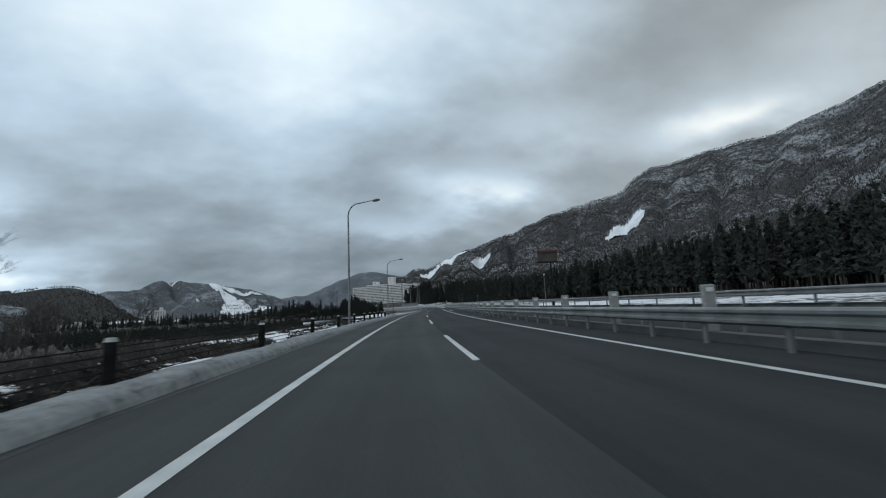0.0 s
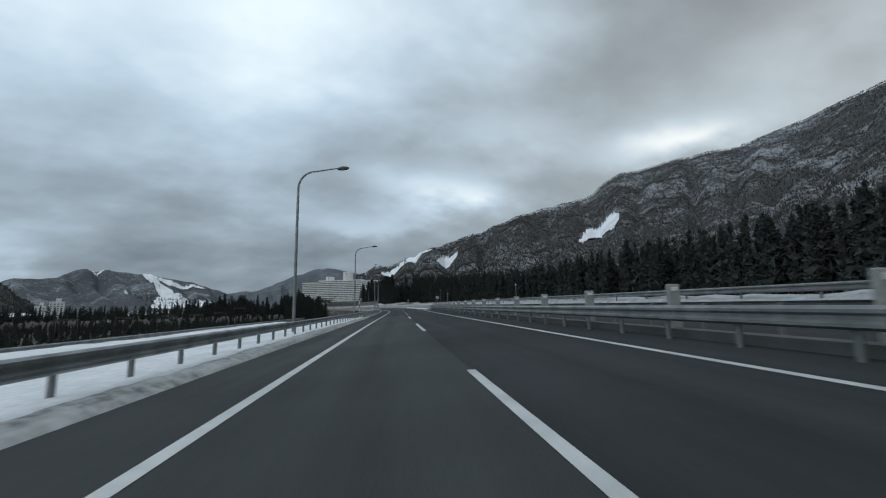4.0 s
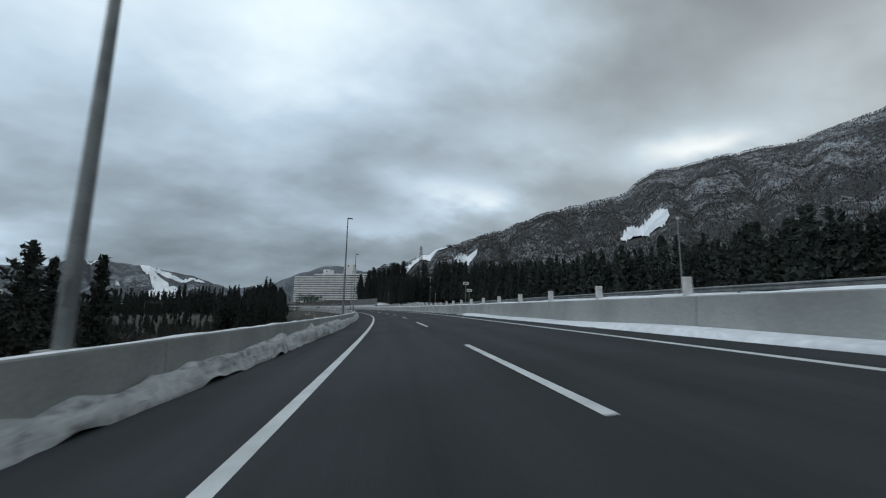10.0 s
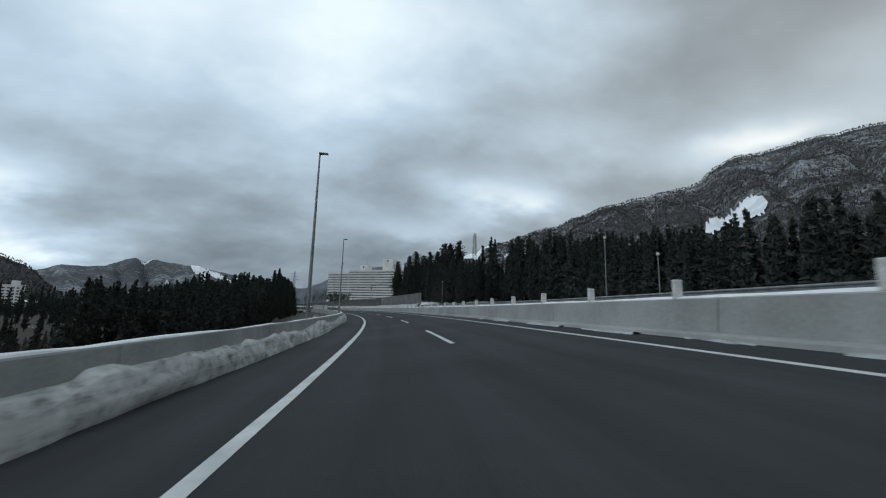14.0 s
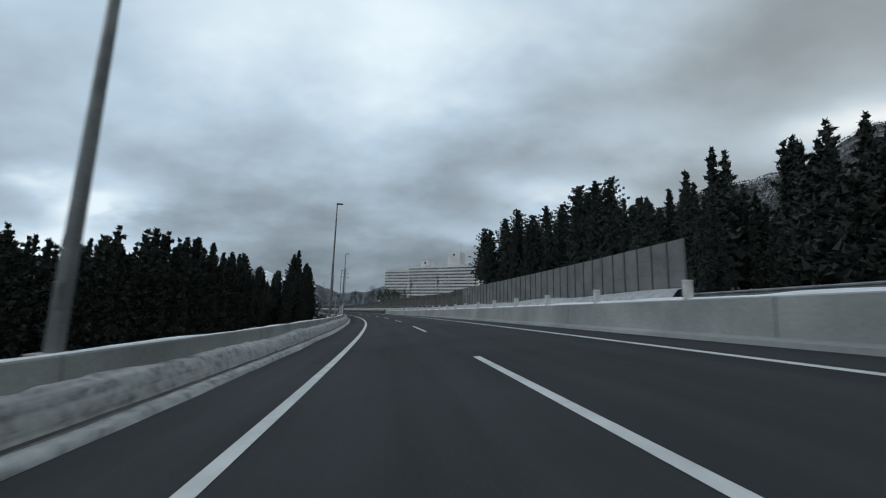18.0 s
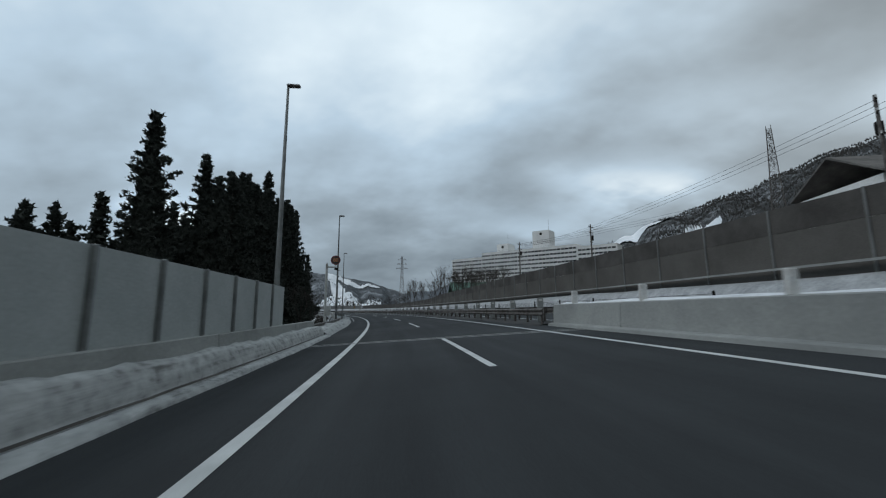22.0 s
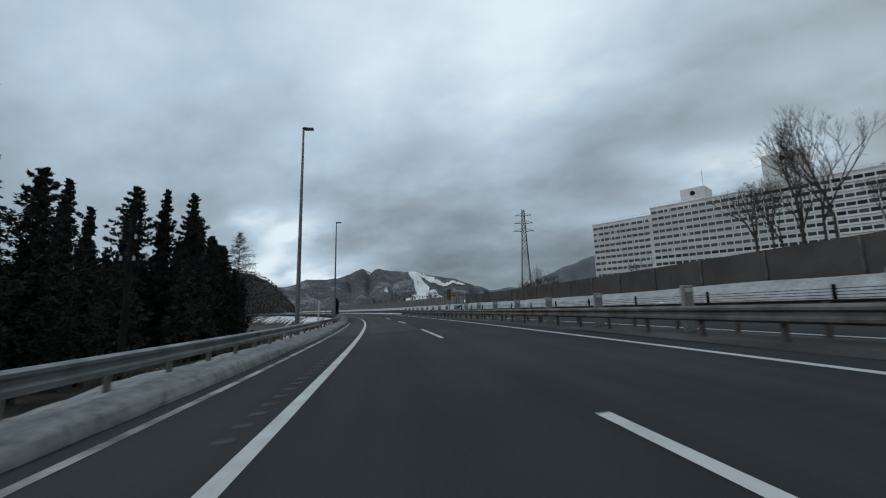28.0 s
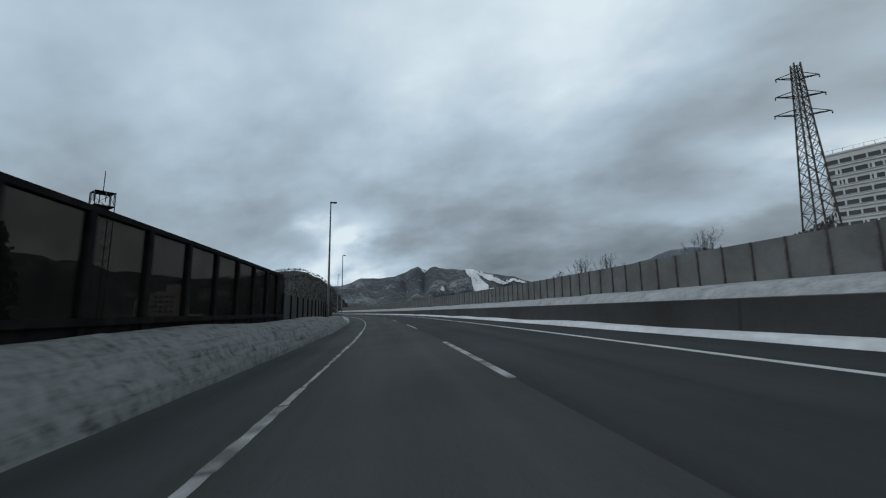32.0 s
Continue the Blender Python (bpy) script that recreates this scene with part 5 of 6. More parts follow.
def barrier(name, s0, s1, r, zb, zt, pitch, panel_mat, post_mat, label, depth=0.1, out=-1, rails=0, slabs=1):
    """Posts with panels between them; zb and zt give the lower and upper edge at s."""
    ob = thing(name, label, "noise barrier", kind="structure")
    s = s0
    while s < s1 - 0.3:
        e = min(s + pitch, s1)
        b, t = zb(s), zt(s)
        for k in range(slabs):
            cut = (0.0, 0.72, 1.0) if slabs == 2 else tuple(q / slabs for q in range(slabs + 1))
            lo, hi = b + (t - b) * cut[k], b + (t - b) * cut[k + 1] - 0.012
            t2 = zt(e)
            hi2 = b + (t2 - b) * cut[k + 1] - 0.012
            lo2 = b + (t2 - b) * cut[k]
            q = [road(s + 0.05, r, lo), road(e - 0.05, r, lo2), road(e - 0.05, r, hi2), road(s + 0.05, r, hi)]
            w = [road(s + 0.05, r - out * depth, lo), road(e - 0.05, r - out * depth, lo2), road(e - 0.05, r - out * depth, hi2), road(s + 0.05, r - out * depth, hi)]
            part("panel", mesh("panel", q + w, [(0, 1, 2, 3), (7, 6, 5, 4), (0, 4, 5, 1), (1, 5, 6, 2), (2, 6, 7, 3), (3, 7, 4, 0)], M_TANBOARD if slabs == 2 and k else panel_mat), ob)
        part("post", box_mesh("post", (0.1, 0.1, t - b + 0.4), post_mat, (0, 0, (t - b) / 2 - 0.2), 0.012), ob, m=stand(s, r + out * 0.03, b))
        s = e
    return ob


barrier("noise_barrier_left", 472.0, 520.0, -3.2, lambda s: 1.03, lambda s: 2.72 if s > 473 else 1.2, 2.0, M_PALE, M_STEEL, "grey panel noise barrier on the parapet", out=1)
barrier("noise_barrier_right", 429.75, 486.0, 20.0, lambda s: 0.3, lambda s: 4.45 + 0.004 * (s - 440), 1.55, M_PANEL, M_CONC_MID, "pale grey louvred noise barrier behind snow", slabs=4)
WALL_S = [486, 490, 498, 507, 515, 558, 567, 575, 584, 597, 608, 645, 709]
WALL_Z = [4.65, 4.6, 4.3, 4.4, 4.6, 4.65, 4.55, 4.3, 4.2, 3.95, 3.2, 2.75, 2.75]
barrier("noise_barrier_tan", 486.0, 630.0, 20.1, lambda s: 0.2, lambda s: float(np.interp(s, WALL_S, WALL_Z)), 4.0, M_TAN, M_PANEL, "weathered tan noise barrier with an upper board", slabs=2)
barrier("noise_barrier_brown", 630.0, 709.0, 20.1, lambda s: 0.2, lambda s: float(np.interp(s, WALL_S, WALL_Z)), 4.0, M_BROWN, M_RUST, "weathered brown noise barrier")
barrier("noise_barrier_mid", 709.8, 722.6, 20.0, lambda s: 0.3, lambda s: float(np.interp(s, [709, 745], [2.75, 3.2])), 3.2, M_PANEL, M_RUST, "pale grey wide-panelled noise barrier above a snow heap")
barrier("noise_barrier_far", 722.6, 1000.0, 20.0, lambda s: 0.3, lambda s: float(np.interp(s, [709, 745, 800, 1000], [2.75, 3.2, 3.4, 3.4])), 1.75, M_PANEL, M_RUST, "pale grey noise barrier above a snow heap")
swept("coping", [(19.6, 1.62), (19.6, 1.72), (19.85, 1.72), (19.85, 1.62)], 500, 640, M_CONC, "pale coping along the foot of the brown wall", "coping", step=4, closed=True)


def smoked_glass():
    m = bpy.data.materials.new("smoked_acrylic")
    m.use_nodes = True
    nt = m.node_tree
    bs = nt.nodes["Principled BSDF"]
    bs.inputs["Base Color"].default_value = (0.02, 0.018, 0.017, 1)
    bs.inputs["Roughness"].default_value = 0.45
    bs.inputs["Specular IOR Level"].default_value = 0.05
    mix = nt.nodes.new("ShaderNodeMixShader")
    tr = nt.nodes.new("ShaderNodeBsdfTransparent")
    tr.inputs[0].default_value = (0.42, 0.385, 0.355, 1)
    co = nt.nodes.new("ShaderNodeTexCoord").outputs["Object"]
    n = noise_tex(nt, co, 1.2, 5.0, 0.6)
    nt.links.new(ramp(nt, n, [(0.3, (0.34,) * 3), (0.7, (0.5,) * 3)]), mix.inputs[0])
    nt.links.new(tr.outputs[0], mix.inputs[1])
    nt.links.new(bs.outputs[0], mix.inputs[2])
    nt.links.new(mix.outputs[0], nt.nodes["Material Output"].inputs[0])
    return m


M_SMOKE = smoked_glass()


def dark_screen():
    ob = thing("wind_screen", "dark smoked see-through screen with brown posts", "screen fence", kind="structure")
    s0, s1, r, zb, zt = 690.2, 745.0, -4.0, 1.55, 3.6
    lower = sweep("lower_panel", [(r - 0.03, 0.2), (r + 0.03, 0.2), (r + 0.03, zb), (r - 0.03, zb)], s0, s1, M_DARK, step=2, closed=True)
    part("lower_panel", lower, ob, "dark brown solid lower panel")
    part("lower_rail", sweep("lower_rail", [(r + 0.03, zb - 0.08), (r + 0.14, zb - 0.08), (r + 0.14, zb + 0.06), (r + 0.03, zb + 0.06)], s0, s1, M_DARK, step=2, closed=True), ob)
    part("top_rail", sweep("top_rail", [(r - 0.06, zt), (r + 0.08, zt), (r + 0.08, zt + 0.12), (r - 0.06, zt + 0.12)], s0, s1, M_DARK, step=2, closed=True), ob)
    post = box_mesh("post", (0.14, 0.2, zt + 0.3), M_DARK, (0, 0, zt / 2 - 0.1), 0.015)
    for s in np.arange(s0, s1 + 0.1, 1.92):
        part("post", post, ob, m=stand(s, r + 0.02, 0.0))
        if s < s1 - 1:
            q = [road(s + 0.1, r, zb), road(s + 1.82, r, zb), road(s + 1.82, r, zt), road(s + 0.1, r, zt)]
            w = [road(s + 0.1, r - 0.02, zb), road(s + 1.82, r - 0.02, zb), road(s + 1.82, r - 0.02, zt), road(s + 0.1, r - 0.02, zt)]
            part("pane", mesh("pane", q + w, [(0, 1, 2, 3), (7, 6, 5, 4), (0, 4, 5, 1), (1, 5, 6, 2), (2, 6, 7, 3), (3, 7, 4, 0)], M_SMOKE), ob, "smoked acrylic pane")


dark_screen()
barrier("low_screen", 745.5, 775.0, -4.0, lambda s: 0.3, lambda s: 2.7, 2.0, M_BROWN, M_DARK, "dark lower fence beyond the screen", out=1)


def white_railing():
    ob = thing("bridge_railing", "white steel railing beside the verge", "railing")
    s0, s1, r = 588, 616, -5.2
    for z in (0.9, 1.15, 1.4):
        part("rail", sweep("rail", [(r - 0.04, z - 0.03), (r + 0.04, z - 0.03), (r + 0.04, z + 0.03), (r - 0.04, z + 0.03)], s0, s1, M_WHITE, step=3, closed=True), ob)
    post = box_mesh("post", (0.09, 0.09, 1.9), M_WHITE, (0, 0, 0.5), 0.01)
    for s in np.arange(s0, s1 + 0.1, 2.0):
        part("post", post, ob, m=stand(s, r, 0.0))


white_railing()

# ---- signs and small fixtures ----


def letters(body, size, mat, m, parent, name="digits"):
    cu = bpy.data.curves.new(name, "FONT")
    cu.body, cu.size, cu.align_x, cu.align_y, cu.extrude = body, size, "CENTER", "CENTER", 0.004
    ob = new("tmp", cu)
    me = bpy.data.meshes.new_from_object(ob.evaluated_get(bpy.context.evaluated_depsgraph_get()))
    bpy.data.objects.remove(ob)
    me.materials.append(mat)
    return part(name, me, parent, m=m)


M_LED = bpy.data.materials.new("amber_led")
M_LED.use_nodes = True
M_LED.node_tree.nodes["Principled BSDF"].inputs["Base Color"].default_value = (0.22, 0.10, 0.06, 1)
M_LED.node_tree.nodes["Principled BSDF"].inputs["Emission Color"].default_value = (1.0, 0.45, 0.2, 1)
M_LED.node_tree.nodes["Principled BSDF"].inputs["Emission Strength"].default_value = 0.1


def speed_sign():
    ob = thing("speed_sign", "variable speed limit sign on a grey pole beside snow", "road sign", m=stand(537.0, -3.6, 0.2))
    part("pole", rod_mesh("pole", (0, 0, -0.3), (0, 0, 5.5), 0.11, M_PALEPOLE, 0.1, 12), ob)
    part("pole_cap", rod_mesh("pole_cap", (0, 0, 5.5), (0, 0, 5.62), 0.1, M_PALEPOLE, 0.03, 12), ob)
    bm = bmesh.new()
    box(bm, (0.75, 0.1, 0.12), (0.3, 0, 5.25), 0.015)
    box(bm, (0.08, 0.12, 0.9), (0.72, 0, 5.6), 0.01)
    part("bracket", from_bm("bracket", bm, M_PALEPOLE), ob)
    face = part("disc", rod_mesh("disc", (0.74, -0.14, 5.85), (0.74, -0.04, 5.85), 0.4, M_BLACK, n=36), ob, "round black sign face")
    ring = bmesh.new()
    pts = []
    for k in range(40):
        a = k * 2 * math.pi / 40
        for q, y in ((0.33, -0.15), (0.41, -0.15), (0.41, -0.06), (0.33, -0.06)):
            pts.append(ring.verts.new((0.74 + q * math.cos(a), y, 5.85 + q * math.sin(a))))
    for k in range(40):
        for j in range(4):
            ring.faces.new((pts[k * 4 + j], pts[k * 4 + (j + 1) % 4], pts[(k * 4 + 4 + (j + 1) % 4) % 160], pts[(k * 4 + 4 + j) % 160]))
    part("ring", from_bm("ring", ring, M_RED), face, "dark red ring")
    letters("80", 0.44, M_LED, Matrix.Translation((0.74, -0.155, 5.85)) @ Matrix.Rotation(math.pi / 2, 4, "X"), face)
    part("lamp_box", box_mesh("lamp_box", (0.3, 0.2, 0.2), M_DARK, (0.8, 0, 5.1), 0.02), ob, "dark lamp box under the sign")
    cab = part("cabinet", box_mesh("cabinet", (0.42, 0.35, 0.85), M_PALEPOLE, (0.22, 0.2, 1.5), 0.02), ob, "pale control cabinet")
    part("cabinet_door", box_mesh("cabinet_door", (0.34, 0.02, 0.72), M_PALEPOLE, (0.22, 0.015, 1.5), 0.01), cab)
    part("handle", box_mesh("handle", (0.03, 0.03, 0.12), M_DARK, (0.34, -0.01, 1.5), 0.005), cab)


M_PALEPOLE = material("pale_grey_paint", (0.5, 0.52, 0.51), (0.36, 0.37, 0.36), 1.2, 0.55, bump=0.1, bump_scale=30)
speed_sign()


M_HOOD = material("red_brown_hood", (0.09, 0.03, 0.025), (0.06, 0.02, 0.018), 2.0, 0.7)


def board_sign():
    """The back of a boxed message sign on a pole."""
    ob = thing("message_sign", "boxed message sign seen from behind on a dark pole", "road sign", m=stand(55.5, 21.2, 0.0))
    part("pole", rod_mesh("pole", (0, 0, -0.5), (0, 0, 6.0), 0.14, M_DARK, 0.11), ob)
    bm = bmesh.new()
    box(bm, (2.7, 0.5, 1.35), (-0.4, 0, 6.7), 0.04)
    part("box", from_bm("box", bm, M_BOARD), ob, "dark grey sign box")
    bm = bmesh.new()
    box(bm, (2.9, 0.75, 0.35), (-0.4, 0, 7.45), 0.04)
    part("hood", from_bm("hood", bm, M_HOOD), ob, "reddish brown hood")
    part("walkway", box_mesh("walkway", (3.6, 0.8, 0.12), M_DARK, (-0.1, 0.1, 5.95), 0.01), ob)
    part("brace", rod_mesh("brace", (1.2, 0.3, -0.3), (0.5, 0.2, 5.9), 0.05, M_DARK), ob)


board_sign()


def small_sign(s, r, tall, w, h, label):
    ob = thing("sign_plate", label, "road sign", m=stand(s, r, 0.0))
    part("pole", rod_mesh("pole", (0, 0, -0.3), (0, 0, tall), 0.032, M_STEEL), ob)
    pl = part("plate", box_mesh("plate", (w, 0.03, h), M_WHITE, (0, -0.06, tall - h / 2), 0.008), ob)
    for k in range(2):
        part("bar", box_mesh("bar", (w * 0.6, 0.01, h * 0.16), M_DARK, (0, -0.08, tall - h * (0.35 + 0.3 * k))), pl)


small_sign(484.2, 20.7, 6.4, 1.1, 0.55, "pale board behind the noise barrier")
small_sign(481.5, 19.7, 3.7, 0.75, 0.4, "white plate in front of the noise barrier")
small_sign(266.3, 9.5, 3.25, 0.6, 0.28, "white plate with short bars on a tall pole")
small_sign(264.7, 9.5, 2.45, 0.5, 0.28, "white plate with short bars on a pole")
small_sign(165.6, 9.5, 2.5, 0.5, 0.3, "small white plate on a pole in the median")
small_sign(164.7, 9.5, 2.3, 0.5, 0.3, "small white plate with short bars in the median")


ob = thing("drain_outlet", "dark round drain outlet with a small plate in the parapet", "drain", m=stand(172.2, -2.93, 0.0))
part("pipe", rod_mesh("pipe", (-0.1, 0, 0.42), (0.06, 0, 0.42), 0.13, M_BLACK, n=14), ob, "dark open pipe")
part("plate", box_mesh("plate", (0.04, 0.13, 0.13), M_DARK, (0.0, 0.0, 0.74), 0.008), ob)
for _s in (176.5, 301.6, 401.5):
    ob = thing("parapet_marker", "small pale marker with a round top on the parapet", "marker post", m=stand(_s, -3.2, 1.0))
    part("stem", rod_mesh("stem", (0, 0, 0), (0, 0, 0.22), 0.035, M_STEEL), ob)
    part("disc", rod_mesh("disc", (0, -0.03, 0.3), (0, 0.03, 0.3), 0.07, M_WHITE, n=14), ob, "pale round reflector")


def snow_pole(s, r, tall):
    ob = thing("snow_pole", "red and white banded snow pole", "snow pole", m=stand(s, r, 0.0))
    n = 6
    for k in range(n):
        part("band", rod_mesh("band", (0, 0, tall * k / n), (0, 0, tall * (k + 1) / n), 0.05, M_WHITE if k % 2 == 0 else M_RED), ob)
    part("cap", rod_mesh("cap", (0, 0, tall), (0, 0, tall + 0.12), 0.07, M_RUST, 0.02), ob)


snow_pole(151.6, -3.5, 3.2)
ob = thing("marker_post", "thin dark marker pole behind the guardrail", "marker post", m=stand(86.2, -3.6, 0.0))
part("pole", rod_mesh("pole", (0, 0, -0.3), (0, 0, 3.1), 0.045, M_DARK), ob)
part("cap", rod_mesh("cap", (0, 0, 3.1), (0, 0, 3.2), 0.05, M_DARK, 0.02), ob)
ob = thing("marker_post", "plain white plastic marker post on the verge", "marker post", m=stand(667.6, -3.7, 0.4))
part("body", rod_mesh("body", (0, 0, -0.4), (0, 0, 2.0), 0.07, M_WHITE), ob)
part("cap", rod_mesh("cap", (0, 0, 2.0), (0, 0, 2.08), 0.07, M_WHITE, 0.04), ob)


def short_lamp(s, r, tall):
    ob = thing("marker_lamp", "slim grey pole with a small lamp on top", "lamp post", "poles beyond the opposite carriageway", m=stand(s, r, 0.0))
    part("pole", rod_mesh("pole", (0, 0, -0.5), (0, 0, tall), 0.055, M_STEEL, 0.04), ob)
    part("head", box_mesh("head", (0.22, 0.18, 0.2), M_WHITE, (0, 0, tall + 0.1), 0.05), ob, "pale lamp head")


for s, r, tall in ((58.5, 21.0, 4.3), (152.2, 21.0, 2.9), (232.5, 21.0, 3.7), (235, 21.2, 5.2), (249.8, 21, 5.6), (342.0, 21, 3.6), (348.6, 21.0, 6.0), (412.2, 21.0, 6.1)):
    short_lamp(s, r, tall)


ob = thing("warning_sign", "narrow upright amber sign with dark bars on a post", "road sign", m=stand(676.7, 9.2, 0.0))
part("post", rod_mesh("post", (0, 0, -0.2), (0, 0, 1.95), 0.05, M_STEEL), ob)
face = part("plate", box_mesh("plate", (0.38, 0.06, 1.22), material("amber_paint", (0.42, 0.25, 0.04), (0.3, 0.17, 0.03), 3.0, 0.6), (0, 0, 2.45), 0.01), ob, "amber plate")
for k in range(4):
    part("bar", box_mesh("bar", (0.24, 0.012, 0.17), M_DARK, (0, -0.034, 2.0 + 0.3 * k)), face, "dark bar")
part("rim", box_mesh("rim", (0.03, 0.08, 1.24), M_DARK, (-0.2, 0, 2.45)), ob)
ob = thing("slim_pole", "slim dark pole with a thick sleeve in the snow heap", "pole", m=stand(712.3, 19.3, 0.6))
part("sleeve", rod_mesh("sleeve", (0, 0, 0), (0, 0, 2.0), 0.08, M_DARK, 0.06), ob)
part("pole", rod_mesh("pole", (0, 0, 2.0), (0, 0, 6.0), 0.026, M_STEEL, 0.016), ob)

# ---- hotel slab, houses ----


def hotel():
    ob = thing("hotel", "long white slab hotel with rows of dark windows", "building", m=pose(-100.0, 849.0, 2.2, 0, 0, -21.5))
    base, deep = 4.0, 16.0
    tops = ((-1.5, 30, 44.3), (30, 112, 47.6), (112, 140, 45.5))
    for a, b, t in tops:
        bm = bmesh.new()
        box(bm, (b - a, deep, t - base), ((a + b) / 2, deep / 2 + (0 if a > 0 else 0.8), (t + base) / 2))
        w = part("wall", from_bm("wall", bm, M_WALL), ob)
        part("parapet", box_mesh("parapet", (b - a + 0.4, deep + 0.5, 0.5), M_WALL, ((a + b) / 2, deep / 2 + (0 if a > 0 else 0.8), t + 0.25)), w)
        n = int((b - a) / 2.2)
        bm = bmesh.new()
        for k in range(n + 1):
            rod(bm, (a + k * (b - a) / n, 0.4, t + 0.5), (a + k * (b - a) / n, 0.4, t + 1.5), 0.05, n=4)
        box(bm, (b - a, 0.06, 0.06), ((a + b) / 2, 0.4, t + 1.5))
        part("roof_rail", from_bm("roof_rail", bm, M_STEEL), w, "thin roof railing")
    for x, w, top in ((49, 10.5, 54.5), (83, 14, 62.0)):
        t = part("roof_tower", box_mesh("roof_tower", (w, 12, top - 47.6), M_WALL, (x, 8, (top + 47.6) / 2)), ob, "plain white rooftop tower")
        part("emblem", rod_mesh("emblem", (x, 1.9, top - 2.6), (x, 2.01, top - 2.6), 1.1, M_DARK, n=20), t, "dark round emblem")
        part("mast", rod_mesh("mast", (x + w / 2 - 1, 4, top), (x + w / 2 - 1, 4, top + 9), 0.08, M_STEEL), t, "thin mast")
    pane = box_mesh("window", (2.55, 0.12, 1.36), M_WINDOW)
    sill = box_mesh("sill", (2.9, 0.3, 0.1), M_WALL)
    curtain = box_mesh("curtain", (0.6, 0.02, 1.4), M_WALL)
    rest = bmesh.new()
    r2 = random.Random(5)
    count = 0
    for a, b, t in tops:
        y = 0.8 if a < 0 else 0.0
        for f in range(12):
            z = t - 2.3 - f * 3.25
            if z < base + 2:
                continue
            for k in range(int((b - a) / 3.0)):
                x = a + 1.7 + k * 3.0
                count += 1
                if x < 75 and f < 11 and count < 300:
                    win = part("window", pane, ob, m=Matrix.Translation((x, y - 0.03, z)))
                    part("sill", sill, win, m=Matrix.Translation((0, -0.1, -0.78)))
                    if r2.random() < 0.18:
                        part("curtain", curtain, win, m=Matrix.Translation((r2.choice((-0.6, 0.6)), -0.07, 0)))
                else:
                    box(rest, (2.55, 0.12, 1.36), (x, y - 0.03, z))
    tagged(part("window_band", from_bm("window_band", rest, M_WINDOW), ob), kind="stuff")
    bm = bmesh.new()
    for a, b, t in tops:
        y = 0.8 if a < 0 else 0.0
        for f in range(12):
            z = t - 3.85 - f * 3.25
            if z > base + 1:
                box(bm, (b - a, 0.35, 0.22), ((a + b) / 2, y - 0.12, z + 0.1))
    part("floor_band", from_bm("floor_band", bm, M_WALL), ob, "white floor bands")


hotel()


def house(x, y, z, turn, w, d, h, roof_mat, label):
    ob = thing("house", label, "house", m=pose(x, y, z, 0, 0, turn))
    part("wall", box_mesh("wall", (w, d, h), M_WALL, (0, 0, h / 2)), ob)
    rise = d * 0.32
    v = [(-w / 2 - 0.6, -d / 2 - 0.7, h), (w / 2 + 0.6, -d / 2 - 0.7, h), (w / 2 + 0.6, d / 2 + 0.7, h), (-w / 2 - 0.6, d / 2 + 0.7, h), (-w / 2 - 0.6, 0, h + rise), (w / 2 + 0.6, 0, h + rise)]
    v += [(p[0], p[1], p[2] + 0.2) for p in v]
    part("roof", mesh("roof", v, [(6, 7, 11, 10), (8, 9, 10, 11), (0, 4, 5, 1), (2, 5, 4, 3), (0, 1, 7, 6), (2, 3, 9, 8), (0, 6, 10, 4), (4, 10, 9, 3), (1, 5, 11, 7), (5, 2, 8, 11)], roof_mat), ob)
    for k in range(int(w / 3)):
        q = part("window", box_mesh("window", (1.6, 0.08, 1.2), M_GLASS, (-w / 2 + 1.6 + 3 * k, -d / 2 - 0.02, h * 0.6)), ob)
        part("frame", box_mesh("frame", (1.8, 0.05, 0.1), M_WHITE, (-w / 2 + 1.6 + 3 * k, -d / 2 - 0.06, h * 0.6 - 0.66)), q)


M_ROOF = material("snow_dusted_roof", (0.4, 0.41, 0.42), (0.13, 0.13, 0.13), 0.5, 0.8, bump=0.2, bump_scale=6, spread=0.6)
M_GREEN = material("green_metal_roof", (0.05, 0.12, 0.085), (0.035, 0.08, 0.06), 0.6, 0.6)


def on_ground(s, r, dz=0.0):
    x, y = side(s, r)
    return x, y, float(terrain([x], [y])[0]) + dz


_x, _y = 14.3, 544.3
_z = float(terrain([_x], [_y])[0])
house(_x, _y, _z, 6, 14, 10, 13.2 - _z, M_SHINGLE, "pale house with a broad grey-brown roof and chimney")
_x, _y, _z = on_ground(633.5, 43.7)
house(_x, _y, _z, 20, 15, 10, 11.2 - 3.4 - _z, M_GREEN, "low building with a green metal roof")
_x, _y, _z = on_ground(645, 45)
house(_x, _y, _z, 115, 9, 8, 8.4 - 2.8 - _z, M_ROOF, "small house with snow on the roof")


def apartment(x, y, z, turn, w, d, h, label):
    ob = thing("apartment_tower", label, "building", m=pose(x, y, z, 0, 0, turn))
    part("wall", box_mesh("wall", (w, d, h), M_WALL, (0, 0, h / 2)), ob)
    part("roof_block", box_mesh("roof_block", (w * 0.35, d * 0.6, 5), M_WALL, (w * 0.1, 0, h + 2.5)), ob)
    pane = box_mesh("window", (2.2, 0.1, 1.4), M_GLASS)
    for f in range(int(h / 3.4)):
        for k in range(int(w / 4)):
            part("window", pane, ob, m=Matrix.Translation((-w / 2 + 2.2 + 4 * k, -d / 2 - 0.03, 2 + 3.4 * f)))


apartment(-473, 812, -15, 30, 12, 13, 27, "distant white apartment tower in the valley")
apartment(-456, 819, -15, 30, 17, 14, 33, "distant taller white apartment tower beside another")
apartment(-690, 940, -14, 36, 46, 16, 12, "distant low grey apartment block")

# ---- pylons, poles, wires ----


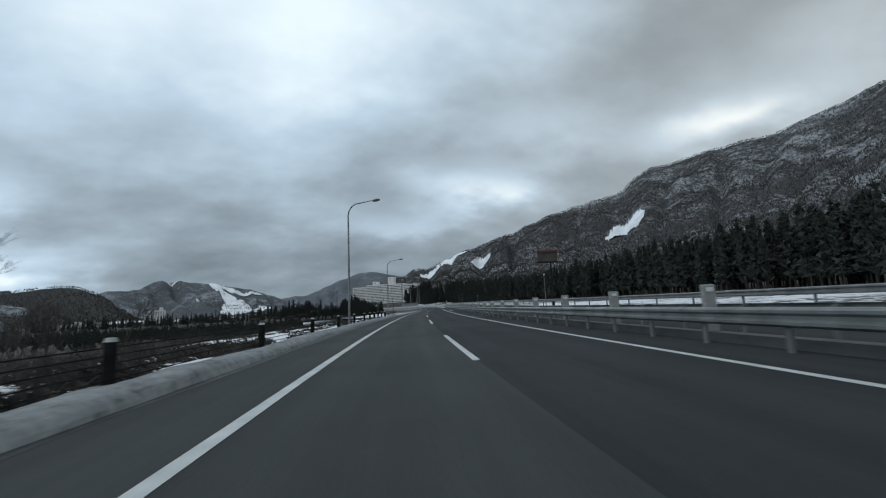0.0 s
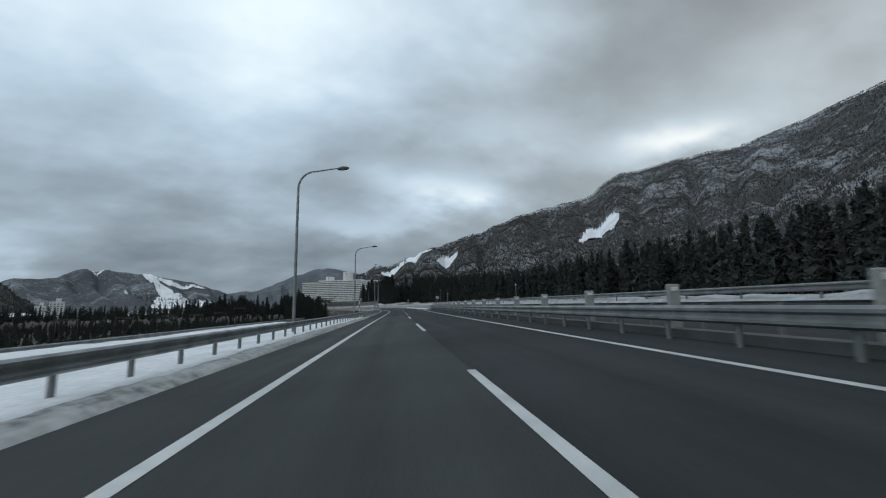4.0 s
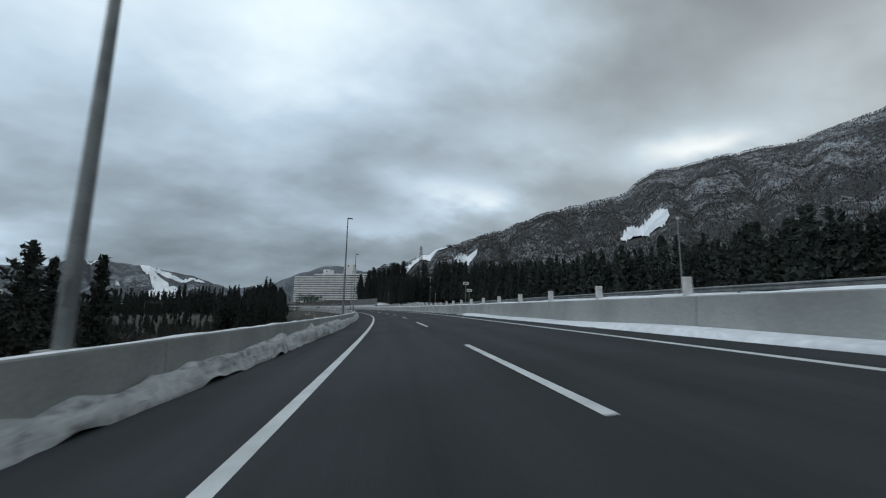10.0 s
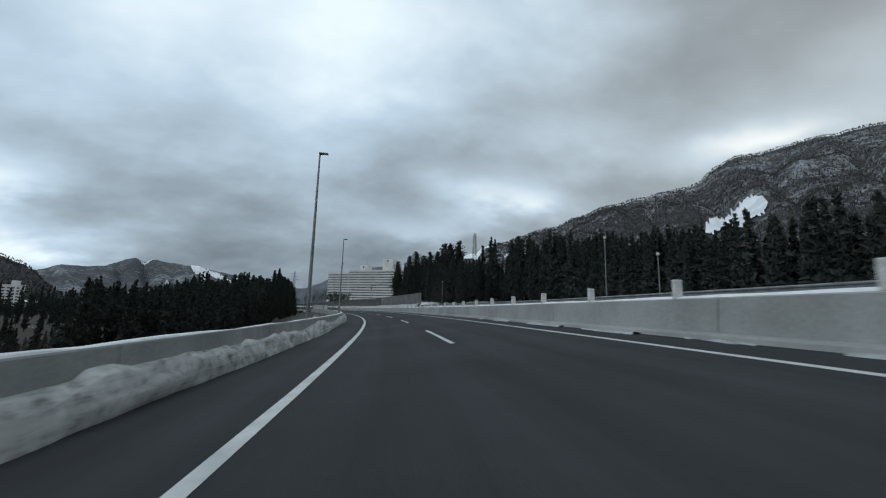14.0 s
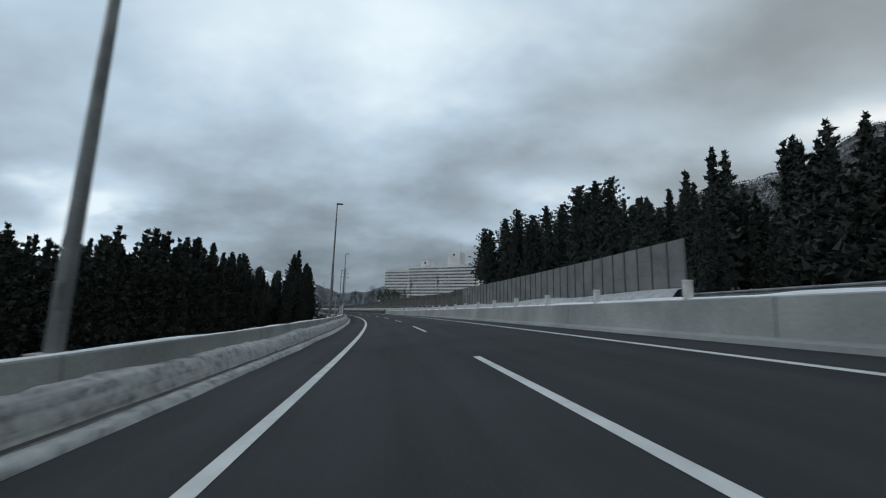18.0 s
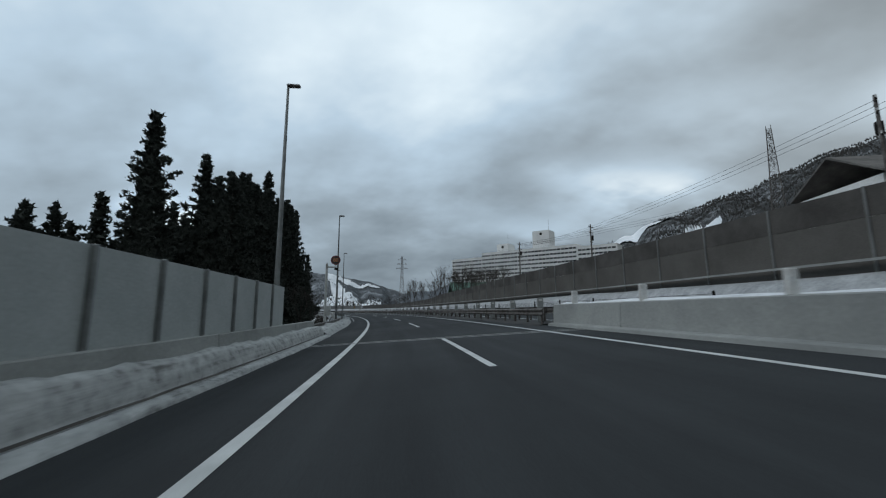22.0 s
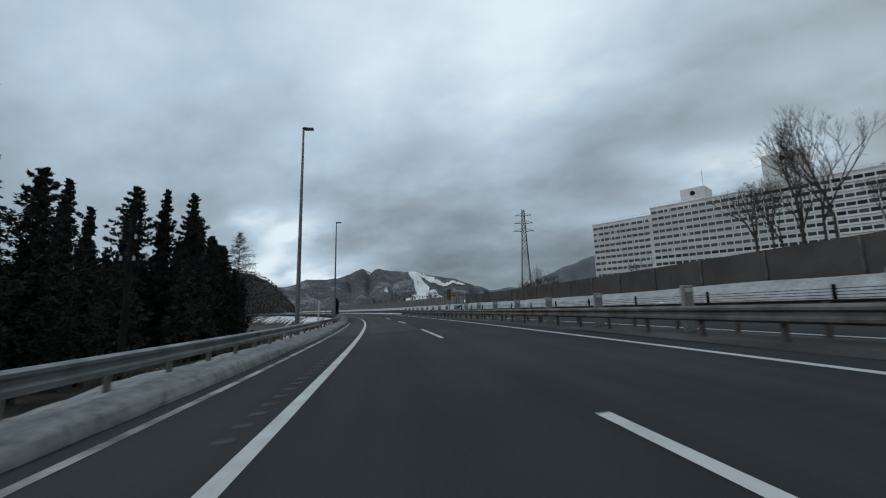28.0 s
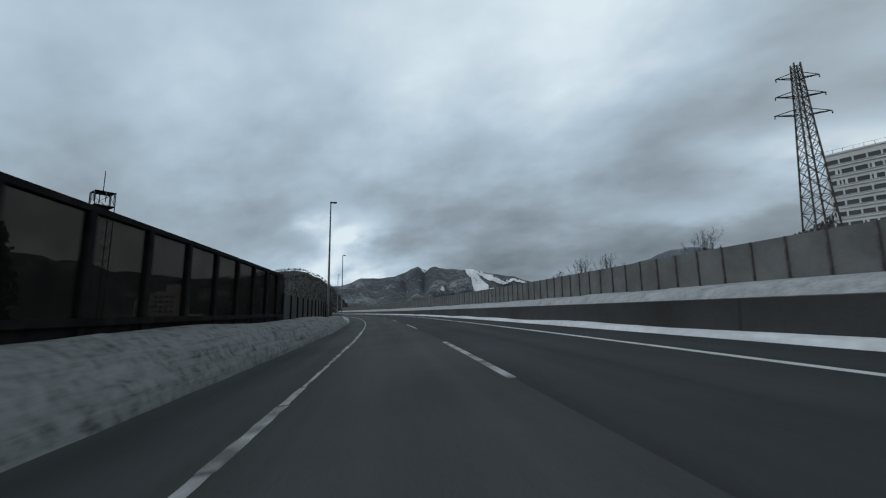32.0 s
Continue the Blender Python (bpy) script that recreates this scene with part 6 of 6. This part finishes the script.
def pylon(x, y, z, tall, turn, label, arms=3):
    ob = thing("power_pylon", label, "pylon", m=pose(x, y, z, 0, 0, turn))
    b, t, waist = tall * 0.055, tall * 0.012, tall * 0.72

    def half(h):
        return b + (tall * 0.022 - b) * h / waist if h < waist else tall * 0.022 + (t - tall * 0.022) * (h - waist) / (tall - waist)
    for sx in (-1, 1):
        for sy in (-1, 1):
            foot = tuple((sx * half(h), sy * half(h), h) for h in (0, waist, tall))
            leg = part("leg", rod_mesh("leg", foot[0], foot[1], 0.13, M_RUST, n=4), ob)
            part("leg_top", rod_mesh("leg_top", foot[1], foot[2], 0.12, M_RUST, n=4), leg)
    bm = bmesh.new()
    levels = [0]
    while levels[-1] < tall * 0.97:
        levels.append(levels[-1] + max(1.0, half(levels[-1]) * 1.7))
    for h0, h1 in zip(levels, levels[1:]):
        h1 = min(h1, tall)
        a, c = half(h0), half(h1)
        for p, q in (((-a, -a), (c, -c)), ((a, -a), (-c, -c)), ((-a, a), (c, c)), ((a, a), (-c, c)), ((-a, -a), (-c, c)), ((-a, a), (-c, -c)), ((a, -a), (c, c)), ((a, a), (c, -c))):
            rod(bm, (*p, h0), (*q, h1), 0.06, n=3)
        for p, q in (((-c, -c), (c, -c)), ((c, -c), (c, c)), ((c, c), (-c, c)), ((-c, c), (-c, -c))):
            rod(bm, (*p, h1), (*q, h1), 0.06, n=3)
    part("bracing", from_bm("bracing", bm, M_RUST), ob, "criss-cross lattice bracing")
    for k in range(arms):
        h = tall * (0.76 + 0.085 * k)
        ln = tall * (0.105 - 0.012 * k)
        for sgn in (-1, 1):
            bm = bmesh.new()
            rod(bm, (sgn * half(h), 0.3, h), (sgn * ln, 0, h + 0.3), 0.09, n=4)
            rod(bm, (sgn * half(h), -0.3, h), (sgn * ln, 0, h + 0.3), 0.09, n=4)
            rod(bm, (sgn * half(h), 0, h + tall * 0.03), (sgn * ln, 0, h + 0.3), 0.07, n=4)
            a = part("arm", from_bm("arm", bm, M_RUST), ob)
            part("insulator", rod_mesh("insulator", (sgn * ln, 0, h + 0.3), (sgn * ln, 0, h - 0.25), 0.07, M_DARK, n=6), a)


pylon(-119.5, 767, 3.0, 37.0, 20, "steel lattice pylon beside the motorway")
pylon(66, 670, 10, 62, 60, "distant steel lattice pylon on the hill")


def power_pole(x, y, z, tall, turn, label, mat=M_RUST, arms=((0.5, 1.8), (1.5, 1.5), (3.2, 1.0)), drum=True):
    ob = thing("utility_pole", label, "utility pole", "wooden poles above the wall", m=pose(x, y, z, 0, 0, turn))
    part("pole", rod_mesh("pole", (0, 0, -1), (0, 0, tall), 0.17, mat, 0.11), ob)
    for h, w in ((tall - d, w) for d, w in arms):
        a = part("crossarm", box_mesh("crossarm", (w, 0.1, 0.12), M_DARK, (0.15, 0, h), 0.01), ob)
        for k in (-0.45, 0, 0.45):
            part("insulator", rod_mesh("insulator", (0.15 + k * w, 0, h + 0.06), (0.15 + k * w, 0, h + 0.28), 0.05, M_WHITE, n=6), a)
    if drum:
        part("transformer", rod_mesh("transformer", (0.5, 0, tall - 2.9), (0.5, 0, tall - 2.0), 0.26, M_DARK, n=10), ob, "dark transformer drum")


poles = []
for x, y, top in ((2.8, 530.9, 17.1), (-13.2, 571.0, 16.5), (-26.6, 584.8, 16.1)):
    z = float(terrain([x], [y])[0])
    power_pole(x, y, z, top - z, 60, "weathered utility pole with crossarms and transformer")
    poles.append((x, y, top - 0.4))


_x, _y = side(653.0, -10.2)
_z = float(terrain([_x], [_y])[0])
power_pole(_x, _y, _z, 5.9 - _z, 28, "dark utility pole with crossarms beside the cedars", M_DARK, ((1.2, 1.5), (2.2, 1.3)), False)


def wire(a, b, sag, label):
    a, b = np.array(a), np.array(b)
    pts = [a + (b - a) * t - np.array([0, 0, sag * 4 * t * (1 - t)]) for t in np.linspace(0, 1, 13)]
    d = (b - a) / np.linalg.norm(b - a)
    u = np.cross(d, (0, 0, 1.0))
    w = np.cross(u, d)
    ring = [0.018 * (math.cos(k * 2.094) * u + math.sin(k * 2.094) * w) for k in range(3)]
    verts = [q + o for q in pts for o in ring]
    faces = [(i * 3 + k, i * 3 + (k + 1) % 3, i * 3 + 3 + (k + 1) % 3, i * 3 + 3 + k) for i in range(12) for k in range(3)]
    tagged(new("power_line", mesh("power_line", verts, faces, M_DARK)), label, "power line")


for k in range(3):
    for a, b in zip(poles, poles[1:]):
        wire((a[0] + k * 0.6, a[1], a[2] - 0.2 * k), (b[0] + k * 0.6, b[1], b[2] - 0.2 * k), 0.5, "thin black power line between poles")
    wire((poles[2][0] + k * 0.6, poles[2][1], poles[2][2] - 0.3 * k), (110, 560 + 6 * k, 46), 4.0, "thin black power line up the hillside")


def radio_mast(x, y, z, tall):
    ob = thing("radio_mast", "lattice radio mast with panel antennas", "radio mast", m=pose(x, y, z))
    bm = bmesh.new()
    h = tall * 0.045
    for k in range(12):
        a, b = tall * 0.92 * k / 12, tall * 0.92 * (k + 1) / 12
        for p, q in (((-h, -h), (h, -h)), ((h, -h), (h, h)), ((h, h), (-h, h)), ((-h, h), (-h, -h))):
            rod(bm, (*p, a), (*p, b), 0.09, n=4)
            rod(bm, (*p, a), (*q, b), 0.05, n=3)
            rod(bm, (*p, b), (*q, b), 0.05, n=3)
    part("lattice", from_bm("lattice", bm, M_DARK), ob)
    part("spire", rod_mesh("spire", (0, 0, tall * 0.92), (0, 0, tall * 1.05), 0.08, M_DARK), ob)
    for lv in (0.84, 0.92):
        bm = bmesh.new()
        box(bm, (3.6, 3.6, 0.12), (0, 0, tall * lv))
        part("platform", from_bm("platform", bm, M_DARK), ob)
    for k in range(6):
        a = k * math.pi / 3
        part("antenna", box_mesh("antenna", (0.3, 0.15, 2.4), M_STEEL, (2.0 * math.cos(a), 2.0 * math.sin(a), tall * 0.89), 0.03), ob)


zt = float(terrain([-243.0], [715.0])[0])
radio_mast(-243.0, 715.0, zt, 31.0 - zt)

# ---- overhead line portals of the valley railway ----


def portal(x, y, turn):
    z = float(terrain([x], [y])[0])
    ob = thing("line_portal", "grey steel portal carrying railway overhead wires", "gantry", "railway portals", m=pose(x, y, z, 0, 0, turn))
    for sx in (-4.2, 4.2):
        part("mast", rod_mesh("mast", (sx, 0, -0.5), (sx, 0, 8.2), 0.15, M_RUST, 0.12, 8), ob)
    bm = bmesh.new()
    for h in (7.0, 7.7):
        rod(bm, (-4.2, 0, h), (4.2, 0, h), 0.07, n=5)
    for k in range(8):
        rod(bm, (-4.2 + 1.05 * k, 0, 7.0 if k % 2 else 7.7), (-3.15 + 1.05 * k, 0, 7.7 if k % 2 else 7.0), 0.05, n=4)
    part("beam", from_bm("beam", bm, M_RUST), ob)
    for sx in (-2.0, 2.0):
        part("insulator", rod_mesh("insulator", (sx, 0, 7.0), (sx, 0, 6.1), 0.07, M_DARK, n=6), ob)


RAIL_A, RAIL_B = np.array([-118.0, 250.0]), np.array([-95.0, 452.0])
_turn = math.degrees(math.atan2(-(RAIL_B - RAIL_A)[0], (RAIL_B - RAIL_A)[1]))
for k in range(7):
    q = RAIL_A + (RAIL_B - RAIL_A) * k / 6
    portal(q[0], q[1], _turn)

# ---- bare trees and scrub ----
bare_models = []
for i in range(4):
    ob = thing("bare_tree", "leafless winter tree with fine branching twigs", "tree", "leafless trees beside the motorway")
    part("crown", soup("crown", bare_tree(40 + i, 9.0, 7, 0.33), M_TWIG), ob)
    bare_models.append(ob)
bare_spots = []
for s in np.arange(583, 625, 3.0):
    for r in (25, 30, 35):
        if rng.random() < 0.85:
            bare_spots.append((*side(s + rng.uniform(-2, 2), r + rng.uniform(-2, 2)), rng.uniform(0.8, 1.1) * float(np.interp(s, [583, 597, 612], [0.7, 0.85, 1.05]))))
for s, r, f in ((640, 27, 0.7), (644, 28, 0.85), (648, 30, 0.8), (651, 26, 0.95), (653, 28, 1.1), (655, 29, 1.1), (656.5, 27, 0.9), (658, 31, 0.85), (652, 25, 0.6), (654.5, 26, 0.6), (650, 28, 0.6)):
    bare_spots.append((*side(s, r), f))
for s, r, f in ((20, -11, 0.4), (14, -12.5, 0.62), (16, -16, 0.7), (9, -9, 0.35), (11, -13, 0.4), (13, -8.5, 0.3), (16, -11, 0.32), (18, -14, 0.36), (22, -17, 0.36), (25, -20, 0.4), (12, -17, 0.42), (20, -20, 0.4), (28, -24, 0.42), (7.5, -7.5, 0.3), (507, 32, 1.3), (512, 36, 0.8),
                (513, -22, 1.3), (552, -8, 0.7), (563, -8, 0.6), (690, 26, 0.5), (700, 30, 0.8)):
    bare_spots.append((*side(s, r), f))
for _ in range(60):
    s, r = rng.uniform(700, 900), rng.uniform(28, 70)
    bare_spots.append((*side(s, r), rng.uniform(0.5, 0.9)))
settle(bare_models, bare_spots)


def larch(x, y, top):
    ob = thing("larch_tree", "tall leafless larch with level fine branches", "tree", m=pose(x, y, float(terrain([x], [y])[0])))
    tall = top - float(terrain([x], [y])[0])
    r5 = np.random.default_rng(91)
    part("trunk", soup("trunk", cone_tris((0, 0, -0.5), (0, 0, tall), 0.24, 0.02, 7), M_BARK), ob)
    out = []
    for k in range(170):
        z = tall * (0.2 + 0.78 * k / 170)
        ln = (tall - z) * 0.45 * r5.uniform(0.6, 1.1) + 0.4
        a = r5.uniform(0, 6.28)
        d = np.array([np.cos(a), np.sin(a), 0.12])
        q = np.array([0, 0, z]) + d * ln
        out.append(cone_tris((0, 0, z), q, 0.075, 0.02, 3))
        for _ in range(13):
            t = r5.uniform(0.3, 1)
            c = np.array([0, 0, z]) + d * ln * t
            out.append(cone_tris(c, c + r5.normal(size=3) * (0.3 + 0.3 * ln * (1.15 - t)) + (0, 0, 0.1), 0.03, 0.014, 3))
    part("crown", soup("crown", np.concatenate(out), M_TWIG), ob, "fine bare branches")


larch(-167.0, 678.5, 21.2)


def tangle(seed):
    """One leaning shoot of a thicket."""
    r6 = np.random.default_rng(seed)
    t = bare_tree(seed, 2.8, 3, 0.6)
    a, lean = r6.uniform(0, 6.28), r6.uniform(0.2, 1.0)
    t[..., 0] += t[..., 2] * lean * np.cos(a) + r6.normal() * 0.5
    t[..., 1] += t[..., 2] * lean * np.sin(a) + r6.normal() * 0.5
    return t


def scrub(name, label, spots, tall):
    """Low leafless brush joined into one piece."""
    models = [np.concatenate([tangle(70 + 9 * i + k) for k in range(5)]) for i in range(5)]
    zz = terrain([p[0] for p in spots], [p[1] for p in spots])
    tr = []
    for i, (x, y, f) in enumerate(spots):
        a = rng.uniform(0, 6.28)
        R = np.array([[np.cos(a), -np.sin(a), 0], [np.sin(a), np.cos(a), 0], [0, 0, 1]]) * f * tall
        tr.append(models[i % 5] @ R.T + np.array([x, y, zz[i]]))
    tagged(new(name, soup(name, np.concatenate(tr), M_TWIG)), label, "scrub", kind="stuff")


spots = []
for _ in range(230):
    s = rng.uniform(-5, 34)
    r = -float(np.interp(s, [-5, 8, 14, 20, 46], [5.5, 6.0, 12, 22, 26])) - 26 * rng.random() ** 1.3
    spots.append((*side(s, r), rng.uniform(0.4, 1.15)))
for _ in range(200):
    s, r = rng.uniform(46, 150), -25 - 20 * rng.random()
    if noise.noise((s * 0.09, r * 0.14, 4)) > 0.05:
        spots.append((*side(s, r), rng.uniform(0.15, 0.4)))
for _ in range(420):
    s, r = rng.uniform(0, 190), -46 - 40 * rng.random()
    spots.append((*side(s, r), rng.uniform(0.8, 1.9)))
for _ in range(160):
    s, r = rng.uniform(520, 720), rng.uniform(-9, -6.5)
    spots.append((*side(s, r), rng.uniform(0.4, 0.9)))
for _ in range(560):
    s, r = rng.uniform(168, 430), -13 - 50 * rng.random()
    spots.append((*side(s, r), rng.uniform(0.9, 2.6)))
scrub("scrub", "brown leafless brush sticking out of snow", spots, 0.9)


def brush_clump(seed):
    """A flattened shrub of thin shoots, pressed down the slope by snow."""
    r7 = np.random.default_rng(seed)
    n = 46
    foot = np.stack([r7.normal(0, 0.34, n), r7.normal(0, 0.13, n), np.full(n, -0.05)], 1)
    way = np.stack([r7.normal(-0.35, 0.35, n), r7.normal(0, 0.22, n), r7.uniform(0.1, 0.55, n)], 1)
    way *= r7.uniform(0.5, 1.3, (n, 1))
    wide = np.cross(way, r7.normal(size=(n, 3)))
    wide *= r7.uniform(0.025, 0.06, (n, 1)) / np.linalg.norm(wide, axis=1)[:, None]
    return np.stack([foot - wide, foot + wide, foot + way], 1)


def slope_brush():
    r7 = np.random.default_rng(15)
    models = [brush_clump(900 + i) for i in range(7)]
    slope_r, slope_z = [-24, -19, -14, -9, -6, -4.2, -3.4], [-2.8, -1.3, -0.5, -0.2, -0.1, 0.0, 0.05]
    tr = []
    for i in range(3400):
        s = r7.uniform(2, 86)
        if s < 22 and i % 2:
            continue
        r = -4.4 - 20 * r7.random()
        dense = float(np.interp(s, [2, 20, 30, 40, 60, 76, 86], [0.4, 0.2, -0.3, -0.18, -0.12, -0.12, -0.24]))
        if noise.noise((s * 0.13, r * 0.3, 7)) + r7.uniform(-0.25, 0.25) > dense - 0.06 * (r < -19) and s > 22:
            continue
        f = r7.uniform(0.3, 0.75) * float(np.interp(s, [2, 18, 28], [2.0, 1.8, 1.0]))
        a = heading(s) + r7.normal(0, 0.35) + (1.2 if i % 3 else 0)
        R = np.array([[np.cos(a), -np.sin(a), 0], [np.sin(a), np.cos(a), 0], [0, 0, 1]]) * f
        tr.append(models[i % 7] @ R.T + road(s, r, float(np.interp(r, slope_r, slope_z)) + 0.02))
    tagged(new("brush", soup("brush", np.concatenate(tr), M_TWIG)), "dark flattened brush poking through the snow slope", "scrub", kind="stuff")


slope_brush()


def mountain_woods(hill, name, label, count, seed, a0, a1, ridge, lo, hi, low=0.08, high=0.98, keep_clear=True):
    """Tiny trees over a mountainside and along its ridge."""
    r3 = np.random.default_rng(seed)
    out = []
    for i in range(count):
        az = r3.uniform(a0, a1)
        v = r3.uniform(0.98, 1.0) if i < ridge else r3.uniform(low, high)
        if keep_clear and any(own is hill and cs[0, 0] - 0.1 < az < cs[-1, 0] + 0.1 and np.interp(az, cs[:, 0], cs[:, 1]) - 0.035 < v < np.interp(az, cs[:, 0], cs[:, 2]) + 0.02 for own, cs in RUNS):
            continue
        p = np.array(hill.at(az, v))
        h = r3.uniform(lo, hi)
        w = h * r3.uniform(0.10, 0.24)
        a = r3.uniform(0, 6.28, 3)
        t = np.array([[np.cos(k), np.sin(k), 0] for k in (a[0], a[0] + 2.1, a[0] + 4.2)]) * w
        mid, top = p + (0, 0, h * 0.35), p + np.array([r3.normal() * 0.4, r3.normal() * 0.4, h])
        ring = mid + t
        for k in range(3):
            out.append((ring[k], ring[(k + 1) % 3], top))
    tagged(new(name, soup(name, np.array(out), M_TWIG2)), label, "woods", kind="stuff")


M_TWIG2 = leaf_material("distant_winter_trees", (0.02, 0.02, 0.02), (0.085, 0.082, 0.078))
mountain_woods(RIGHT, "mountain_trees", "bare and evergreen trees over the mountainside", 42000, 3, -68, 3, 2600, 4, 9)
mountain_woods(HILL, "hill_trees", "dark trees over the low hill", 6000, 12, 45.5, 75, 500, 4, 9)
mountain_woods(LEFT, "mountain_trees", "dark trees scattered over the lower snowfield", 420, 6, 22, 33, 0, 5, 10, 0.24, 0.5, False)
